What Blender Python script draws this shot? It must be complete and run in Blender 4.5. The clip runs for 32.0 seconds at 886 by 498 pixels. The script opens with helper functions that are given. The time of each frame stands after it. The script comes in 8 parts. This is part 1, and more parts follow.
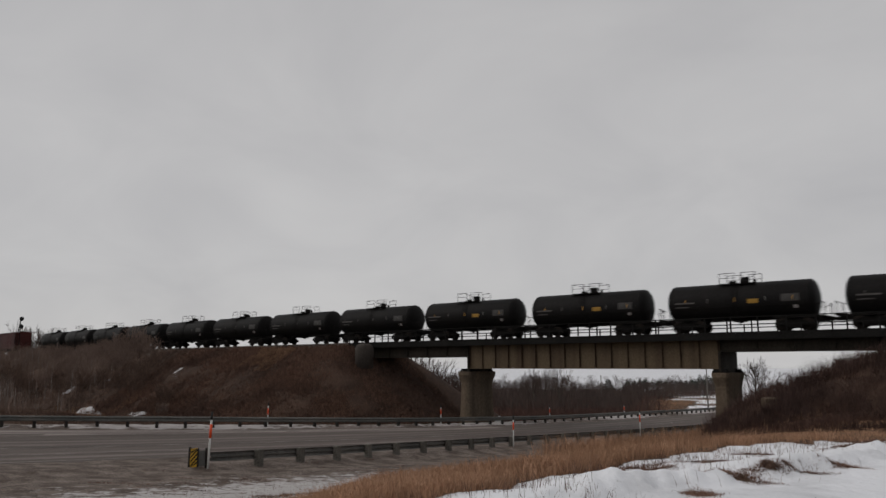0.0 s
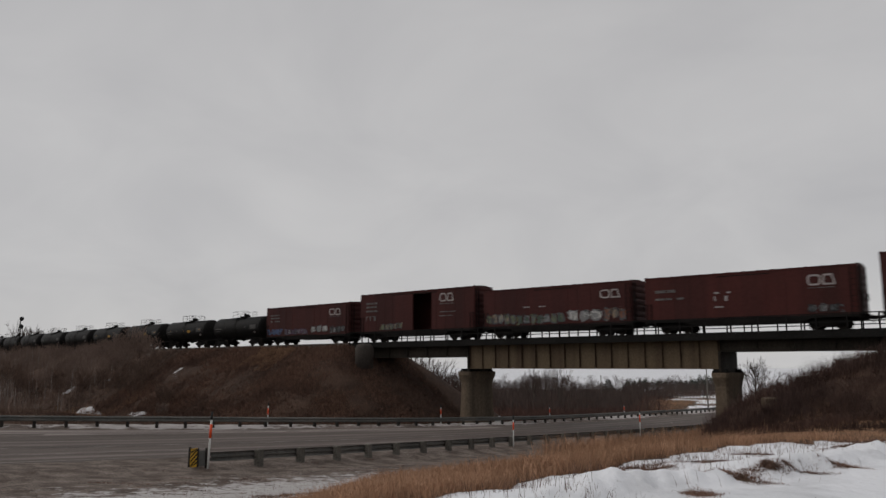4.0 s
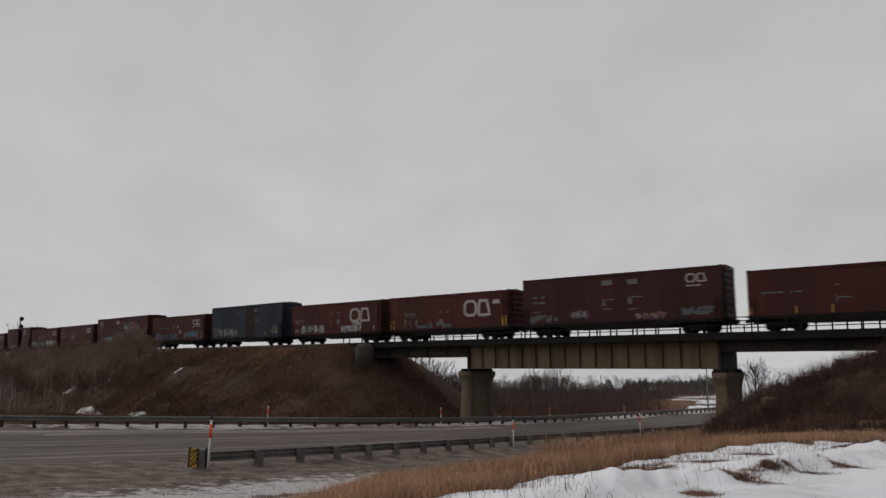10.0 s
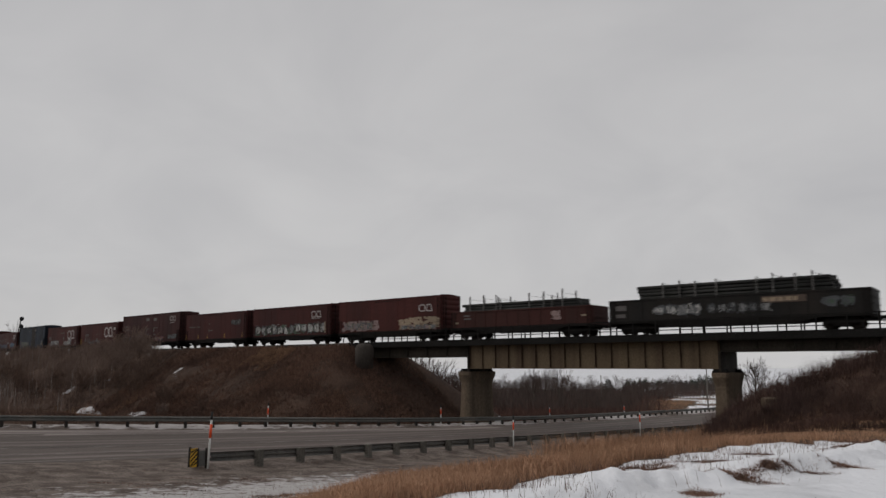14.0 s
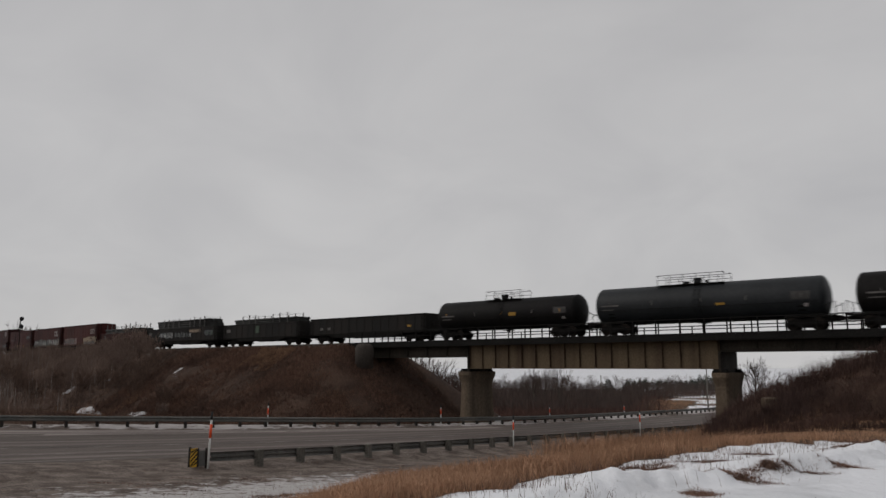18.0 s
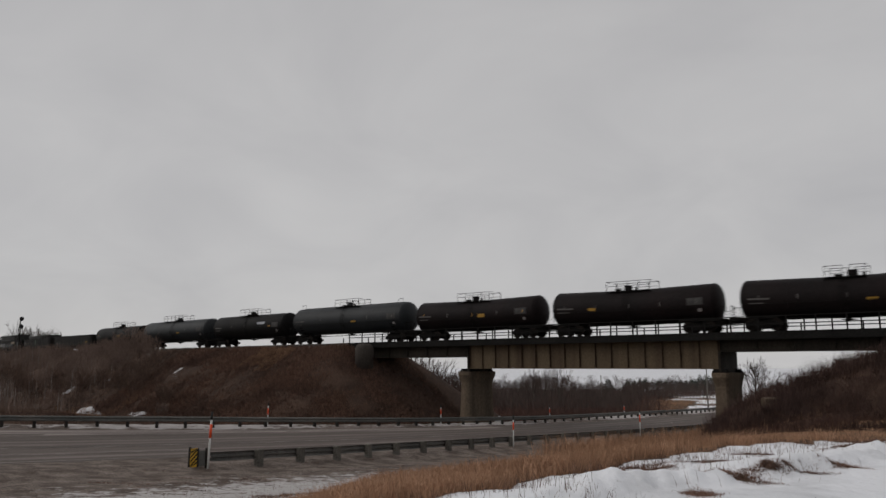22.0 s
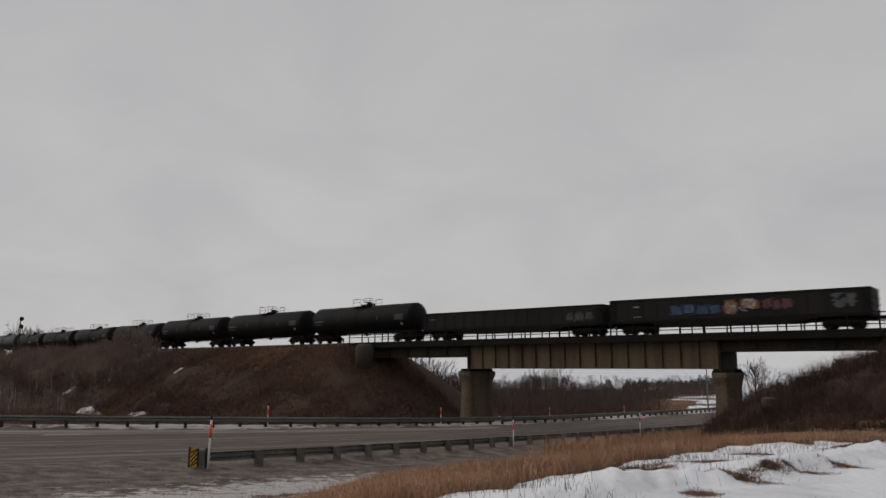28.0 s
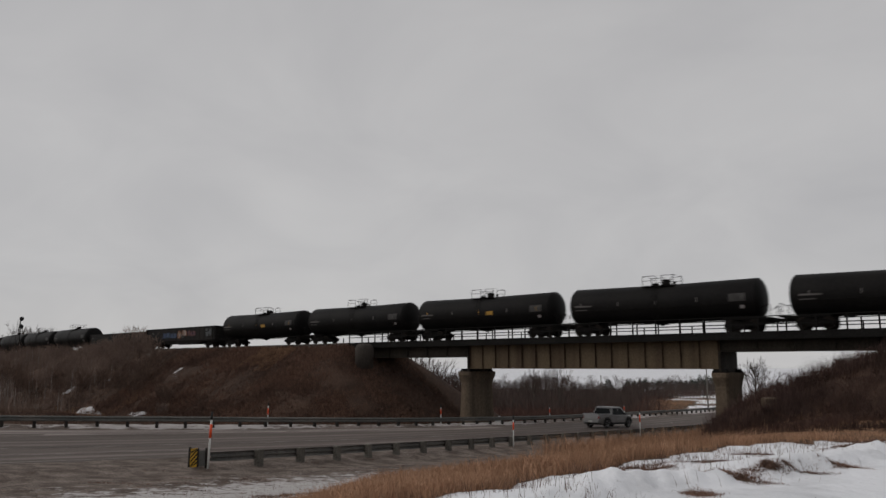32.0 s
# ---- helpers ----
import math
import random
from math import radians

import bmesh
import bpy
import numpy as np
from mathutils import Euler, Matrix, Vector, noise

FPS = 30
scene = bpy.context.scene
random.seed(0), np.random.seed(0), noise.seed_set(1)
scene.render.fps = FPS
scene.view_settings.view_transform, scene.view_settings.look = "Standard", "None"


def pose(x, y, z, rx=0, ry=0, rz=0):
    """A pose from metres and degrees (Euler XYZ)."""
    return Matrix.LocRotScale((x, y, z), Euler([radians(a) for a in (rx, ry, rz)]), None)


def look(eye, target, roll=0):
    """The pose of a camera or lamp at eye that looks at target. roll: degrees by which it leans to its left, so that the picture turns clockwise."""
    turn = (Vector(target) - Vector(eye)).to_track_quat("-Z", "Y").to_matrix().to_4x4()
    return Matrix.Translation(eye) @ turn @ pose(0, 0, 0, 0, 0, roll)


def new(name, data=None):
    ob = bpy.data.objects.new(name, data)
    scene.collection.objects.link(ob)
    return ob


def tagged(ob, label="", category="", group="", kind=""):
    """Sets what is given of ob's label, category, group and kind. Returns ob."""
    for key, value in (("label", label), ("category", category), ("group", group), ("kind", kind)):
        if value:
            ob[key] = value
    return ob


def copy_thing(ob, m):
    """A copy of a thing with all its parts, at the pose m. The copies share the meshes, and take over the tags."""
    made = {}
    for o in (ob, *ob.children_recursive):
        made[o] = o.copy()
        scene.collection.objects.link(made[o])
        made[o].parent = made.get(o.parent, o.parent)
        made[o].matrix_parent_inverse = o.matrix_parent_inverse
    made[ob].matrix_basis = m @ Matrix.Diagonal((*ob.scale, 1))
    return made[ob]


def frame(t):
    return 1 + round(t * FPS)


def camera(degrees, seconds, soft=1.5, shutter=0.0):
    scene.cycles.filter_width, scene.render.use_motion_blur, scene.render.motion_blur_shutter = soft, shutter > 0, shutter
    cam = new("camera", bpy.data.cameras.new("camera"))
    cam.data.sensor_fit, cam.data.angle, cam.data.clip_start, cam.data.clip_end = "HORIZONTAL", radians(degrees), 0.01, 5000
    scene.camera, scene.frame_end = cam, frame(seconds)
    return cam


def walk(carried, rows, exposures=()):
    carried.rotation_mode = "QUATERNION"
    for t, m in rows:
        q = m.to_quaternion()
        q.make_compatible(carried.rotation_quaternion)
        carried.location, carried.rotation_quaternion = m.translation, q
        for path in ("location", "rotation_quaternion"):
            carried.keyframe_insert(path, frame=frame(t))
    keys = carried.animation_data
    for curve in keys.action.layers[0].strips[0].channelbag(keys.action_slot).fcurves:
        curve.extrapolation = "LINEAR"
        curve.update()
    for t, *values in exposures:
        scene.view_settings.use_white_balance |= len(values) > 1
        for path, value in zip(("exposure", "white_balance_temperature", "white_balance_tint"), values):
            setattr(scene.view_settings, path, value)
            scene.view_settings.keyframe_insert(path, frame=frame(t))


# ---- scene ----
from math import sin, cos, pi, hypot, atan2, sqrt, floor

# ---- camera: stands still on the snowy bank ----
CLIP = 32.0
EYE_Z = 6.0
cam = camera(60.0, CLIP, soft=1.5, shutter=0.35)
CAM_POSE = pose(0, 0, EYE_Z, 98.584, 0, 0)
walk(cam, [(0.0, CAM_POSE), (CLIP, CAM_POSE)], [(0.0, 0.0), (6.0, 0.04), (13.0, 0.06), (19.0, 0.0), (32.0, -0.03)])

# ---- overcast sky and a soft sun behind it ----
SUN_EL, SUN_AZ = radians(36), radians(-92)


def build_world():
    w = bpy.data.worlds.new("overcast_sky")
    scene.world = w
    w.use_nodes = True
    nt = w.node_tree
    nt.nodes.clear()
    N, K = nt.nodes.new, nt.links.new
    out, bg = N("ShaderNodeOutputWorld"), N("ShaderNodeBackground")
    sky = N("ShaderNodeTexSky")
    sky.sky_type = "NISHITA"
    sky.sun_disc = False
    sky.sun_elevation, sky.sun_rotation = SUN_EL, SUN_AZ
    dim = N("ShaderNodeMixRGB")
    dim.blend_type = "MULTIPLY"
    dim.inputs[0].default_value = 1
    dim.inputs[2].default_value = (0.08, 0.08, 0.08, 1)
    K(sky.outputs[0], dim.inputs[1])
    tc, sep = N("ShaderNodeTexCoord"), N("ShaderNodeSeparateXYZ")
    K(tc.outputs["Generated"], sep.inputs[0])
    # a flat cloud layer seen in perspective
    up = N("ShaderNodeMath")
    up.operation = "ABSOLUTE"
    K(sep.outputs[2], up.inputs[0])
    add = N("ShaderNodeMath")
    add.operation = "ADD"
    add.inputs[1].default_value = 0.42
    K(up.outputs[0], add.inputs[0])
    comb = N("ShaderNodeCombineXYZ")
    for i in (0, 1):
        d = N("ShaderNodeMath")
        d.operation = "DIVIDE"
        K(sep.outputs[i], d.inputs[0])
        K(add.outputs[0], d.inputs[1])
        K(d.outputs[0], comb.inputs[i])
    n1, n2 = N("ShaderNodeTexNoise"), N("ShaderNodeTexNoise")
    n1.inputs["Scale"].default_value, n1.inputs["Detail"].default_value = 2.6, 4.0
    n1.inputs["Roughness"].default_value = 0.55
    n2.inputs["Scale"].default_value, n2.inputs["Detail"].default_value = 1.1, 3.0
    for n in (n1, n2):
        n.inputs["Distortion"].default_value = 0.6
        K(comb.outputs[0], n.inputs["Vector"])
    mixn = N("ShaderNodeMixRGB")
    mixn.inputs[0].default_value = 0.5
    K(n1.outputs[0], mixn.inputs[1])
    K(n2.outputs[0], mixn.inputs[2])
    ramp = N("ShaderNodeValToRGB")
    e = ramp.color_ramp.elements
    e[0].position, e[0].color = 0.32, (0.434, 0.429, 0.436, 1)
    e[1].position, e[1].color = 0.68, (0.540, 0.532, 0.530, 1)
    K(mixn.outputs[0], ramp.inputs[0])
    # paler towards the horizon
    hr = N("ShaderNodeValToRGB")
    h = hr.color_ramp.elements
    h[0].position, h[0].color = 0.0, (1.10, 1.10, 1.10, 1)
    h[1].position, h[1].color = 0.45, (0.97, 0.97, 0.975, 1)
    K(up.outputs[0], hr.inputs[0])
    mul = N("ShaderNodeMixRGB")
    mul.blend_type = "MULTIPLY"
    mul.inputs[0].default_value = 1
    K(ramp.outputs[0], mul.inputs[1])
    K(hr.outputs[0], mul.inputs[2])
    mix = N("ShaderNodeMixRGB")
    mix.inputs[0].default_value = 0.96
    K(dim.outputs[0], mix.inputs[1])
    K(mul.outputs[0], mix.inputs[2])
    K(mix.outputs[0], bg.inputs[0])
    bg.inputs[1].default_value = 1.0
    K(bg.outputs[0], out.inputs[0])


build_world()
sun_data = bpy.data.lights.new("sun", "SUN")
sun_data.energy, sun_data.angle, sun_data.color = 0.80, radians(45), (1.0, 0.96, 0.91)
sun = new("sun", sun_data)
sun.matrix_basis = look((0, 0, 60), (-sin(SUN_AZ) * -1 * cos(SUN_EL) * -60, -cos(SUN_AZ) * cos(SUN_EL) * 60, 60 - sin(SUN_EL) * 60))


# ---- materials ----
def mat(name, col, rough=0.75, metal=0.0, var=0.25, scale=2.0, bump=0.15, bscale=30.0, col2=None, patch=0.5, rand=0.0, spec=0.3, streak=0.0, along=0.0):
    """Base colour varied at two scales, with a fine relief; col2: a second colour in patches; streak: dirt running down; along: patches drawn out along the road; rand: variation from piece to piece."""
    m = bpy.data.materials.new(name)
    m.use_nodes = True
    nt = m.node_tree
    N, K = nt.nodes.new, nt.links.new
    b = nt.nodes["Principled BSDF"]
    b.inputs["Roughness"].default_value, b.inputs["Metallic"].default_value = rough, metal
    b.inputs["Specular IOR Level"].default_value = spec
    tc = N("ShaderNodeTexCoord")
    big, fine = N("ShaderNodeTexNoise"), N("ShaderNodeTexNoise")
    big.inputs["Scale"].default_value, big.inputs["Detail"].default_value = scale * 0.25, 4
    fine.inputs["Scale"].default_value, fine.inputs["Detail"].default_value = scale * 4, 6
    K(tc.outputs["Object"], fine.inputs["Vector"])
    if streak:
        mp = N("ShaderNodeMapping")
        mp.inputs["Scale"].default_value = (streak, streak, 0.12)
        K(tc.outputs["Object"], mp.inputs["Vector"])
        K(mp.outputs[0], big.inputs["Vector"])
    elif along:
        mp = N("ShaderNodeMapping")
        mp.inputs["Rotation"].default_value = (0, 0, -radians(53))
        mp2 = N("ShaderNodeMapping")
        mp2.inputs["Scale"].default_value = (1 / along, 1.0, 1.0)
        K(tc.outputs["Object"], mp.inputs["Vector"])
        K(mp.outputs[0], mp2.inputs["Vector"])
        K(mp2.outputs[0], big.inputs["Vector"])
        big.inputs["Roughness"].default_value = 0.62
    else:
        K(tc.outputs["Object"], big.inputs["Vector"])
    c2 = col2 or tuple(c * (1 - var) for c in col)
    r = N("ShaderNodeValToRGB")
    r.color_ramp.elements[0].position, r.color_ramp.elements[1].position = patch - 0.12, patch + 0.14
    r.color_ramp.elements[0].color, r.color_ramp.elements[1].color = (*c2, 1), (*col, 1)
    K(big.outputs[0], r.inputs[0])
    g = N("ShaderNodeValToRGB")
    lo, hi = 1 - var, 1 + var
    g.color_ramp.elements[0].position, g.color_ramp.elements[1].position = 0.3, 0.7
    g.color_ramp.elements[0].color, g.color_ramp.elements[1].color = (lo, lo, lo, 1), (hi, hi, hi, 1)
    K(fine.outputs[0], g.inputs[0])
    mx = N("ShaderNodeMixRGB")
    mx.blend_type = "MULTIPLY"
    mx.inputs[0].default_value = 1
    K(r.outputs[0], mx.inputs[1])
    K(g.outputs[0], mx.inputs[2])
    last = mx.outputs[0]
    if rand:
        oi = N("ShaderNodeObjectInfo")
        geo = N("ShaderNodeNewGeometry")
        addn = N("ShaderNodeMath")
        addn.operation = "ADD"
        K(oi.outputs["Random"], addn.inputs[0])
        K(geo.outputs["Random Per Island"], addn.inputs[1])
        fr = N("ShaderNodeMath")
        fr.operation = "FRACT"
        K(addn.outputs[0], fr.inputs[0])
        rr = N("ShaderNodeMapRange")
        rr.inputs[3].default_value, rr.inputs[4].default_value = 1 - rand, 1 + rand
        K(fr.outputs[0], rr.inputs[0])
        m2 = N("ShaderNodeMixRGB")
        m2.blend_type = "MULTIPLY"
        m2.inputs[0].default_value = 1
        K(last, m2.inputs[1])
        K(rr.outputs[0], m2.inputs[2])
        last = m2.outputs[0]
    K(last, b.inputs["Base Color"])
    if bump:
        bn, bp = N("ShaderNodeTexNoise"), N("ShaderNodeBump")
        bn.inputs["Scale"].default_value, bn.inputs["Detail"].default_value = bscale, 5
        K(tc.outputs["Object"], bn.inputs["Vector"])
        bp.inputs["Strength"].default_value, bp.inputs["Distance"].default_value = bump, 0.05
        K(bn.outputs[0], bp.inputs["Height"])
        K(bp.outputs[0], b.inputs["Normal"])
    return m


def ground_mat(name, soil, soil2, snow_col=(0.80, 0.81, 0.84), rough=0.95, scale=1.2, along=0.0, snow_scale=0.55, var=0.35):
    """Soil with snow lying where the mesh attribute 'snow' and a noise let it."""
    m = mat(name, soil, rough, 0, var, scale, 1.0, 7, soil2, 0.5, spec=0.1, along=along)
    nt = m.node_tree
    N, K = nt.nodes.new, nt.links.new
    b = nt.nodes["Principled BSDF"]
    base = b.inputs["Base Color"].links[0].from_socket
    at = N("ShaderNodeAttribute")
    at.attribute_name = "snow"
    tc, n, n2 = N("ShaderNodeTexCoord"), N("ShaderNodeTexNoise"), N("ShaderNodeTexNoise")
    n.inputs["Scale"].default_value, n.inputs["Detail"].default_value = snow_scale, 8
    n.inputs["Roughness"].default_value = 0.65
    n2.inputs["Scale"].default_value, n2.inputs["Detail"].default_value = 4.0, 6
    K(tc.outputs["Object"], n.inputs["Vector"])
    K(tc.outputs["Object"], n2.inputs["Vector"])
    a1 = N("ShaderNodeMath")
    a1.operation = "MULTIPLY_ADD"
    K(n2.outputs[0], a1.inputs[0])
    a1.inputs[1].default_value = 0.35 if snow_scale > 0.6 else 0.6
    K(n.outputs[0], a1.inputs[2])
    s = N("ShaderNodeMath")
    s.operation = "ADD"
    K(a1.outputs[0], s.inputs[0])
    K(at.outputs["Fac"], s.inputs[1])
    r = N("ShaderNodeValToRGB")
    r.color_ramp.elements[0].position, r.color_ramp.elements[1].position = 0.87, 1.02
    K(s.outputs[0], r.inputs[0])
    sc = N("ShaderNodeMixRGB")
    sc.inputs[1].default_value = (*[c * 0.70 for c in snow_col], 1)
    sc.inputs[2].default_value = (*snow_col, 1)
    grey = N("ShaderNodeMapRange")
    grey.inputs[1].default_value, grey.inputs[2].default_value = 0.30, 0.52
    K(n.outputs[0], grey.inputs[0])
    K(grey.outputs[0], sc.inputs[0])
    mx = N("ShaderNodeMixRGB")
    K(r.outputs[0], mx.inputs[0])
    K(base, mx.inputs[1])
    K(sc.outputs[0], mx.inputs[2])
    K(mx.outputs[0], b.inputs["Base Color"])
    return m


M_GROUND = ground_mat("dry_turf_and_snow", (0.120, 0.078, 0.050), (0.072, 0.050, 0.036))
M_BANK = ground_mat("brushy_bank_soil", (0.074, 0.046, 0.034), (0.047, 0.031, 0.024), (0.50, 0.49, 0.50), snow_scale=1.3)
M_ASPHALT = mat("worn_asphalt", (0.110, 0.087, 0.077), 0.85, 0, 0.18, 2.4, 0.25, 60, (0.079, 0.062, 0.054), 0.5, spec=0.25, along=9.0)
M_TRACKWEAR = mat("salted_asphalt", (0.180, 0.149, 0.135), 0.85, 0, 0.2, 2.4, 0.25, 60, (0.110, 0.089, 0.079), 0.5, spec=0.25, along=9.0)
M_SALTBAND = mat("salt_white_asphalt", (0.270, 0.226, 0.206), 0.85, 0, 0.2, 2.4, 0.25, 60, (0.128, 0.109, 0.100), 0.48, spec=0.25, along=9.0)
M_LINE = mat("worn_road_paint", (0.30, 0.28, 0.25), 0.8, 0, 0.35, 3, 0.1, 40, (0.085, 0.080, 0.074), 0.52)
M_GRAVEL = ground_mat("dirty_gravel", (0.200, 0.165, 0.144), (0.086, 0.067, 0.056), (0.46, 0.44, 0.43), scale=5.5, along=1.15, snow_scale=2.6, var=0.6)
M_PLOUGHED = ground_mat("ploughed_dirty_snow", (0.200, 0.166, 0.148), (0.100, 0.080, 0.068), (0.42, 0.39, 0.38), snow_scale=0.9)
M_GALV = mat("galvanised_steel", (0.134, 0.128, 0.118), 0.6, 0.25, 0.2, 2, 0.05, 40, (0.085, 0.088, 0.084), 0.45)
M_POSTWOOD = mat("weathered_timber", (0.150, 0.138, 0.120), 0.9, 0, 0.35, 4, 0.5, 50, rand=0.25)
M_POSTDARK = mat("dark_weathered_timber", (0.034, 0.029, 0.025), 0.9, 0, 0.3, 4, 0.4, 50, rand=0.25)
M_CONC = mat("weathered_concrete", (0.142, 0.107, 0.077), 0.9, 0, 0.2, 1.2, 0.3, 25, (0.070, 0.055, 0.041), 0.48, streak=1.4, spec=0.1)
M_CONC_GREY = mat("grey_weathered_concrete", (0.070, 0.058, 0.050), 0.9, 0, 0.25, 1.5, 0.5, 25, (0.058, 0.049, 0.043), 0.5)
M_CONC_PALE = mat("pale_concrete", (0.30, 0.29, 0.27), 0.9, 0, 0.2, 1.5, 0.3, 25, (0.19, 0.18, 0.165), 0.5)
M_GIRDER = mat("rust_stained_girder_paint", (0.108, 0.080, 0.051), 0.7, 0, 0.18, 1.8, 0.15, 30, (0.072, 0.050, 0.033), 0.44, streak=1.8, spec=0.12)
# stiffeners of the main girders: a darker brown than their panels
M_STIFF = mat("dark_stiffener_paint", (0.072, 0.050, 0.033), 0.75, 0, 0.2, 2.0, 0.2, 30, (0.046, 0.029, 0.019), 0.5, spec=0.1)
M_GIRDER_DK = mat("dark_girder_paint", (0.043, 0.036, 0.028), 0.7, 0, 0.25, 1.5, 0.15, 30, (0.026, 0.022, 0.018), 0.5, streak=1.5, spec=0.08)
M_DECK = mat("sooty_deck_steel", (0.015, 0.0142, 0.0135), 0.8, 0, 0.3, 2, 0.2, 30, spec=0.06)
M_RAILSTEEL = mat("rail_steel", (0.10, 0.085, 0.075), 0.45, 0.7, 0.2, 4, 0.1, 40)
M_TIE = mat("creosoted_tie", (0.045, 0.036, 0.029), 0.95, 0, 0.35, 5, 0.5, 40, rand=0.25)
M_BALLAST = mat("crushed_ballast", (0.115, 0.105, 0.098), 0.95, 0, 0.4, 8, 0.9, 16)
M_WHITEPOST = mat("white_plastic", (0.62, 0.62, 0.60), 0.5, 0, 0.12, 3, 0.05, 30)
M_ORANGE = mat("orange_reflector", (0.75, 0.085, 0.025), 0.4, 0, 0.08, 4, 0)
M_YELLOW = mat("sign_yellow", (0.62, 0.36, 0.03), 0.5, 0, 0.1, 3, 0)
M_BLACK = mat("black_paint", (0.012, 0.012, 0.012), 0.6, 0, 0.2, 3, 0.05, 30)
M_BARK = mat("grey_brown_bark", (0.075, 0.062, 0.052), 0.95, 0, 0.3, 3, 0.4, 30, rand=0.3)
M_PURPLE = mat("purplish_bare_twigs", (0.088, 0.055, 0.046), 0.95, 0, 0.3, 1.0, 0, 10, (0.060, 0.039, 0.035), 0.5, rand=0.35, spec=0.1)
M_TWIG = mat("bare_twigs", (0.070, 0.048, 0.038), 0.95, 0, 0.3, 1.0, 0, 10, (0.050, 0.037, 0.032), 0.5, rand=0.35, spec=0.1)
M_LITTER = mat("red_brown_leaf_litter", (0.230, 0.140, 0.105), 0.95, 0, 0.3, 2.0, 0, 10, (0.135, 0.085, 0.066), 0.5, rand=0.4, spec=0.1)
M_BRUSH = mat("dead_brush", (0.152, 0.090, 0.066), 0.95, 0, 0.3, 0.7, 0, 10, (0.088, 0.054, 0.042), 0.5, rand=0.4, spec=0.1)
M_TWIG_FAR = mat("grey_bare_twigs", (0.100, 0.074, 0.066), 0.95, 0, 0.25, 1.0, 0, 10, (0.068, 0.054, 0.049), 0.5, rand=0.3, spec=0.1)
M_STRAW = mat("tawny_dry_grass", (0.400, 0.238, 0.150), 0.9, 0, 0.2, 0.5, 0, 10, (0.300, 0.172, 0.104), 0.5, rand=0.35, spec=0.10)
M_BRUSH_DARK = mat("dark_tangled_brush", (0.082, 0.046, 0.035), 0.95, 0, 0.3, 0.6, 0, 10, (0.044, 0.028, 0.023), 0.5, rand=0.4, spec=0.1)
M_SAPLING = mat("grey_brown_saplings", (0.225, 0.162, 0.134), 0.95, 0, 0.3, 0.6, 0, 10, (0.150, 0.108, 0.090), 0.5, rand=0.4, spec=0.1)
M_PALETRUNK = mat("pale_young_bark", (0.360, 0.325, 0.300), 0.95, 0, 0.3, 3.0, 0, 10, (0.190, 0.165, 0.150), 0.5, rand=0.35, spec=0.1)
M_REDSCRUB = mat("reddish_undergrowth", (0.120, 0.066, 0.054), 0.95, 0, 0.3, 0.3, 0, 10, (0.070, 0.044, 0.038), 0.5, rand=0.4, spec=0.1)
M_SCRUB = mat("grey_brown_scrub", (0.165, 0.110, 0.086), 0.95, 0, 0.3, 0.6, 0, 10, (0.100, 0.068, 0.054), 0.5, rand=0.4, spec=0.1)
M_NEEDLE = mat("spruce_needles", (0.030, 0.040, 0.028), 0.9, 0, 0.3, 2, 0, 10, rand=0.3)


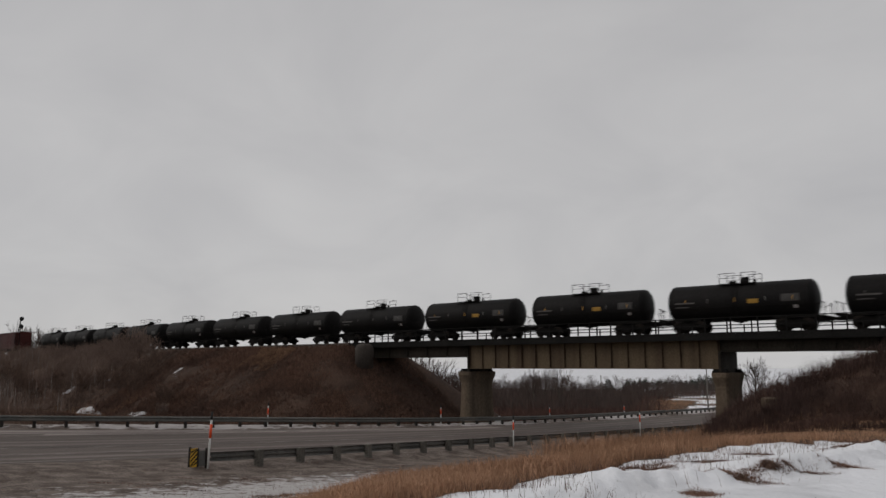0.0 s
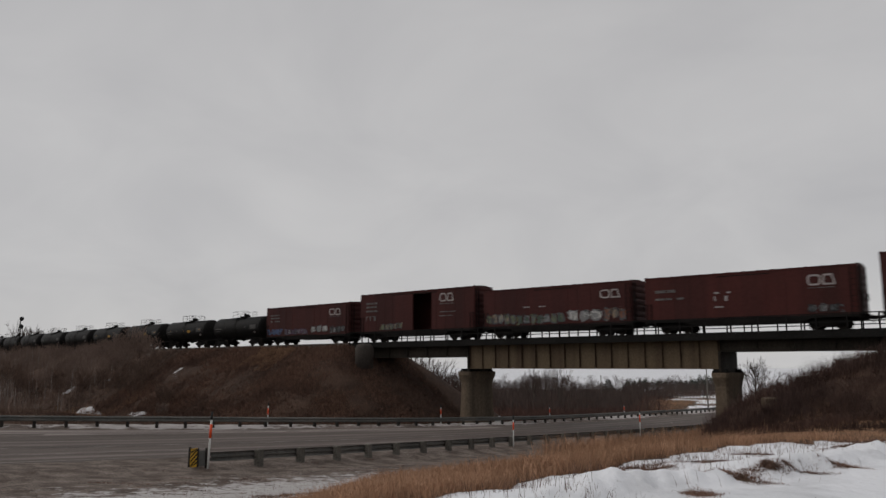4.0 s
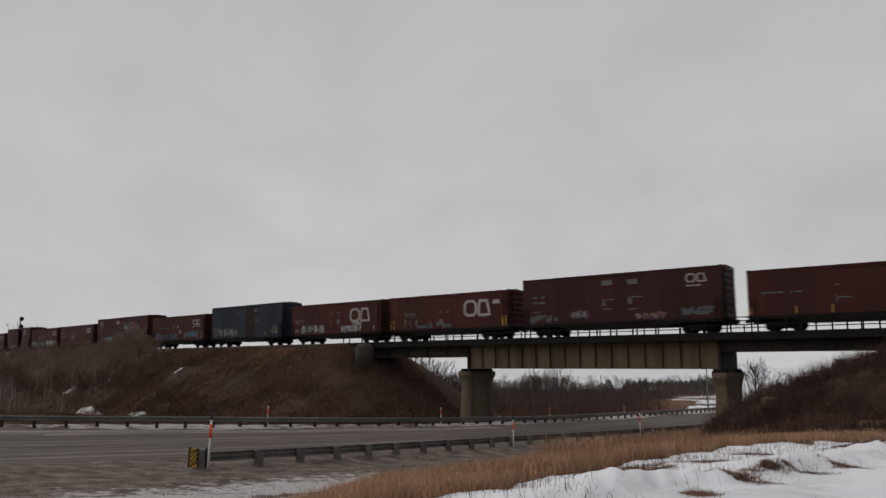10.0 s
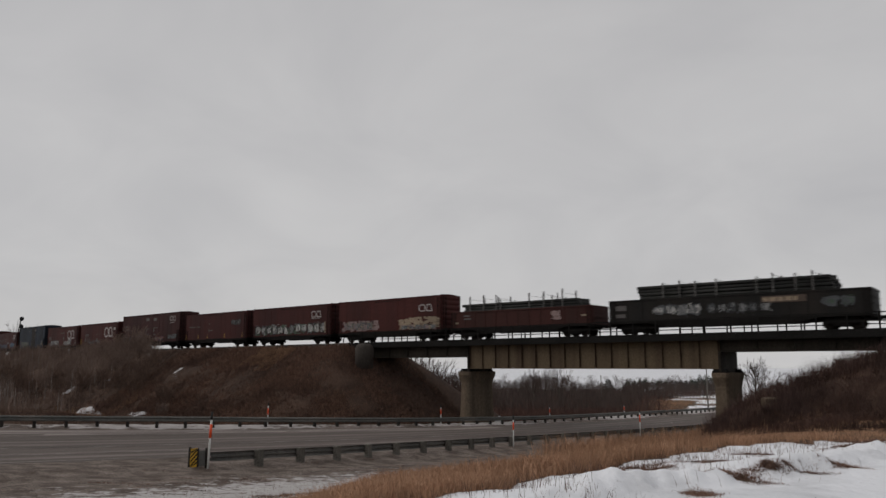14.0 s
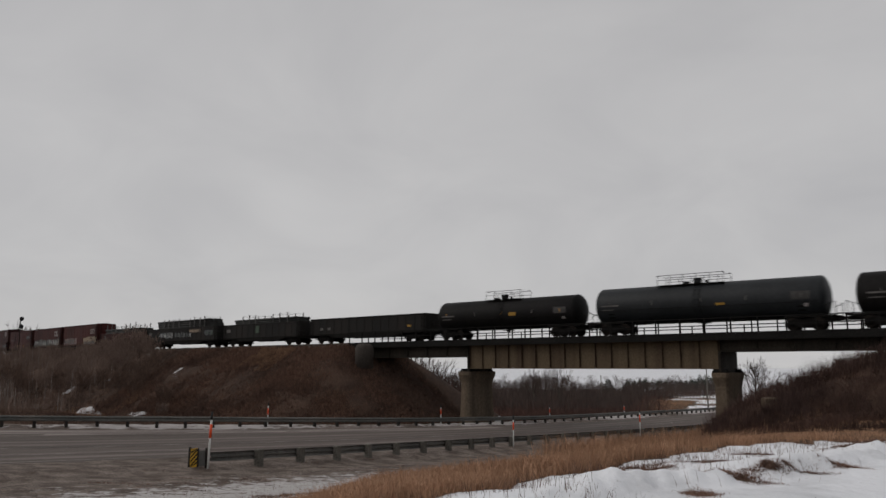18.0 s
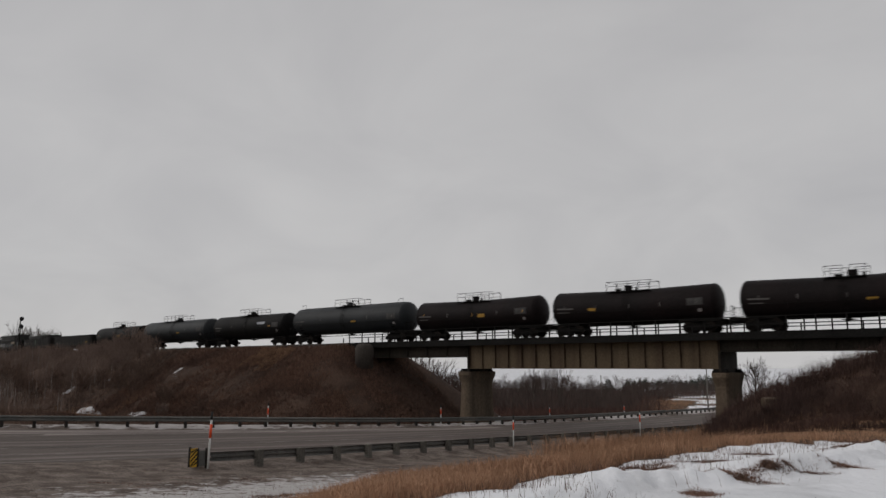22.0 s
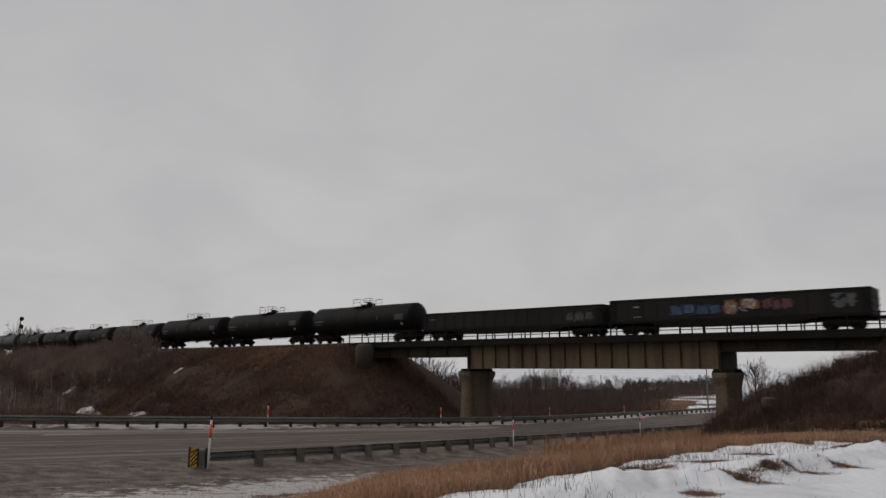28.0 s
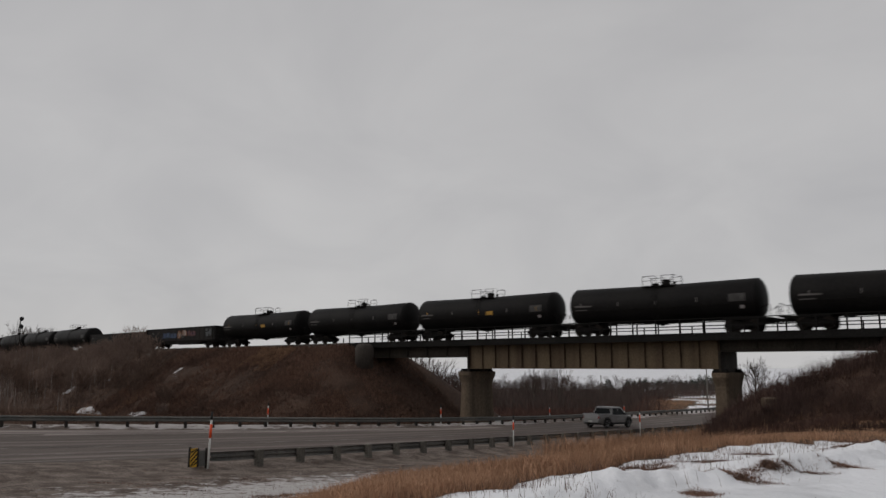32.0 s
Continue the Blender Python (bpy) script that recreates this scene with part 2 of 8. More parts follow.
# ---- mesh kit ----
class Kit:
    """Collects vertices and faces of one mesh."""

    def __init__(self):
        self.v, self.f, self.smooth = [], [], []

    def put(self, verts, faces, smooth=False):
        n = len(self.v)
        self.v.extend(verts)
        self.f.extend([tuple(i + n for i in f) for f in faces])
        self.smooth.extend([smooth] * len(faces))
        return self

    def box(self, x0, x1, y0, y1, z0, z1, bev=0.0):
        if bev <= 0:
            v = [(x, y, z) for z in (z0, z1) for y in (y0, y1) for x in (x0, x1)]
            return self.put(v, [(0, 2, 3, 1), (4, 5, 7, 6), (0, 1, 5, 4), (2, 6, 7, 3), (0, 4, 6, 2), (1, 3, 7, 5)])
        b = min(bev, (x1 - x0) / 2.01, (y1 - y0) / 2.01, (z1 - z0) / 2.01)
        rings = []
        for z, k in ((z0, b), (z0 + b, 0), (z1 - b, 0), (z1, b)):
            e = b if k == 0 else b
            xa, xb, ya, yb = x0 + k, x1 - k, y0 + k, y1 - k
            rings.append([(xa + e, ya, z), (xb - e, ya, z), (xb, ya + e, z), (xb, yb - e, z), (xb - e, yb, z), (xa + e, yb, z), (xa, yb - e, z), (xa, ya + e, z)])
        return self.rings(rings, caps=True)

    def rings(self, rings, caps=True, smooth=False, close=True):
        n = len(rings[0])
        v = [p for r in rings for p in r]
        f = []
        for i in range(len(rings) - 1):
            for j in range(n if close else n - 1):
                k = (j + 1) % n
                f.append((i * n + j, i * n + k, (i + 1) * n + k, (i + 1) * n + j))
        self.put(v, f, smooth)
        if caps:
            m = len(self.v) - len(v)
            self.f.append(tuple(m + j for j in reversed(range(n))))
            self.f.append(tuple(m + (len(rings) - 1) * n + j for j in range(n)))
            self.smooth.extend([False, False])
        return self

    def tube(self, p0, p1, r0, r1=None, n=8, caps=True, smooth=True):
        a, b = Vector(p0), Vector(p1)
        d = (b - a)
        if d.length < 1e-6:
            return self
        d.normalize()
        u = d.orthogonal().normalized()
        w = d.cross(u)
        r1 = r0 if r1 is None else r1
        rr = []
        for p, r in ((a, r0), (b, r1)):
            rr.append([tuple(p + u * (r * cos(2 * pi * i / n)) + w * (r * sin(2 * pi * i / n))) for i in range(n)])
        return self.rings(rr, caps, smooth)

    def path(self, pts, r, n=6):
        for a, b in zip(pts[:-1], pts[1:]):
            self.tube(a, b, r, n=n)
        return self

    def prism(self, poly, axis, a, b):
        """A polygon of (u, v) pushed along an axis: 'x' takes (y, z), 'y' takes (x, z), 'z' takes (x, y)."""
        def at(u, v, w):
            return {"x": (w, u, v), "y": (u, w, v), "z": (u, v, w)}[axis]
        return self.rings([[at(u, v, a) for u, v in poly], [at(u, v, b) for u, v in poly]])

    def lathe_x(self, prof, n=32, cy=0.0, cz=0.0, smooth=True):
        """prof: (x, radius, dz) along x."""
        rr = [[(x, cy + r * cos(2 * pi * i / n), cz + dz + r * sin(2 * pi * i / n)) for i in range(n)] for x, r, dz in prof]
        return self.rings(rr, True, smooth)

    def move(self, m):
        self.v = [tuple(m @ Vector(p)) for p in self.v]
        return self

    def mesh(self, name, material):
        me = bpy.data.meshes.new(name)
        me.from_pydata(self.v, [], self.f)
        me.polygons.foreach_set("use_smooth", self.smooth)
        bm = bmesh.new()
        bm.from_mesh(me)
        bmesh.ops.recalc_face_normals(bm, faces=bm.faces)
        bm.to_mesh(me)
        bm.free()
        me.materials.append(material)
        return me


def part(name, kit, material, parent=None, label="", at=None):
    """Links a kit as one mesh object under a thing or a part."""
    ob = new(name, kit.mesh(name, material) if isinstance(kit, Kit) else kit)
    if parent is not None:
        ob.parent = parent
    if at is not None:
        ob.matrix_basis = at
    if label:
        ob["label"] = label
    return ob


def thing(name, label, category, group="", kind="", at=None):
    ob = new(name)
    ob.empty_display_size = 0.2
    if at is not None:
        ob.matrix_basis = at
    return tagged(ob, label, category, group, kind)


def stuff_mesh(name, verts, faces, material, smooth=False):
    """Fast mesh from arrays: verts (n, 3), faces (m, 3) or (m, 4)."""
    verts, faces = np.asarray(verts, np.float32), np.asarray(faces, np.int32)
    me = bpy.data.meshes.new(name)
    k = faces.shape[1]
    me.vertices.add(len(verts))
    me.vertices.foreach_set("co", verts.ravel())
    me.loops.add(len(faces) * k)
    me.loops.foreach_set("vertex_index", faces.ravel())
    me.polygons.add(len(faces))
    me.polygons.foreach_set("loop_start", np.arange(len(faces), dtype=np.int32) * k)
    me.polygons.foreach_set("loop_total", np.full(len(faces), k, np.int32))
    me.polygons.foreach_set("use_smooth", np.full(len(faces), smooth))
    me.update(calc_edges=True)
    me.validate()
    me.materials.append(material)
    return me


# ---- the plan: the railway is a wide arc, the road passes under it ----
TH0, KAPPA, TX, TY = 0.68327, 0.00086, 20.0, 63.448
RAIL_Z, GRADE = EYE_Z + 2.5275, -0.00142


def track(s, lat=0.0, dz=0.0):
    """A place on the railway: s metres along it, lat towards the road's near side, dz over the rail head."""
    th = TH0 + KAPPA * s
    x = TX - (sin(th) - sin(TH0)) / KAPPA
    y = TY - (cos(th) - cos(TH0)) / KAPPA
    return (x - lat * sin(th), y - lat * cos(th), RAIL_Z + GRADE * s + dz)


def track_pose(s, dz=0.0):
    th = TH0 + KAPPA * s
    x, y, z = track(s, 0, dz)
    return pose(x, y, z, 0, 0, math.degrees(atan2(sin(th), -cos(th))))


PHI = radians(37.0)
UX, UY = sin(PHI), cos(PHI)


def road_xy(a, c):
    """Road coordinates: a along it (away from the eye), c across it to the right."""
    return a * UX + c * UY, a * UY - c * UX


def road_ac(x, y):
    return x * UX + y * UY, x * UY - y * UX


KNOT_A = np.array([-2000, -400, -100, -40, 0, 14, 28, 43, 58, 73, 118, 180, 260, 600, 3000.0])
KNOT_Z = np.array([7.2, 6.8, 6.4, 5.3, 3.70, 2.86, 2.02, 1.28, 0.63, 0.08, -1.10, -2.1, -3.1, -6.5, -11.0])
_GA = np.arange(-2000, 3000, 2.0)
_GZ = np.interp(_GA, KNOT_A, KNOT_Z)
_GZ = np.convolve(np.pad(_GZ, 5, mode="edge"), np.ones(11) / 11, mode="valid")


def road_z(a):
    return np.interp(a, _GA, _GZ)


def smooth01(x, lo, hi):
    t = np.clip((x - lo) / (hi - lo), 0, 1)
    return t * t * (3 - 2 * t)


LINE_R, LINE_M, ROAD_R = -25.7, -31.4, -24.9
FAR_A = np.array([-3000, -40, 0, 12, 23, 30, 37, 46, 54.5, 70, 120, 3000.0])
FAR_C = np.array([-74, -74, -66, -60.5, -54, -49.6, -45.4, -42.0, -40.3, -39.5, -39.2, -39.2])


def far_c(a):
    """Where the far guardrail stands: the road widens towards a junction on its near end."""
    a = np.asarray(a, float)
    return sum(np.interp(a + o, FAR_A, FAR_C) for o in (-6, -3, 0, 3, 6)) / 5


NEAR_A = np.array([15, 18.6, 22.8, 27, 37.6, 45, 120.0])
NEAR_C = np.array([-21.9, -22.25, -22.5, -22.95, -23.45, -23.6, -23.6])


def near_c(a):
    """Where the near guardrail stands."""
    return np.interp(a, NEAR_A, NEAR_C)


def snow_edge(a):
    """Where the near snow ends and the tall grass begins."""
    return np.interp(a, [0, 8, 10, 11.5, 13, 14.5, 16.4, 18.5, 20.2, 21.7, 25.4, 40, 62], [-7.3, -6.9, -6.5, -6.2, -6.45, -6.6, -6.1, -6.05, -5.5, -4.8, -3.5, 1.0, 5.0]) + 0.10 * np.sin(a * 2.1) + 0.06 * np.sin(a * 5.3)


def lip_c(a):
    """The edge of a wind-cut snow drift that runs along the near bank."""
    return np.interp(a, [6, 9.5, 11.7, 12.5, 14.2, 15.7, 17.9, 26], [-5.2, -4.75, -4.1, -3.7, -3.4, -3.05, -2.65, -1.2]) + 0.10 * np.sin(a * 2.7 + 1) + 0.05 * np.sin(a * 7.1)


def bumps(x, y, w, seed=0.0):
    """Gentle unevenness from a few crossed waves."""
    return (np.sin(x / w + 1.3 + seed) * np.cos(y / w * 1.17 + seed * 2) + 0.5 * np.sin(x / w * 2.3 + y / w * 1.9 + seed) + 0.3 * np.sin(y / w * 4.1 - x / w * 3.3)) / 1.8


def ground_z(x, y):
    """The lie of the land, without road slab and railway bank."""
    x, y = np.asarray(x, float), np.asarray(y, float)
    a, c = road_ac(x, y)
    zr = road_z(a)
    plateau = np.maximum(4.42 - 0.021 * np.maximum(a, 0) + 0.004 * np.maximum(-a, 0), zr + 0.6)
    plateau = np.where(a > 90, np.maximum(zr + 0.6, 4.42 - 0.021 * 90 - (a - 90) * 0.03), plateau)
    plateau = np.where(a < -25, plateau + (zr - 0.3 - plateau) * smooth01(-a, 25, 70), plateau)
    right = zr - 0.10 - 0.20 * smooth01(c, -23.4, -21.6) + (plateau - zr + 0.30) * smooth01(c, -17.5, -4.5)
    right = right + bumps(x, y, 2.2) * 0.05 * smooth01(c, -20, -6) + (bumps(x, y, 0.9, 2) * 0.085 + bumps(x, y, 0.33, 5) * 0.036 + bumps(x * 0.6 - y, y * 0.6 + x, 0.45, 8) * 0.02) * smooth01(c, -9, -5) * (1 - 0.4 * smooth01(c - lip_c(a), 0.0, 0.3))
    over = lip_c(a) - c
    drift = (0.20 + 0.05 * np.sin(a * 1.3)) * smooth01(over, 0.0, 0.42) * (1 - 0.75 * smooth01(over, 0.42, 2.0)) * smooth01(a, 7, 10) * (1 - smooth01(a, 20, 26))
    furrow = np.sin((a * 1.0 + c * 1.9) * 6.5 + 1.5 * np.sin(a * 1.7)) * 0.028 * smooth01(over, -0.1, 0.2) * (1 - smooth01(over, 0.5, 1.3)) * smooth01(a, 7, 10) * (1 - smooth01(a, 20, 26))
    right = right + drift + furrow
    fc = -far_c(a)
    tilt = 0.03 * np.clip(-c - 40, 0, 16)
    left = zr - 0.10 - tilt - 0.5 * smooth01(-c, fc + 1.2, fc + 5) + bumps(x, y, 9, 1) * 0.25 * smooth01(-c, fc + 4, fc + 20)
    z = np.where(c > -31, right, left)
    on_road = (c < -21) & (-c < fc + 0.8)
    z = np.where(on_road, np.minimum(z, zr - 0.10 - tilt), z)
    return z


S_LEFT, S_RIGHT = 37.2, -18.7   # where the banks end at the abutments


def bank_z(s, lat):
    """Railway bank with rounded ends beside the bridge opening."""
    s, lat = np.asarray(s, float), np.asarray(lat, float)
    d_in = np.where((s < S_LEFT) & (s > S_RIGHT), np.minimum((S_LEFT - s) * 1.15, (s - S_RIGHT) * 0.66 + np.maximum(s - S_RIGHT - 13, 0) * 0.9), 0.0)
    out = np.maximum(np.abs(lat) - 3.4, 0)
    r = np.hypot(out, d_in)
    return RAIL_Z + GRADE * s - 0.55 - np.where(r < 1, r * r * 0.25, r * 0.60 - 0.35)

# ---- ground: one sheet to the horizon ----
# bare spots in the near snow: place and half-lengths
_r = random.Random(4)
LITTER = []
for x0, y0, lx, ly in [(3.7, 15.1, 0.42, 0.07), (3.9, 14.7, 0.22, 0.04), (5.0, 12.9, 0.38, 0.26), (4.75, 13.5, 0.5, 0.08), (5.6, 13.6, 0.3, 0.10), (5.0, 14.9, 0.7, 0.05), (3.55, 11.1, 0.18, 0.14), (6.6, 16.8, 0.4, 0.05), (6.3, 13.9, 0.3, 0.06), (9.6, 18.0, 0.5, 0.05), (5.2, 17.6, 0.3, 0.05), (2.7, 13.9, 0.35, 0.04), (7.4, 14.6, 0.35, 0.05)]:
    for _ in range(6):
        LITTER.append((x0 + _r.gauss(0, lx * 0.5), y0 + _r.gauss(0, ly * 0.5), lx * _r.uniform(0.25, 0.6), ly * _r.uniform(0.3, 0.7)))
# old snow left on the railway bank: along, across, half-lengths
DRIFTS = [(104.4, 6.9, 1.0, 0.7), (103.2, 5.9, 1.1, 0.6), (102.2, 5.2, 0.8, 0.5), (62.8, 8.6, 0.9, 0.9), (61.6, 9.6, 0.7, 0.5), (71.0, 16.4, 2.6, 1.0), (67.0, 17.0, 2.2, 0.8), (57.5, 16.4, 2.4, 0.6), (93.0, 11.8, 0.9, 0.7), (84.0, 13.0, 0.8, 0.8), (78.0, 10.5, 0.7, 0.5), (104.5, 17.5, 0.5, 2.6), (101.5, 16.0, 0.4, 2.2), (99.0, 18.5, 0.9, 0.9), (72.5, 18.2, 1.8, 0.5), (88.0, 8.0, 0.6, 0.5)]


def polar_ground():
    az = np.concatenate([np.radians(np.arange(-46, 46, 0.4)), np.radians(np.arange(46, 314.1, 6.0))])
    rad = np.concatenate([[0.002, 0.5, 1, 1.6, 2.3, 3, 4], np.geomspace(5, 260, 210), np.geomspace(275, 4200, 36)])
    A, R = np.meshgrid(az, rad)
    X, Y = R * np.sin(A) + 0.13, R * np.cos(A) - 0.17
    Z = ground_z(X, Y)
    n, m = len(rad), len(az)
    v = np.c_[X.ravel(), Y.ravel(), Z.ravel()]
    i, j = np.meshgrid(np.arange(n - 1), np.arange(m), indexing="ij")
    k = (j + 1) % m
    f = np.c_[(i * m + j).ravel(), (i * m + k).ravel(), ((i + 1) * m + k).ravel(), ((i + 1) * m + j).ravel()]
    me = stuff_mesh("ground", v, f[:, ::-1], M_GROUND, True)
    a, c = road_ac(v[:, 0], v[:, 1])
    r = np.hypot(v[:, 0], v[:, 1])
    edge = snow_edge(a)
    snow = -0.5 + 1.25 * smooth01(c, edge - 0.25, edge + 0.2) * (1 - smooth01(a, 38, 50))          # the near bank
    verge = smooth01(c, -24.5, -21) * (1 - smooth01(c, -12.5, -9)) * (1 - smooth01(a, 14, 24))
    snow = np.maximum(snow, -0.5 + 0.62 * verge)
    fc = -far_c(a)
    snow = np.maximum(snow, -0.5 + 0.42 * smooth01(-c, fc - 1, fc) * (1 - smooth01(-c, fc + 4, fc + 9)))
    u = v[:, 0] / np.maximum(v[:, 1], 1)
    field = smooth01(u, 0.250, 0.305) * (1 - smooth01(u, 0.40, 0.45)) * smooth01(v[:, 1], 112, 122) * (1 - smooth01(c, -42.5, -40.5)) * (0.70 + 0.16 * np.sin(v[:, 1] * 0.13) + 0.16 * bumps(v[:, 0], v[:, 1], 6.0, 3))
    tan = -49.5 - 0.288 * (a - 131)
    field = field * np.maximum(smooth01(c - tan, -2.0, 2.0), smooth01(a, 203, 212))
    snow = np.maximum(snow, -0.5 + 1.1 * field)
    for x0, y0, lx, ly in LITTER:
        snow = snow - 0.30 * np.exp(-((v[:, 0] - x0) / (lx * 0.8)) ** 2 - ((v[:, 1] - y0) / (ly * 1.2 + 0.05)) ** 2)
    snow = snow - 0.10 * smooth01(c, -8, -5) * (1 - smooth01(c, -3.2, -0.5)) * smooth01(bumps(v[:, 0] * 0.5, v[:, 1], 0.4, 4), 0.0, 0.6)
    over = lip_c(a) - c
    # Greys the drift's face: its shade put into the snow mask, with some dirt
    snow = snow - 0.26 * smooth01(over, 0.02, 0.12) * (1 - smooth01(over, 0.2, 0.55)) * smooth01(a, 8, 10) * (1 - smooth01(a, 21, 27)) * (0.62 + 0.38 * np.sin((a + c * 1.9) * 6.5 + 1.5 * np.sin(a * 1.7)))
    thin = smooth01(over, 0.0, 0.4) * (1 - smooth01(c - edge, -0.1, 0.5)) + smooth01(over, 0.0, 0.3) * 0.7
    snow = snow - 0.34 * np.clip(thin, 0, 1) * (0.75 + 0.5 * bumps(v[:, 0] * 0.45, v[:, 1], 0.35, 3)) * (1 - smooth01(a, 26, 34)) * smooth01(c, -9, -6.5)
    far = smooth01(r, 260, 330)
    snow = np.maximum(snow, -0.5 + 1.0 * far)
    at = me.attributes.new("snow", "FLOAT", "POINT")
    at.data.foreach_set("value", snow.astype(np.float32))
    ob = new("ground", me)
    return tagged(ob, "rolling ground of dry turf with patches of old snow", "ground", kind="structure")


polar_ground()


def strip(name, c0, c1, dz, material, a0=-1080.0, a1=420.0, step=3.0, label="", cat="road", snow=None, nc=2):
    """A strip of the road between two lines across it (numbers, or functions of the way along)."""
    aa = np.arange(a0, a1 + 0.01, step)
    e0 = c0(aa) if callable(c0) else np.full(len(aa), c0)
    e1 = c1(aa) if callable(c1) else np.full(len(aa), c1)
    w = np.linspace(0, 1, nc)[None, :]
    C = e0[:, None] * (1 - w) + e1[:, None] * w
    A = np.repeat(aa[:, None], nc, 1)
    X, Y = road_xy(A, C)
    Z = road_z(A) + dz - 0.03 * np.clip(-C - 40, 0, 16)
    n, m = A.shape
    v = np.c_[X.ravel(), Y.ravel(), Z.ravel()]
    i, j = np.meshgrid(np.arange(n - 1), np.arange(m - 1), indexing="ij")
    f = np.c_[(i * m + j).ravel(), (i * m + j + 1).ravel(), ((i + 1) * m + j + 1).ravel(), ((i + 1) * m + j).ravel()]
    me = stuff_mesh(name, v, f[:, ::-1], material)
    if snow is not None:
        at = me.attributes.new("snow", "FLOAT", "POINT")
        at.data.foreach_set("value", np.full(len(v), snow, np.float32))
    ob = new(name, me)
    if label:
        tagged(ob, label, cat, kind="structure")
    return ob


for a0, a1 in ((-1080.0, -14.0), (62.0, 420.0)):
    strip("gravel_shoulder", ROAD_R, -23.6, -0.045, M_GRAVEL, a0, a1, label="dirty gravel shoulder", cat="shoulder", snow=-0.3, nc=3)


def apron():
    """Gravel apron beside the near lane, lying on the ground."""
    aa = np.arange(-14, 62, 0.6)
    w = np.linspace(0, 1, 34)[None, :]
    c1 = np.interp(aa, [-14, 8, 16, 26, 40, 62], [-10.5, -10.8, -13.5, -17.5, -20.0, -21.5])
    C = (ROAD_R - 1.5) * (1 - w) + c1[:, None] * w
    A = np.repeat(aa[:, None], 34, 1)
    X, Y = road_xy(A, C)
    Z = ground_z(X, Y) + 0.055 + 0.012 * bumps(X, Y, 0.35, 3) - 0.06 * smooth01(w, 0.9, 1.0)
    film = road_z(A) - 0.026 + 0.010 * bumps(X, Y, 0.8, 4) + 0.008 * bumps(X, Y, 0.3, 6) - 0.05 * smooth01(-C, 25.0, 26.4)
    Z = np.where(C < ROAD_R + 0.3, film, np.minimum(Z, road_z(A) - 0.030))
    n, m = A.shape
    i, j = np.meshgrid(np.arange(n - 1), np.arange(m - 1), indexing="ij")
    f = np.c_[(i * m + j).ravel(), (i * m + j + 1).ravel(), ((i + 1) * m + j + 1).ravel(), ((i + 1) * m + j).ravel()]
    me = stuff_mesh("gravel_apron", np.c_[X.ravel(), Y.ravel(), Z.ravel()], f[:, ::-1], M_GRAVEL, True)
    snow = -0.22 + 0.50 * smooth01(C, -22.0, -14.5) + 0.22 * smooth01(C, -22.8, -21) - 0.1 * smooth01(A, 25, 40)
    at = me.attributes.new("snow", "FLOAT", "POINT")
    at.data.foreach_set("value", snow.ravel().astype(np.float32))
    tagged(new("gravel_apron", me), "wet dirty gravel verge with thin melting snow", "verge", kind="structure")


apron()
strip("gravel_shoulder", lambda a: far_c(a) - 0.8, lambda a: far_c(a) + 1.7, -0.045, M_GRAVEL, label="gravel shoulder with a strip of old snow", cat="shoulder", snow=-0.12, nc=5)
road = strip("road", lambda a: far_c(a) + 1.7, ROAD_R, -0.03, M_ASPHALT, label="grey worn asphalt highway stained with salt", nc=9)
for name, c, hw, dz, ma in (("wheel_track", -26.9, 0.40, -0.026, M_TRACKWEAR), ("wheel_track", -28.7, 0.40, -0.026, M_TRACKWEAR), ("wheel_track", -33.0, 0.45, -0.026, M_TRACKWEAR), ("wheel_track", -34.9, 0.45, -0.026, M_TRACKWEAR),
                            ("edge_line", LINE_R, 0.06, -0.022, M_LINE), ("centre_line", LINE_M - 0.15, 0.05, -0.022, M_LINE), ("centre_line", LINE_M + 0.15, 0.05, -0.022, M_LINE)):
    strip(name, c - hw, c + hw, dz, ma).parent = road
for name, c, a1 in (("edge_line", -28.3, 21.0), ("lane_line", -34.85, 20.5)):
    strip(name, c - 0.05, c + 0.05, -0.020, M_LINE, -84.0, a1).parent = road
strip("edge_line", lambda a: far_c(a) + 2.0, lambda a: far_c(a) + 2.12, -0.022, M_LINE).parent = road
def salt_c(a):
    return np.interp(a, [-300, 16, 33, 48, 60], [-36.6, -36.8, -38.0, -36.4, -36.0])


for f0, f1, dz, ma in ((0.06, 1.0, -0.027, M_TRACKWEAR), (0.14, 0.46, -0.024, M_SALTBAND), (0.54, 0.86, -0.024, M_SALTBAND)):
    strip("salt_band", lambda a: (far_c(a) + 2.2) * (1 - f0) + salt_c(a) * f0, lambda a: (far_c(a) + 2.2) * (1 - f1) + salt_c(a) * f1, dz, ma, -300.0, 58.0).parent = road


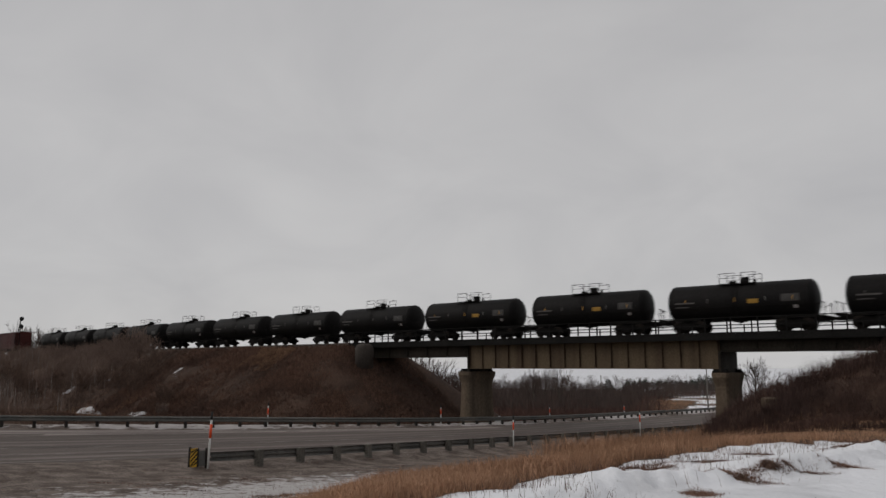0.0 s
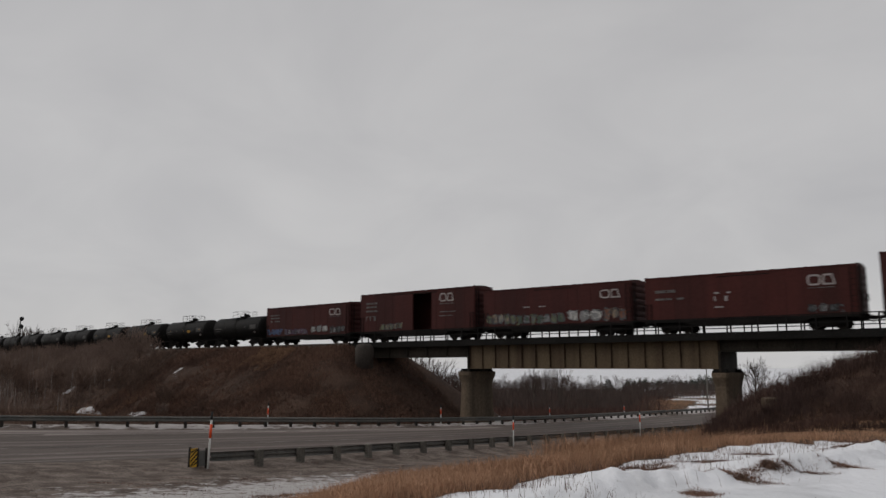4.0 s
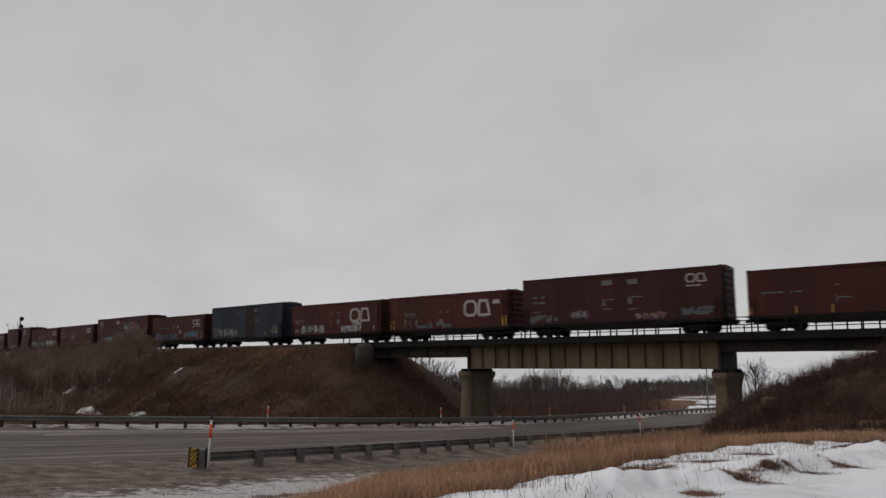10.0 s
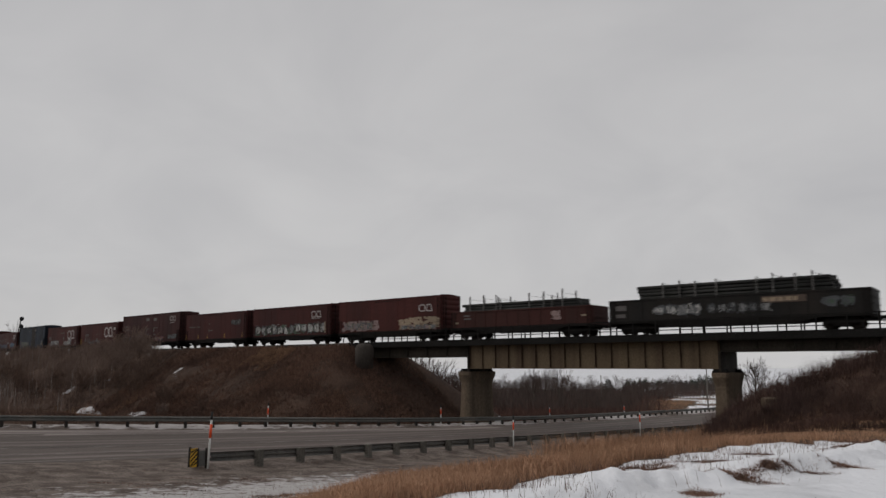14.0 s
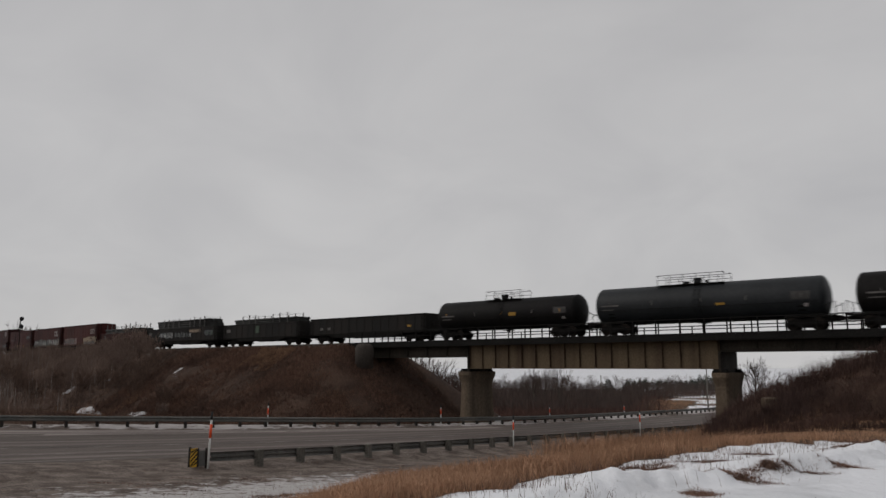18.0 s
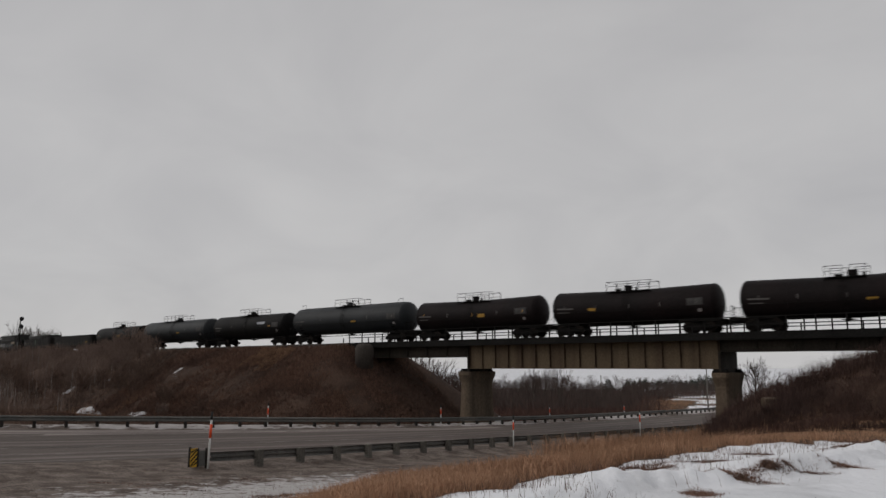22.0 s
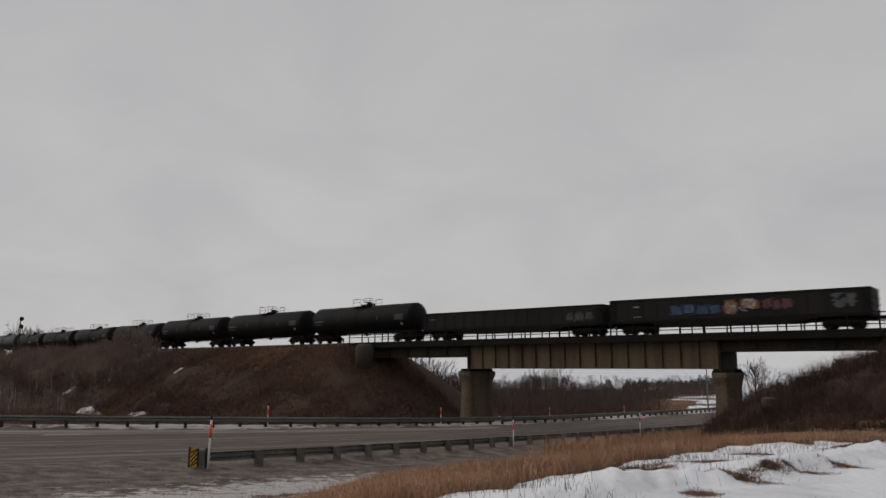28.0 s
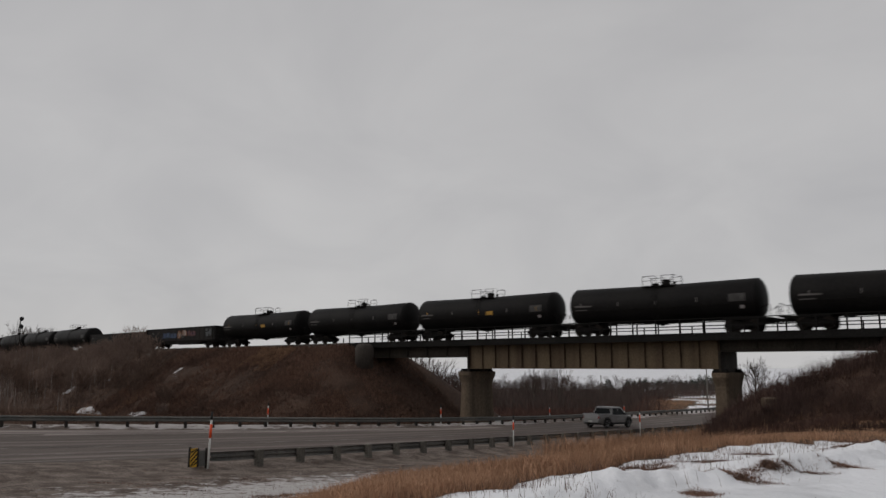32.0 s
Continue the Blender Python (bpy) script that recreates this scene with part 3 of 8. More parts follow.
def ploughed_snow():
    """A low dirty ridge of ploughed snow under and behind the far guardrail."""
    aa = np.arange(-40, 150, 0.5)
    prof = np.array([(1.35, -0.06), (0.9, 0.02), (0.4, 0.10), (-0.1, 0.20), (-0.7, 0.30), (-1.4, 0.34), (-2.2, 0.28), (-3.2, 0.05), (-4.4, -0.5), (-5.5, -1.2)])
    A = np.repeat(aa[:, None], len(prof), 1)
    C = far_c(A) + prof[None, :, 0] + 0.25 * np.sin(A * 0.7) * (prof[None, :, 0] > 0.3)
    X, Y = road_xy(A, C)
    low = np.interp(A, [-40, 36, 55, 150], [1.0, 1.0, 0.6, 0.5])
    Z = road_z(A) - 0.05 - 0.03 * np.clip(-C - 40, 0, 16) + prof[None, :, 1] * low + (bumps(X, Y, 1.1, 3) * 0.06 + bumps(X, Y, 0.45, 6) * 0.035) * (prof[None, :, 0] < 1.0)
    n, m = A.shape
    i, j = np.meshgrid(np.arange(n - 1), np.arange(m - 1), indexing="ij")
    f = np.c_[(i * m + j).ravel(), (i * m + j + 1).ravel(), ((i + 1) * m + j + 1).ravel(), ((i + 1) * m + j).ravel()]
    me = stuff_mesh("snow_ridge", np.c_[X.ravel(), Y.ravel(), Z.ravel()], f, M_PLOUGHED, True)
    snow = np.full(A.shape, 0.27) + 0.12 * np.sin(A * 0.23) - 0.25 * (prof[None, :, 0] > 0.8)
    at = me.attributes.new("snow", "FLOAT", "POINT")
    at.data.foreach_set("value", snow.ravel().astype(np.float32))
    tagged(new("snow_ridge", me), "low dirty ridge of ploughed snow below the guardrail", "snow bank", kind="structure")


ploughed_snow()


# ---- railway banks ----
def bank(name, ss, label):
    lat = np.concatenate([np.linspace(-20, -4, 12), np.linspace(-3.4, 3.4, 5), np.linspace(4, 22, 26)])
    Sx, L = np.meshgrid(ss, lat, indexing="ij")
    th = TH0 + KAPPA * Sx
    X = TX - (np.sin(th) - sin(TH0)) / KAPPA - L * np.sin(th)
    Y = TY - (np.cos(th) - cos(TH0)) / KAPPA - L * np.cos(th)
    Z = bank_z(Sx, L)
    slope = smooth01(np.abs(L), 4.5, 8)
    Z = Z + slope * (bumps(X, Y, 3.1, 4) * 0.35 + bumps(X, Y, 1.1, 7) * 0.12)
    n, m = Sx.shape
    v = np.c_[X.ravel(), Y.ravel(), Z.ravel()]
    i, j = np.meshgrid(np.arange(n - 1), np.arange(m - 1), indexing="ij")
    f = np.c_[(i * m + j).ravel(), (i * m + j + 1).ravel(), ((i + 1) * m + j + 1).ravel(), ((i + 1) * m + j).ravel()]
    me = stuff_mesh(name, v, f, M_BANK, True)
    snow = -0.46 + 0.12 * smooth01(L.ravel(), 9, 15) + 0.34 * smooth01(Sx.ravel(), 72, 82) * smooth01(L.ravel(), 9, 14)
    for s0, l0, ls, ll in DRIFTS:
        snow = snow + 1.0 * np.exp(-((Sx.ravel() - s0) / ls) ** 2 - ((L.ravel() - l0) / ll) ** 2)
    at = me.attributes.new("snow", "FLOAT", "POINT")
    at.data.foreach_set("value", snow.astype(np.float32))
    return tagged(new(name, me), label, "embankment", kind="structure")


bank("embankment", np.concatenate([np.arange(S_LEFT - 16, 170, 0.8), np.arange(172, 830, 8.0)]), "railway embankment overgrown with brown dead brush")
bank("embankment", np.concatenate([np.arange(-700, -62, 8.0), np.arange(-60, S_RIGHT + 16, 0.8)]), "railway embankment overgrown with dark dead brush")


def swept(name, prof, s0, s1, step, material, close=True):
    """A profile of (lat, dz) swept along the railway."""
    k = Kit()
    n = max(1, int(math.ceil((s1 - s0) / step)))
    rr = []
    for i in range(n + 1):
        s = s0 + (s1 - s0) * i / n
        rr.append([track(s, l, z) for l, z in prof])
    k.rings(rr, caps=True)
    return k


RAIL_PROF = [(-0.075, -0.17), (0.075, -0.17), (0.075, -0.155), (0.015, -0.13), (0.015, -0.045), (0.036, -0.035), (0.036, 0.0), (-0.036, 0.0), (-0.036, -0.035), (-0.015, -0.045), (-0.015, -0.13), (-0.075, -0.155)]
railway = thing("railway_track", "single railway track of steel rails on creosoted ties", "railway track", kind="structure")
for g in (-0.755, 0.755):
    part("rail", swept("rail", [(l + g, z) for l, z in RAIL_PROF], -700, 830, 6.0, M_RAILSTEEL), M_RAILSTEEL, railway)
for s0, s1 in ((-700, S_RIGHT), (S_LEFT, 830)):
    part("ballast", swept("ballast", [(-3.0, -0.85), (-1.75, -0.26), (1.75, -0.26), (3.0, -0.85)], s0, s1, 6.0, M_BALLAST), M_BALLAST, railway)
tie_kit = Kit().box(-0.115, 0.115, -1.3, 1.3, -0.34, -0.172, 0.012)
tie_mesh = tie_kit.mesh("tie", M_TIE)
for i in range(260):
    part("tie", tie_mesh, None, railway, at=track_pose(-40 + i * 0.55))
far_ties = Kit()
for s in list(np.arange(104, 180, 0.55)):
    m = track_pose(s)
    far_ties.put([tuple(m @ Vector(p)) for p in tie_kit.v], tie_kit.f)
tagged(part("far_ties", far_ties, M_TIE, railway), kind="stuff")


# ---- the bridge ----
PIER_1, PIER_2 = 21.6, -3.3
S_ABUT = 37.6


def girder(parent, s0, s1, lat, top, bot, material, stiff):
    """A riveted plate girder: web, flanges and stiffeners."""
    web = swept("web", [(lat - 0.012, bot), (lat + 0.012, bot), (lat + 0.012, top), (lat - 0.012, top)], s0, s1, 4, material)
    w = part("girder", web, material, parent)
    for z0, z1 in ((top - 0.04, top), (bot, bot + 0.045)):
        fl = swept("flange", [(lat - 0.2, z0), (lat + 0.2, z0), (lat + 0.2, z1), (lat - 0.2, z1)], s0, s1, 4, material)
        part("flange", fl, material, w)
    n = int((s1 - s0) / stiff)
    for i in range(n + 1):
        s = s0 + 0.1 + (s1 - s0 - 0.2) * i / n
        k = Kit()
        k.box(-0.012, 0.012, 0.012, 0.17, bot + 0.045, top - 0.04)
        k.box(-0.06, 0.06, 0.012, 0.03, bot + 0.045, top - 0.04)
        part("stiffener", k.move(track_pose(s) @ pose(0, lat, 0)), M_STIFF if material is M_GIRDER else material, w)
    return w


bridge = thing("railway_bridge", "steel plate girder railway bridge with rust-stained buff paint on concrete piers", "bridge", kind="structure")
DECK_TOP, DECK_BOT = -0.36, -0.62
part("deck", swept("deck", [(-2.45, DECK_BOT), (2.45, DECK_BOT), (2.45, DECK_TOP), (-2.45, DECK_TOP)], S_RIGHT - 1, S_ABUT + 0.5, 3, M_DECK), M_DECK, bridge, "sooty dark steel deck")
part("walkway_edge", swept("edge", [(2.45, -0.66), (2.57, -0.66), (2.57, -0.07), (2.45, -0.07)], S_RIGHT - 1, S_ABUT + 0.3, 3, M_DECK), M_DECK, bridge)
part("walkway_edge", swept("edge", [(-2.57, -0.66), (-2.45, -0.66), (-2.45, -0.22), (-2.57, -0.22)], S_RIGHT - 1, S_ABUT + 0.3, 3, M_DECK), M_DECK, bridge)
MAIN_BOT, SIDE_BOT, SIDE_BOT_L = -2.86, -1.52, -1.73
for lat in (1.6, -1.6):
    girder(bridge, PIER_2 + 0.05, PIER_1 - 0.38, lat, DECK_BOT, MAIN_BOT, M_GIRDER, 1.45)
    girder(bridge, PIER_1 - 0.34, S_ABUT, lat, DECK_BOT, SIDE_BOT_L, M_GIRDER_DK, 2.6)
    girder(bridge, S_RIGHT - 1, PIER_2 + 0.02, lat, DECK_BOT, SIDE_BOT, M_GIRDER_DK, 2.6)
for s in (PIER_1 - 4, PIER_1 - 8, PIER_1 - 12, PIER_1 - 16, PIER_1 - 20, PIER_1 + 5, PIER_1 + 10, PIER_2 - 6, PIER_2 - 11):
    k = Kit().box(-0.02, 0.02, -1.55, 1.55, -1.5, -0.7)
    part("cross_frame", k.move(track_pose(s)), M_GIRDER_DK, bridge)


def pier(s, base_z, wide=1.0):
    """Concrete pier with a flared cap, longer across the track than along it."""
    z0 = track(s)[2]
    top = MAIN_BOT - 0.28
    bot = base_z - z0
    k = Kit()
    rr = []
    for z, hx, hy in ((bot, 0.62, 1.84), (top - 1.6, 0.53, 1.66), (top - 1.05, 0.54, 1.69), (top - 0.75, 0.58, 1.78), (top - 0.35, 0.66, 1.96), (top, 0.66, 1.96)):
        b = 0.16
        hx, hy = hx * wide, hy * (1 + (wide - 1) * 0.4)
        rr.append([(-hx, -hy + b, z), (-hx + b, -hy, z), (hx - b, -hy, z), (hx, -hy + b, z), (hx, hy - b, z), (hx - b, hy, z), (-hx + b, hy, z), (-hx, hy - b, z)])
    k.rings(rr)
    p = part("pier", k.move(track_pose(s)), M_CONC, bridge, "weathered buff concrete pier with flared cap")
    for lat in (1.6, -1.6):
        for ds in (-0.3, 0.3):
            b = Kit().box(ds - 0.28, ds + 0.28, lat - 0.28, lat + 0.28, top, top + 0.14, 0.01).box(ds - 0.2, ds + 0.2, lat - 0.26, lat + 0.26, top + 0.14, MAIN_BOT, 0.01)
            part("bearing", b.move(track_pose(s)), M_DECK, p)
    return p


pier(PIER_1, -0.6, 1.22)
pier(PIER_2 + 0.06, 0.2)
for s, sg in ((PIER_1, 1), (PIER_2, -1)):
    # the shallower side span sits on a raised seat
    k = Kit().box(-0.44, -0.26, -1.9, 1.9, MAIN_BOT - 0.271, SIDE_BOT_L, 0.03) if sg > 0 else Kit().box(-0.10, 0.10, -1.9, 1.9, MAIN_BOT - 0.271, SIDE_BOT, 0.03)
    part("seat_block", k.move(track_pose(s)), M_GIRDER_DK, bridge)
k = Kit().box(-0.2, 1.6, -3.0, 3.0, -3.6, -0.30, 0.05).box(-0.9, -0.2, -2.8, 2.8, -3.6, SIDE_BOT_L - 0.001, 0.03)
part("abutment", k.move(track_pose(S_ABUT + 0.7)), M_CONC_PALE, bridge, "pale concrete abutment")
k = Kit().box(-1.6, 0.2, -3.0, 3.0, -3.6, -0.30, 0.05).box(0.2, 0.9, -2.8, 2.8, -3.6, SIDE_BOT - 0.001, 0.03)
part("abutment", k.move(track_pose(S_RIGHT - 0.9)), M_CONC_PALE, bridge)
k = Kit()
k.rings([[(0.74 * q * cos(t * pi / 10), 3.75 + 1.15 * q * sin(t * pi / 10), z) for t in range(20)] for z, q in ((-2.9, 1.0), (-1.0, 1.0), (-0.7, 0.97), (-0.48, 0.88), (-0.33, 0.72), (-0.25, 0.45), (-0.23, 0.1))], True, True)
part("wing_wall", k.move(track_pose(S_ABUT - 3.8)), M_CONC_GREY, bridge, "rounded grey weathered concrete wing wall")
# walkway railings on both edges
for lat, side in ((2.53, 1), (-2.53, -1)):
    rl = thing("bridge_railing", "dark steel pipe railing along the bridge walkway", "railing", "bridge railings")
    for z, r in ((1.04, 0.036), (0.47, 0.036)):
        part("rail", swept("r", [(lat - r, z - r), (lat + r, z - r), (lat + r, z + r), (lat - r, z + r)], S_RIGHT - 1, S_ABUT + 0.2, 3, M_DECK), M_DECK, rl)
    n = int((S_ABUT - S_RIGHT) / 2.0)
    for i in range(n + 1):
        s = S_RIGHT + 0.2 + i * 2.0
        part("post", Kit().box(-0.05, 0.05, lat - 0.04, lat + 0.04, -0.25, 1.08).move(track_pose(s)), M_DECK, rl)
        if side > 0 and i % 2 == 0:
            part("post", Kit().box(-0.04, 0.04, lat - 0.035, lat + 0.035, -0.25, 0.47).move(track_pose(s + 1.0)), M_DECK, rl)


# ---- guardrails ----
W_PROF = [(0.0, 0.155), (0.035, 0.145), (0.08, 0.10), (0.08, 0.06), (0.02, 0.02), (0.02, -0.02), (0.08, -0.06), (0.08, -0.10), (0.035, -0.145), (0.0, -0.155)]


def guardrail(label, line, face, a0, n, spacing, post_w, post_d, z_top=0.72, drop=-0.05, lift=None, tall=1.0):
    """W-beam on timber posts along a line across the road's way; face: the side it turns to (+1 to larger c)."""
    g = thing("guardrail", label, "guardrail", "roadside guardrails")
    spots = []
    a = a0
    for i in range(n):
        c = float(line(a))
        x, y = road_xy(a, c)
        spots.append((x, y, float(road_z(a)) + drop + (float(lift(a)) if lift else 0.0) - 0.03 * min(max(-c - 40, 0), 16)))
        c2 = float(line(a + 0.5))
        a += spacing / hypot(1.0, (c2 - c) / 0.5)
    prof = [(o, z) for o, z in W_PROF] + [(o - 0.012, z) for o, z in reversed(W_PROF)]
    rr, turns = [], []
    for i, (x, y, z) in enumerate(spots):
        p, q = spots[max(i - 1, 0)], spots[min(i + 1, n - 1)]
        d = Vector((q[0] - p[0], q[1] - p[1])).normalized()
        nx, ny = d.y * face, -d.x * face
        turns.append(math.degrees(atan2(d.y, d.x)))
        rr.append([(x + nx * (0.12 + o), y + ny * (0.12 + o), z + z_top - 0.155 * tall + h * tall) for o, h in prof])
    part("beam", Kit().rings(rr), M_GALV, g, "grey galvanised corrugated beam")
    pm = Kit().box(-post_w / 2, post_w / 2, -post_d / 2, post_d / 2, -0.55, z_top + 0.03 if post_w > 0.22 else z_top - 0.02, 0.015).mesh("post", M_POSTWOOD if post_w > 0.22 else M_POSTDARK)
    for i, (x, y, z) in enumerate(spots):
        jit = ((i * 37) % 11 - 5) / 5
        if i or post_w < 0.22:
            part("post", pm, None, g, at=pose(x, y, z, jit * 0.8, jit * 0.7, turns[i] + jit * 2))
    return g


near_rail = guardrail("galvanised steel guardrail on thick weathered timber posts", near_c, -1, 16.5, 46, 2.1, 0.26, 0.24, 0.70, -0.14, lift=lambda a: np.interp(a, [16, 27, 37, 60], [-0.17, -0.14, -0.09, -0.03]))
far_rail = guardrail("galvanised steel guardrail on short timber posts beside snow", far_c, 1, -30.0, 130, 1.9, 0.21, 0.20, lift=lambda a: np.interp(a, [34, 50, 70], [0.19, 0.07, 0.03]), tall=1.15)



# ---- the goods train ----
def paint(name, col, col2, rough=0.62, streak=1.3, var=0.12):
    return mat(name, col, rough, 0, var, 1.4, 0.06, 30, col2, 0.46, streak=streak, spec=0.10)


M_BOX = [paint("freight_red", (0.0533, 0.0163, 0.0148), (0.0370, 0.0133, 0.0126)), paint("faded_freight_red", (0.0607, 0.0178, 0.0155), (0.0400, 0.0141, 0.0126)), paint("brown_red", (0.0444, 0.0155, 0.0148), (0.0311, 0.0133, 0.0126))]
M_BLUEBOX = paint("dark_blue_grey", (0.0252, 0.0303, 0.0429), (0.0178, 0.0207, 0.0266))
M_DOORBR = paint("dark_brown_door", (0.0208, 0.0152, 0.0128), (0.0144, 0.0112, 0.0096))
M_ROOFM = paint("dull_roof_metal", (0.16, 0.13, 0.12), (0.09, 0.06, 0.055))
M_TANK = mat("sooty_black_tank_paint", (0.0075, 0.0070, 0.0070), 0.55, 0, 0.25, 1.2, 0.04, 20, (0.011, 0.010, 0.0095), 0.5, streak=1.0, spec=0.08)
M_TANK_GREY = mat("dark_slate_tank_paint", (0.020, 0.022, 0.024), 0.5, 0, 0.2, 1.2, 0.04, 20, (0.014, 0.0155, 0.017), 0.5, streak=1.0, spec=0.2)
M_TANK_BROWN = mat("brown_black_tank_paint", (0.0125, 0.0085, 0.0085), 0.55, 0, 0.25, 1.2, 0.04, 20, (0.009, 0.0072, 0.0072), 0.5, streak=1.0, spec=0.08)
M_GOND_RED = paint("oxide_gondola", (0.0480, 0.0176, 0.0152), (0.0336, 0.0152, 0.0128))
M_GOND_BLK = paint("black_gondola", (0.0135, 0.0128, 0.0122), (0.021, 0.0175, 0.0155))
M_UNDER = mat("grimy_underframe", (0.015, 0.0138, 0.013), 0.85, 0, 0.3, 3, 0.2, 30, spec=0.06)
M_WHEEL = mat("worn_wheel_steel", (0.026, 0.021, 0.018), 0.7, 0.3, 0.25, 5, 0.1, 40, spec=0.1)
M_MARK = mat("dull_white_stencil", (0.34, 0.31, 0.30), 0.7, 0, 0.3, 4, 0, 10)
M_MARK_DIM = mat("faded_stencil", (0.115, 0.105, 0.100), 0.7, 0, 0.35, 4, 0, 10)
M_PALE = mat("pale_blue_white_lettering", (0.42, 0.43, 0.47), 0.6, 0, 0.4, 5, 0, 10)
M_PANEL = mat("grimy_data_panel", (0.050, 0.047, 0.045), 0.7, 0, 0.35, 6, 0, 10)
M_LOGO = mat("faded_white_paint", (0.34, 0.30, 0.29), 0.7, 0, 0.2, 3, 0, 10)
M_AMBER = mat("yellow_panel", (0.36, 0.20, 0.03), 0.6, 0, 0.2, 4, 0, 10)
M_AMBER_BAR = mat("yellow_reflective_strip", (0.42, 0.22, 0.04), 0.5, 0, 0.2, 4, 0, 10)
M_PIPE = mat("dark_coated_steel", (0.022, 0.022, 0.020), 0.6, 0, 0.3, 3, 0.1, 30, rand=0.3)
M_STAKE = mat("weathered_stake", (0.105, 0.100, 0.096), 0.8, 0, 0.2, 4, 0.1, 30, rand=0.2)
SPRAY = {n: mat("spray_" + n, c, 0.6, 0, 0.3, 2.5, 0.03, 30) for n, c in dict(
    grey=(0.20, 0.20, 0.20), pale=(0.42, 0.41, 0.39), blue=(0.040, 0.062, 0.130), sky=(0.105, 0.165, 0.190), green=(0.055, 0.085, 0.055), lime=(0.150, 0.165, 0.085), tan=(0.270, 0.205, 0.140),
    pink=(0.245, 0.170, 0.160), rust=(0.200, 0.070, 0.035), red=(0.120, 0.042, 0.042), violet=(0.070, 0.035, 0.075), black=(0.014, 0.014, 0.014), teal=(0.045, 0.110, 0.110), brown=(0.085, 0.058, 0.044), slate=(0.075, 0.080, 0.085)).items()}

WHEEL_R = 0.457


def build_truck_meshes():
    b = Kit().box(-0.22, 0.22, -1.15, 1.15, 0.42, 0.72, 0.04)
    b.box(-0.35, 0.35, -0.25, 0.25, 0.55, 0.80, 0.03)
    side = Kit()
    out = [(-1.22, 0.36), (-1.22, 0.60), (-0.95, 0.68), (-0.45, 0.86), (0.45, 0.86), (0.95, 0.68), (1.22, 0.60), (1.22, 0.36), (0.95, 0.36), (0.72, 0.44), (0.48, 0.24), (-0.48, 0.24), (-0.72, 0.44), (-0.95, 0.36)]
    side.prism(out, "y", -0.09, 0.09)
    spring = Kit()
    for dx in (-0.2, 0.0, 0.2):
        spring.tube((dx, 0, 0.26), (dx, 0, 0.62), 0.075, n=8)
    ws = Kit()
    ws.tube((0, -1.12, 0), (0, 1.12, 0), 0.08, n=8)
    for g in (-1, 1):
        y0, y1 = g * 0.69, g * 0.83
        prof = [(0.0, 0.10), (0.02, 0.30), (0.0, 0.38), (0.0, WHEEL_R + 0.03), (0.03 * g * g, WHEEL_R + 0.03), (0.035, WHEEL_R), (0.14, WHEEL_R - 0.006), (0.14, 0.38), (0.11, 0.30), (0.14, 0.10)]
        rr = [[(r * cos(2 * pi * i / 20), y0 + (y1 - y0) * (o / 0.14), r * sin(2 * pi * i / 20)) for i in range(20)] for o, r in prof]
        ws.rings(rr, True, True)
        for i in range(4):
            a = i * pi / 2
            ws.box(0.20 * cos(a) - 0.03, 0.20 * cos(a) + 0.03, g * 0.842 - 0.012, g * 0.842 + 0.012, 0.20 * sin(a) - 0.03, 0.20 * sin(a) + 0.03)
    cap = Kit().tube((0, 0, 0), (0, 0.10, 0), 0.12, 0.10, n=10)
    return dict(bolster=b.mesh("bolster", M_UNDER), side=side.mesh("side_frame", M_UNDER), spring=spring.mesh("springs", M_UNDER), ws=ws.mesh("wheelset", M_WHEEL), cap=cap.mesh("axle_cap", M_UNDER))


TM = build_truck_meshes()


def add_truck(car, x):
    t = part("truck", TM["bolster"], None, car, at=pose(x, 0, 0))
    for g in (1, -1):
        part("side_frame", TM["side"], None, t, at=pose(0, g * 1.05, 0))
        part("springs", TM["spring"], None, t, at=pose(0, g * 1.05, 0))
    for dx in (0.89, -0.89):
        part("wheelset", TM["ws"], None, t, at=pose(dx, 0, WHEEL_R))
        part("axle_cap", TM["cap"], None, t, at=pose(dx, 1.12, WHEEL_R))
    return t


def coupler_mesh():
    k = Kit().box(-0.6, 0.25, -0.08, 0.08, 0.72, 0.88, 0.02)
    k.prism([(0.2, -0.18), (0.45, -0.2), (0.5, -0.05), (0.38, 0.0), (0.48, 0.12), (0.4, 0.2), (0.2, 0.16)], "z", 0.68, 0.93)
    return k.mesh("coupler", M_UNDER)


COUPLER = coupler_mesh()


def ends_of(car, half, reach):
    """Couplers and air hoses at both ends."""
    for g in (1, -1):
        part("coupler", COUPLER, None, car, at=pose(g * (half + reach - 0.48), 0, 0, 0, 0, 0 if g > 0 else 180))
        part("air_hose", Kit().path([(g * (half + 0.1), 0.35, 0.85), (g * (half + 0.35), 0.35, 0.6), (g * (half + reach - 0.1), 0.2, 0.45)], 0.03), M_UNDER, car)


def ladder(car, x, y, z0, z1, axis, w=0.42, name="ladder"):
    """Stiles and rungs standing off a wall; axis: the way the rungs run."""
    k = Kit()
    for o in (-w / 2, w / 2):
        if axis == "x":
            k.box(x + o - 0.02, x + o + 0.02, y - 0.03, y + 0.03, z0, z1)
        else:
            k.box(x - 0.03, x + 0.03, y + o - 0.02, y + o + 0.02, z0, z1)
    n = max(2, int((z1 - z0) / 0.38))
    for i in range(n + 1):
        z = z0 + 0.05 + (z1 - z0 - 0.1) * i / n
        if axis == "x":
            k.tube((x - w / 2, y, z), (x + w / 2, y, z), 0.016, n=5)
        else:
            k.tube((x, y - w / 2, z), (x, y + w / 2, z), 0.016, n=5)
    return part(name, k, M_UNDER, car)


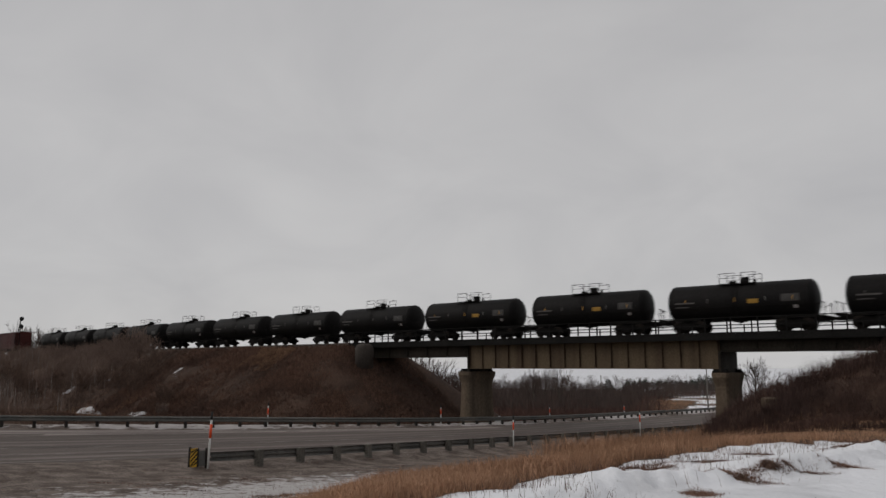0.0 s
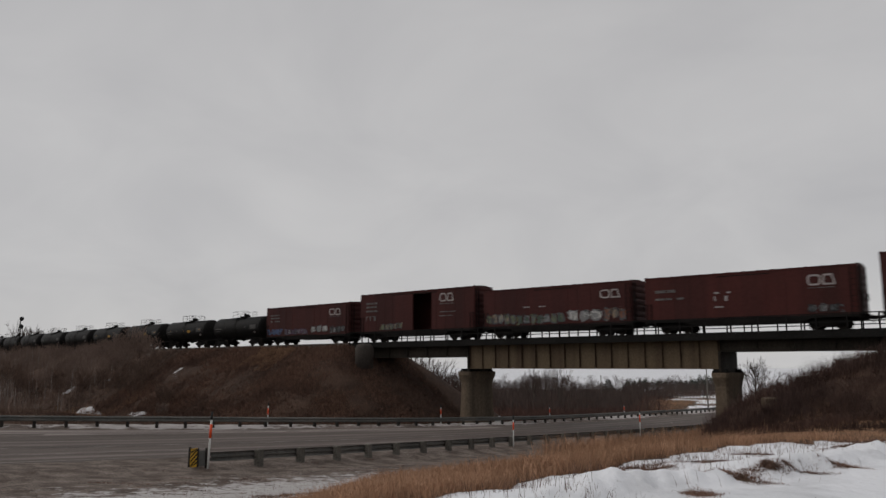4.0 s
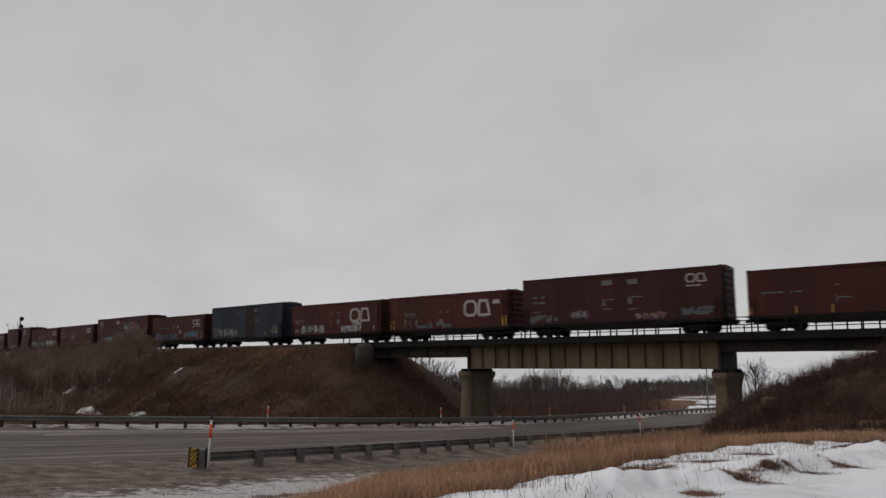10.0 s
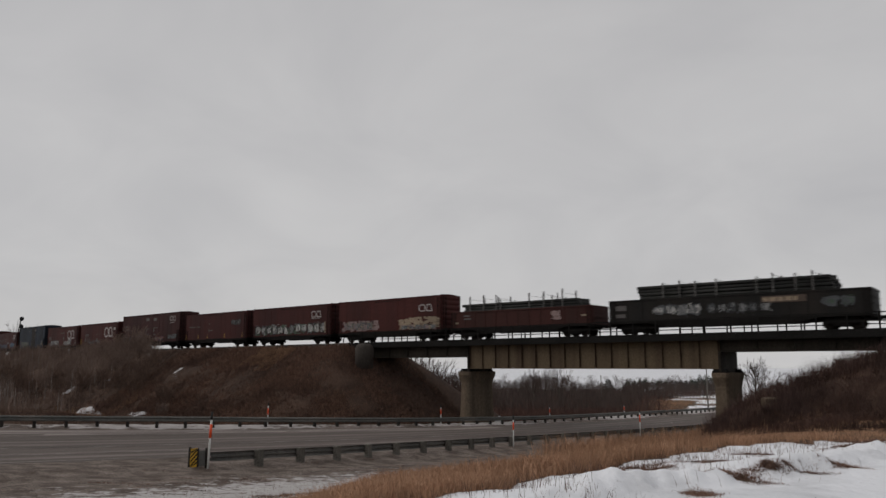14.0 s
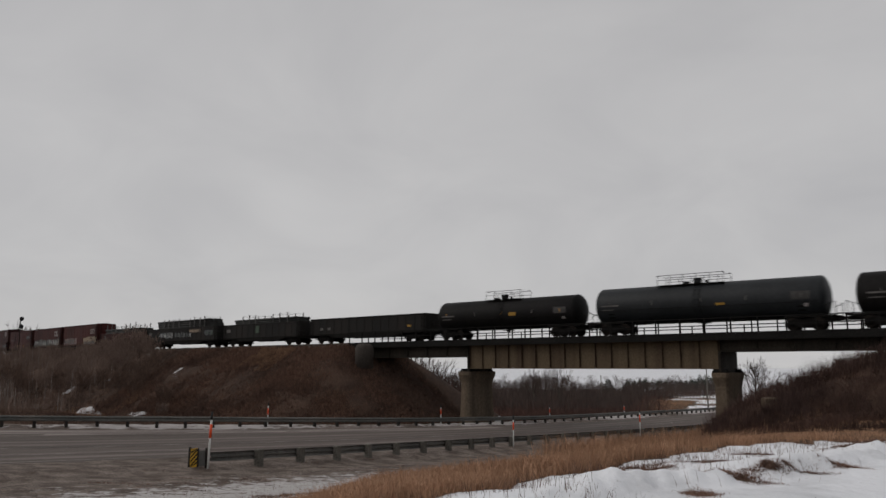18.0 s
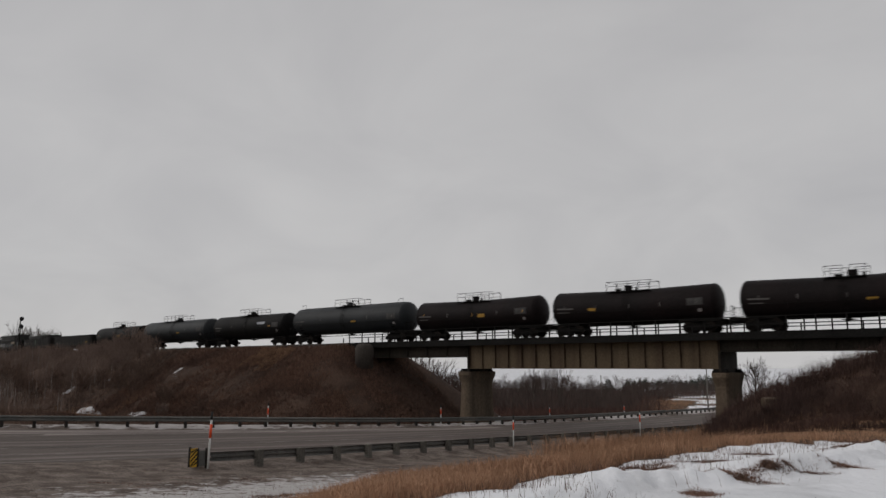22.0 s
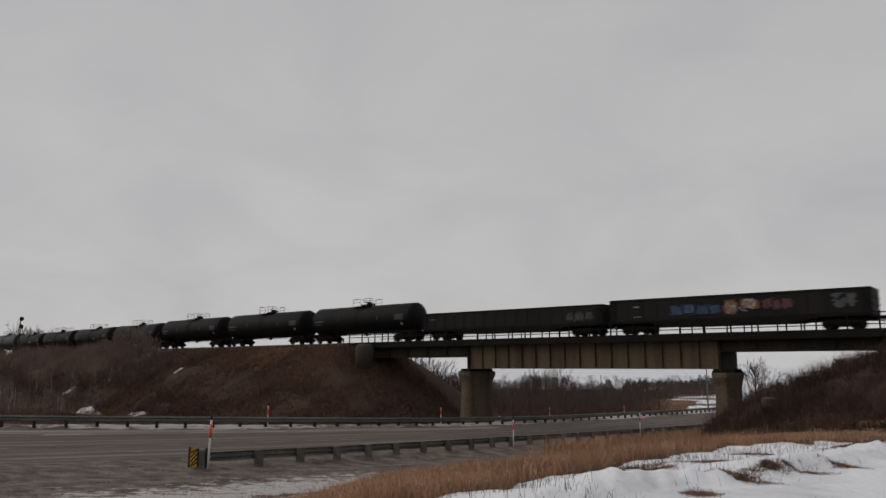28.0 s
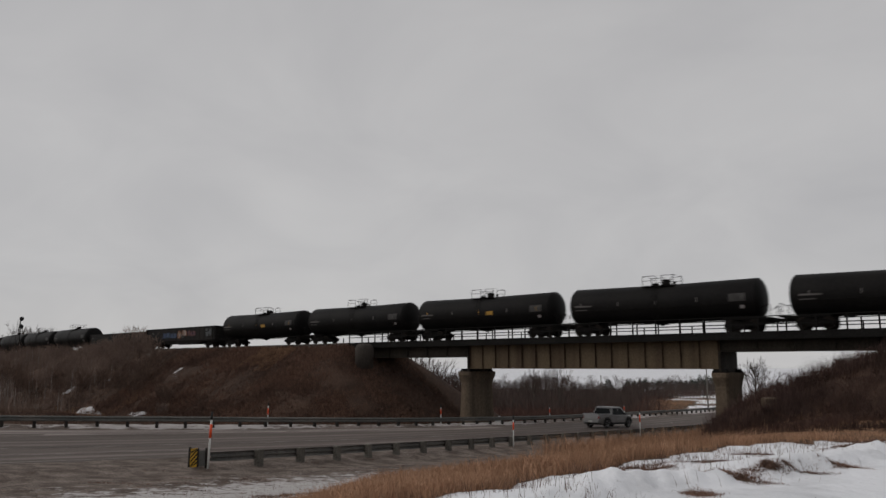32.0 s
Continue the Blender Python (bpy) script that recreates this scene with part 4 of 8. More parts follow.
def bars(car, x, y, rows, material, name="stencil"):
    """Unreadable lettering as rows of plain bars; x is the row's start towards the front, rows: (z, height, lengths...)."""
    k = Kit()
    for z, h, *ls in rows:
        cx = x
        for l in ls:
            if l > 0:
                k.box(cx - l, cx, y, y + 0.004, z, z + h)
            cx -= abs(l) + 0.10
    return part(name, k, material, car)


def ribbon(pts, w, y):
    """A flat stroke along points (x, z), with round joints."""
    k = Kit()
    for i, (a, b) in enumerate(zip(pts[:-1], pts[1:])):
        d = Vector((b[0] - a[0], b[1] - a[1]))
        L = d.length
        d.normalize()
        n = Vector((-d.y, d.x)) * w / 2
        k.prism([(a[0] + n.x, a[1] + n.y), (a[0] - n.x, a[1] - n.y), (b[0] - n.x, b[1] - n.y), (b[0] + n.x, b[1] + n.y)], "y", y, y + 0.004 + 0.0004 * (i % 3))
    for i, p in enumerate(pts[1:-1]):
        k.prism([(p[0] + w / 2 * cos(t * pi / 5), p[1] + w / 2 * sin(t * pi / 5)) for t in range(10)], "y", y, y + 0.0055)
    return k


def emblem(car, x, z, w, h, y, material=None):
    """The railway's faded mark as plain shapes: a rounded ring and a slanting band; x is its front edge."""
    s = min(w * 0.085, h * 0.16)
    a, m = x - s / 2, x - w * 0.46
    lo, hi = z + s / 2, z + h - s / 2
    e = h * 0.18
    ring = [(m + e, hi), (a - e, hi), (a, hi - e), (a, lo + e), (a - e, lo), (m + e, lo), (m, lo + e), (m, hi - e), (m + e, hi)]
    k = ribbon(ring, s, y)
    p, q, d = x - w * 0.56, x - w * 0.97, w * 0.10
    band = [(p, lo), (p - d * 0.4, hi), (q + d, hi), (q, lo), (p, lo)]
    r2 = ribbon(band, s, y + 0.001)
    k.put(r2.v, r2.f)
    return part("emblem", k, material or M_LOGO, car, "faded white painted emblem")


def layered(name, layers, parent, label=""):
    """One mesh of several kits, each with its own material."""
    k, idx, mats = Kit(), [], []
    for kit, ma in layers:
        if ma not in mats:
            mats.append(ma)
        k.put(kit.v, kit.f)
        idx += [mats.index(ma)] * len(kit.f)
    me = k.mesh(name, mats[0])
    for ma in mats[1:]:
        me.materials.append(ma)
    me.polygons.foreach_set("material_index", idx)
    return part(name, me, None, parent, label)


def spray(car, L, u0, u1, z0, z1, y, fills, n, seed, lines="black", label=""):
    """Graffiti: rounded letter-like blobs with strokes; u runs from the front end (0) to the rear end (1)."""
    r = random.Random(seed)
    step = (u1 - u0) / n
    for i in range(n):
        uc = u0 + (i + 0.5) * step
        cx = L / 2 - uc * L
        w, h = step * L * r.uniform(0.85, 1.15) / 2, (z1 - z0) * r.uniform(0.78, 1.0) / 2
        cz = z0 + h + (z1 - z0 - 2 * h) * r.random()
        layers = []
        for lay, (sc, col) in enumerate(((1.0, lines), (0.84, fills[i % len(fills)]), (0.45, r.choice(fills)))):
            if lay == 2 and r.random() < 0.35:
                continue
            pts = []
            m = 14
            for t in range(m):
                a = 2 * pi * t / m
                e = 0.55
                rx, rz = abs(cos(a)) ** e * (1 if cos(a) > 0 else -1), abs(sin(a)) ** e * (1 if sin(a) > 0 else -1)
                j = r.uniform(0.62, 1.10) if lay != 1 else r.uniform(0.60, 1.02)
                pts.append((cx + rx * w * sc * j + (r.uniform(-0.1, 0.1) if lay == 2 else 0), cz + rz * h * sc * j))
            layers.append((Kit().prism(pts, "y", y, y + 0.0035 + lay * 0.0035 + 0.0006 * (i % 2)), SPRAY[col]))
        for q in range(2):
            x0 = cx + r.uniform(-0.5, 0.5) * w
            pts = [(x0, cz - h * 0.6), (x0 + r.uniform(-0.3, 0.3) * w, cz + r.uniform(-0.2, 0.2) * h), (x0 + r.uniform(-0.5, 0.5) * w, cz + h * 0.65)]
            layers.append((ribbon(pts, min(0.09, w * 0.22), y + 0.0125 + q * 0.001), SPRAY[lines]))
        for q in range(5):
            x0, z1_ = cx + r.uniform(-1.0, 1.0) * w, cz + r.uniform(-0.9, 0.9) * h
            pts = [(x0, z1_)]
            for _ in range(3):
                pts.append((pts[-1][0] + r.uniform(-0.55, 0.55) * w, min(max(pts[-1][1] + r.uniform(-0.7, 0.7) * h, cz - h), cz + h)))
            layers.append((ribbon(pts, r.uniform(0.025, 0.06), y + 0.015 + q * 0.001), SPRAY[r.choice(fills + [lines, "slate", "black"])]))
        layered("graffiti_letter", layers, car, label)


def wash(car, L, u0, u1, z0, z1, y, col, seed, n=26):
    """A ragged cloud of sprayed paint made of overlapping patches."""
    r = random.Random(seed)
    k = Kit()
    for i in range(n):
        u = r.uniform(u0, u1)
        cx, cz = L / 2 - u * L, r.uniform(z0, z1)
        w, h = r.uniform(0.12, 0.5), r.uniform(0.06, 0.28)
        cz = min(max(cz, z0 + h), z1 - h)
        m = 9
        k.prism([(cx + w * cos(2 * pi * t / m) * r.uniform(0.6, 1.1), cz + h * sin(2 * pi * t / m) * r.uniform(0.6, 1.1)) for t in range(m)], "y", y, y + 0.0025 + i * 0.00015)
    tagged(part("graffiti_cloud", k, SPRAY[col], car), kind="stuff")


BOX_W = 1.50


def boxcar(L, eave, material, label, door=(-1.6, 1.6), open_door=None, tall=False, door_mat=None, seed=0):
    """Steel boxcar; x forward, y towards the road. Floor at 1.02, eave over the rail head as given."""
    car = thing("boxcar", label, "boxcar", "goods train")
    H, W, z0 = L / 2, BOX_W, 1.02
    r = random.Random(seed)
    for g in (1, -1):
        gap = open_door if g > 0 or not open_door else (open_door[0] + 0.55, open_door[1] - 0.15)
        spans = [(-H, H)] if not gap else [(-H, gap[0]), (gap[1], H)]
        k = Kit()
        for a, b in spans:
            k.box(a, b, min(g * (W - 0.06), g * W), max(g * (W - 0.06), g * W), z0, eave)
        if open_door:
            k.box(gap[0], gap[1], min(g * (W - 0.06), g * W), max(g * (W - 0.06), g * W), eave - 0.30, eave)
        n = int(L / 1.22)
        ribs = []
        for i in range(n + 1):
            x = -H + 0.03 + (L - 0.06) * i / n
            if open_door and open_door[0] - 0.1 < x < open_door[1] + 0.1:
                continue
            ribs.append(x)
        wall = part("side_wall", k, material, car)
        rm = Kit().box(-0.028, 0.028, min(g * W, g * (W + 0.016)), max(g * W, g * (W + 0.016)), z0 + 0.02, eave - 0.12).mesh("side_rib", material)
        for x in ribs:
            part("side_rib", rm, None, wall, at=pose(x, 0, 0))
        # sill and eave plate
        s = Kit().box(-H, H, min(g * (W - 0.05), g * (W + 0.03)), max(g * (W - 0.05), g * (W + 0.03)), z0 - 0.18, z0 + 0.03, 0.01)
        s.prism([(-H * 0.62, z0 - 0.18), (-H * 0.5, z0 - 0.42), (H * 0.5, z0 - 0.42), (H * 0.62, z0 - 0.18)], "y", g * (W - 0.02), g * (W + 0.005))
        part("side_sill", s, M_UNDER, car)
        part("eave_plate", Kit().box(-H, H, min(g * (W - 0.04), g * (W + 0.03)), max(g * (W - 0.04), g * (W + 0.03)), eave - 0.12, eave + 0.02, 0.01), material, car)
        # door
        d0, d1 = door
        if open_door:
            d0, d1 = open_door[1] + 0.05, open_door[1] + 0.05 + (open_door[1] - open_door[0])
        rr = []
        for i in range(29):
            z, o = z0 + 0.1 + (eave - z0 - 0.38) * i / 28, (0.0, 0.003, 0.004, 0.003)[i % 4]
            ring = [(d0, g * (W - 0.01), z), (d0, g * (W + 0.018), z), (d0 + 0.1, g * (W + 0.020 + o), z), (d1 - 0.1, g * (W + 0.020 + o), z), (d1, g * (W + 0.018), z), (d1, g * (W - 0.01), z)]
            rr.append(ring)
        dk = Kit().rings(rr)
        dr = part("door", dk, door_mat or material, car)
        for x in (d0 + 0.3, d1 - 0.3):
            part("lock_rod", Kit().tube((x, g * (W + 0.022), z0 + 0.15), (x, g * (W + 0.022), eave - 0.35), 0.006, n=6), door_mat or material, dr)
        t = Kit().box(min(d0, -d1) - 0.4, max(d1, -d0) + 0.4, min(g * W, g * (W + 0.04)), max(g * W, g * (W + 0.04)), eave - 0.27, eave - 0.22)
        t.box(min(d0, -d1) - 0.4, max(d1, -d0) + 0.4, min(g * W, g * (W + 0.06)), max(g * W, g * (W + 0.06)), z0 + 0.035, z0 + 0.09)
        part("door_track", t, M_UNDER, car)
        for x, gx in ((H - 0.32, 1), (-H + 0.32, -1)):
            ladder(car, x, g * (W + 0.05), z0 - 0.35, z0 + (eave - z0 - 0.2) * (1.0 if gx < 0 and tall is False else 0.42), "x")
    for gx in (1, -1):
        k = Kit()
        m = 8 if tall else 7
        rr = []
        for i in range(m * 4 + 1):
            z = z0 + (eave + 0.10 - z0) * i / (m * 4)
            o = (0.0, 0.055, 0.075, 0.055)[i % 4] if 0 < i < m * 4 else 0.0
            x = gx * (H - 0.07 + o)
            rr.append([(gx * (H - 0.14), -W + 0.02, z), (x, -W + 0.06, z), (x, W - 0.06, z), (gx * (H - 0.14), W - 0.02, z)])
        k.rings(rr)
        part("end_wall", k, material, car, "corrugated steel end")
        ladder(car, gx * (H + 0.06), -gx * (W - 0.4), z0 - 0.3, eave - 0.1, "y")
        part("end_sill", Kit().box(min(gx * (H - 0.1), gx * (H + 0.06)), max(gx * (H - 0.1), gx * (H + 0.06)), -W, W, 0.72, 1.02, 0.02), M_UNDER, car)
        part("crossover_platform", Kit().box(min(gx * (H + 0.02), gx * (H + 0.28)), max(gx * (H + 0.02), gx * (H + 0.28)), -W + 0.1, W - 0.1, 1.03, 1.07), M_UNDER, car)
    # brake wheel at the rear
    bw = Kit()
    for i in range(12):
        a, b = 2 * pi * i / 12, 2 * pi * (i + 1) / 12
        bw.tube((-H - 0.2, -0.5 + 0.27 * cos(a), 2.3 + 0.27 * sin(a)), (-H - 0.2, -0.5 + 0.27 * cos(b), 2.3 + 0.27 * sin(b)), 0.02, n=5)
    for a in (0, pi / 2):
        bw.tube((-H - 0.2, -0.5 - 0.27 * cos(a), 2.3 - 0.27 * sin(a)), (-H - 0.2, -0.5 + 0.27 * cos(a), 2.3 + 0.27 * sin(a)), 0.014, n=5)
    bw.tube((-H, -0.5, 2.3), (-H - 0.2, -0.5, 2.3), 0.03, n=6)
    part("brake_wheel", bw, M_UNDER, car)
    # roof with cross ribs
    rk = Kit()
    rk.prism([(-W - 0.04, eave), (W + 0.04, eave), (W + 0.04, eave + 0.03), (0.25, eave + 0.14), (-0.25, eave + 0.14), (-W - 0.04, eave + 0.03)], "x", -H, H)
    n = int(L / 1.1)
    for i in range(n + 1):
        x = -H + 0.06 + (L - 0.12) * i / n
        rk.prism([(-W - 0.04, eave + 0.02), (W + 0.04, eave + 0.02), (W + 0.04, eave + 0.055), (0.25, eave + 0.165), (-0.25, eave + 0.165), (-W - 0.04, eave + 0.055)], "x", x - 0.04, x + 0.04)
    part("roof", rk, material if not tall else M_BOX[2] if material in M_BOX else material, car, "ribbed steel roof")
    part("floor", Kit().box(-H + 0.08, H - 0.08, -W + 0.07, W - 0.07, 0.98, 1.10), M_UNDER, car)
    part("centre_sill", Kit().box(-H - 0.1, H + 0.1, -0.18, 0.18, 0.62, 0.975, 0.02), M_UNDER, car)
    part("brake_gear", Kit().tube((1.2, 0.7, 0.72), (2.0, 0.7, 0.72), 0.16, n=10).tube((-1.8, 0.55, 0.7), (-0.6, 0.55, 0.7), 0.2, n=10).box(-2.6, -2.2, 0.5, 0.9, 0.55, 0.9, 0.02).tube((2.0, 0.7, 0.72), (H * 0.6, 0.3, 0.68), 0.02, n=5), M_UNDER, car)
    for x in (H - 2.3, -H + 2.3):
        add_truck(car, x)
    ends_of(car, H, 0.70)
    return car


def tank_car(L, top, material, label, R=1.42, sag=0.0, head=0.55, fit="dome", seed=0, marks="amber", jacket=False):
    """Tank car; top: the shell's crown over the rail head at its ends; sag: how much lower the middle lies."""
    car = thing("tank_car", label, "tank car", "goods train")
    H = L / 2
    cz = top - R
    prof = []
    m = 7
    for i in range(m + 1):
        a = pi / 2 * i / m
        prof.append((-H + head - head * cos(a), max(R * sin(a), 0.02), 0.0))
    for x in (-H * 0.5, -0.45, 0.45, H * 0.5):
        prof.append((x, R, -sag * (1 - abs(x) / (H - head))))
    prof += [(-x, r, dz) for x, r, dz in reversed(prof[:m + 1])]
    shell = part("tank", Kit().lathe_x(prof, 40, 0, cz), material, car)
    # welded seams
    for x in (-H + head, -H * 0.5, 0.0 if sag else 0.02, H * 0.5, H - head):
        d = -sag * (1 - min(1, abs(x) / (H - head)))
        part("seam_band", Kit().lathe_x([(x - 0.03, R + 0.001, d), (x - 0.025, R + 0.008, d), (x + 0.025, R + 0.008, d), (x + 0.03, R + 0.001, d)], 40, 0, cz), material, shell)
    # stub sills, saddles, end platforms
    for g in (1, -1):
        xt = g * (H - 1.75)
        s = Kit().box(min(g * (H - 3.2), g * (H + 0.55)), max(g * (H - 3.2), g * (H + 0.55)), -0.22, 0.22, 0.66, 1.05, 0.02)
        part("stub_sill", s, M_UNDER, car)
        sad = Kit()
        ang = [(-1.1 + 2.2 * i / 8) for i in range(9)]
        sad.prism([(R * 1.004 * sin(a), cz - R * 1.004 * cos(a)) for a in ang] + [(0.45, 1.0), (-0.45, 1.0)], "x", xt - 0.28, xt + 0.28)
        part("saddle", sad, M_UNDER, car)
        bo = Kit().prism([(-1.5, 1.02), (-1.5, 0.90), (-0.4, 0.70), (0.4, 0.70), (1.5, 0.90), (1.5, 1.02)], "x", xt - 0.2, xt + 0.2)
        part("bolster", bo, M_UNDER, car)
        es = Kit().box(min(g * (H + 0.05), g * (H + 0.55)), max(g * (H + 0.05), g * (H + 0.55)), -1.5, 1.5, 0.95, 1.06, 0.015)
        es.box(min(g * (H - 3.0), g * (H + 0.3)), max(g * (H - 3.0), g * (H + 0.3)), 1.40, 1.50, 0.93, 1.04)
        es.box(min(g * (H - 3.0), g * (H + 0.3)), max(g * (H - 3.0), g * (H + 0.3)), -1.50, -1.40, 0.93, 1.04)
        part("end_platform", es, M_UNDER, car)
        for y in (1.42, -1.42):
            q = y * 0.53
            part("end_handrail", Kit().path([(g * (H + 0.48), q, 1.05), (g * (H + 0.48), q, 2.0), (g * (H + 0.48), y, 2.0), (g * (H + 0.48), y, 1.05)], 0.024, 5), M_UNDER, car)
            part("corner_handrail", Kit().tube((g * (H + 0.48), y, 2.0), (g * (H - 0.15), y, 1.75), 0.022, n=5), M_UNDER, car)
        st = Kit()
        for y in (1.47, -1.47):
            st.path([(g * (H + 0.3), y, 0.95), (g * (H + 0.3), y, 0.45), (g * (H - 0.05), y, 0.45), (g * (H - 0.05), y, 0.95)], 0.02, 5)
        part("step_iron", st, M_UNDER, car)
        add_truck(car, xt)
    for g in (1, -1):
        hl = Kit().tube((-H + 0.6, g * (R + 0.09), cz - 0.45), (H - 0.6, g * (R + 0.09), cz - 0.45), 0.018, n=5)
        part("side_grab_rail", hl, M_UNDER, car)
    # top fittings
    zt = top - sag
    if fit == "long":
        x0, x1 = -1.9, 3.6
    elif fit == "wide":
        x0, x1 = -1.9, 2.1
    else:
        x0, x1 = -1.35, 1.35
    plat = Kit().box(x0, x1, 0.30, 0.95, zt - 0.12, zt - 0.06).box(x0, x1, -0.95, -0.30, zt - 0.12, zt - 0.06)
    top_plat = part("top_platform", plat, M_UNDER, car)
    zr = zt + 0.74
    pf = top_plat
    pm = Kit().tube((0, 0, zt - 0.35), (0, 0, zr), 0.024, n=5).mesh("railing_post", M_UNDER)
    for y in (0.95, -0.95):
        segs = [(x0, x0 + 1.0), (x1 - 1.2, x1)] if fit == "dome" else [(x0, x1)]
        for a, b in segs:
            n = max(1, int(round((b - a) / 1.1)))
            for i in range(n + 1):
                part("railing_post", pm, None, pf, at=pose(a + (b - a) * i / n, y, 0))
            part("top_rail", Kit().tube((a, y, zr), (b, y, zr), 0.024, n=5), M_UNDER, pf)
            part("mid_rail", Kit().tube((a, y, zt + 0.36), (b, y, zt + 0.36), 0.020, n=5), M_UNDER, pf)
    for x in (x0, x1):
        for y in (-0.65, 0.65):
            part("cross_rail", Kit().tube((x, y - 0.3, zr), (x, y + 0.3, zr), 0.024, n=5), M_UNDER, pf)
    dome = Kit()
    xd = -0.35 if fit == "dome" else 0.5
    dome.tube((xd, 0, zt - 0.1), (xd, 0, zt + 0.36), 0.34, 0.34, n=18)
    dome.tube((xd, 0, zt + 0.36), (xd, 0, zt + 0.42), 0.38, 0.34, n=18)
    part("valve_housing", dome, material, car)
    part("manway", Kit().tube((xd + 0.95, 0, zt - 0.05), (xd + 0.95, 0, zt + 0.14), 0.28, n=14).tube((xd + 0.95, 0, zt + 0.14), (xd + 0.95, 0, zt + 0.17), 0.33, n=14), material, car)
    part("relief_valve", Kit().tube((xd - 0.75, 0, zt - 0.05), (xd - 0.75, 0, zt + 0.24), 0.09, 0.12, n=10), M_UNDER, car)
    if jacket:
        for g in (1, -1):
            part("end_rail_hoop", Kit().path([(g * (H - 0.9), 0.5, top - 0.2), (g * (H - 0.9), 0.5, top + 0.42), (g * (H - 1.6), 0.5, top + 0.36), (g * (H - 1.6), 0.5, top - 0.1)], 0.022, 5), M_UNDER, car)
        part("top_walkway", Kit().box(-H + 1.0, H - 1.0, -0.25, 0.25, top - 0.02, top + 0.03), M_UNDER, car)
    # side ladder to the platform
    for g in (1, -1):
        k = Kit()
        for x in (-0.22, 0.22):
            pts = [(x + 0.1, g * (R + 0.12) * sin(a), cz - (R + 0.12) * cos(a)) for a in (1.0, 1.4, 1.8, 2.2, 2.55)]
            k.path([(x + 0.1, g * 1.48, 0.95)] + pts, 0.02, 5)
        ld = part("side_ladder", k, M_UNDER, car)
        for a in (1.15, 1.4, 1.65, 1.9, 2.15, 2.4):
            part("rung", Kit().tube((-0.12, g * (R + 0.12) * sin(a), cz - (R + 0.12) * cos(a)), (0.32, g * (R + 0.12) * sin(a), cz - (R + 0.12) * cos(a)), 0.015, n=5), M_UNDER, ld)
    part("bottom_outlet", Kit().tube((0.1, 0, cz - R - sag + 0.03), (0.1, 0, cz - R - sag - 0.22), 0.22, 0.14, n=12).box(-0.35, 0.55, -0.3, 0.3, cz - R - sag - 0.12, cz - R - sag - 0.06, 0.01), M_UNDER, car)
    part("brake_rod", Kit().tube((-H + 2.2, 0.35, 0.86), (H - 2.2, 0.35, 0.86), 0.02, n=5).tube((-H + 2.2, -0.35, 0.92), (H - 2.2, -0.35, 0.92), 0.025, n=5).tube((H - 4.4, 0.5, 0.95), (H - 3.6, 0.5, 0.95), 0.14, n=8), M_UNDER, car)
    # markings lie on the shell's near flank
    r = random.Random(seed)

    def panel(xa, xb, a0, a1, mt, name):
        rr = []
        for x in (xa, xb):
            rr.append([(x, (R + o) * sin(a), cz - (R + o) * cos(a) - sag * (1 - min(1, abs(x) / (H - head)))) for a, o in [(a0 + (a1 - a0) * i / 4, 0.012) for i in range(5)] + [(a0 + (a1 - a0) * i / 4, 0.003) for i in (4, 3, 2, 1, 0)]])
        part(name, Kit().rings(rr), mt, shell)
    panel(H - 0.9, H - 0.9 - 1.6, 1.50, 1.58, M_MARK_DIM, "stencil")
    panel(H - 0.95, H - 0.95 - 1.1, 1.30, 1.35, M_MARK_DIM, "stencil")
    panel(-H + 2.4, -H + 1.1, 1.42, 1.80, M_PANEL, "data_panel")
    if marks == "amber":
        panel(-0.9, -1.7, 1.40, 1.62, M_AMBER, "warning_panel")
    elif marks == "front":
        panel(H - 4.0, H - 4.7, 1.40, 1.56, M_AMBER, "warning_panel")
    elif marks == "dim":
        panel(-1.4, -2.1, 1.32, 1.44, M_AMBER, "warning_panel")
    elif marks == "owner":
        panel(-H + 5.5, -H + 3.9, 1.70, 1.90, M_PALE, "owner_panel")
        panel(-H + 3.1, -H + 2.7, 1.48, 1.58, M_AMBER_BAR, "warning_panel")
    n = 5
    for i in range(n):
        x = H - 1.6 - (L - 3.2) * i / (n - 1) + r.uniform(-0.2, 0.2)
        panel(x, x - 0.07, 1.50, 1.72, M_MARK_DIM if marks != "amber" or i % 2 else M_AMBER_BAR, "reflective_strip")
    panel(-H + 1.55, -H + 1.25, 1.05, 1.22, M_MARK, "placard")
    ends_of(car, H + 0.35, 0.55)
    return car


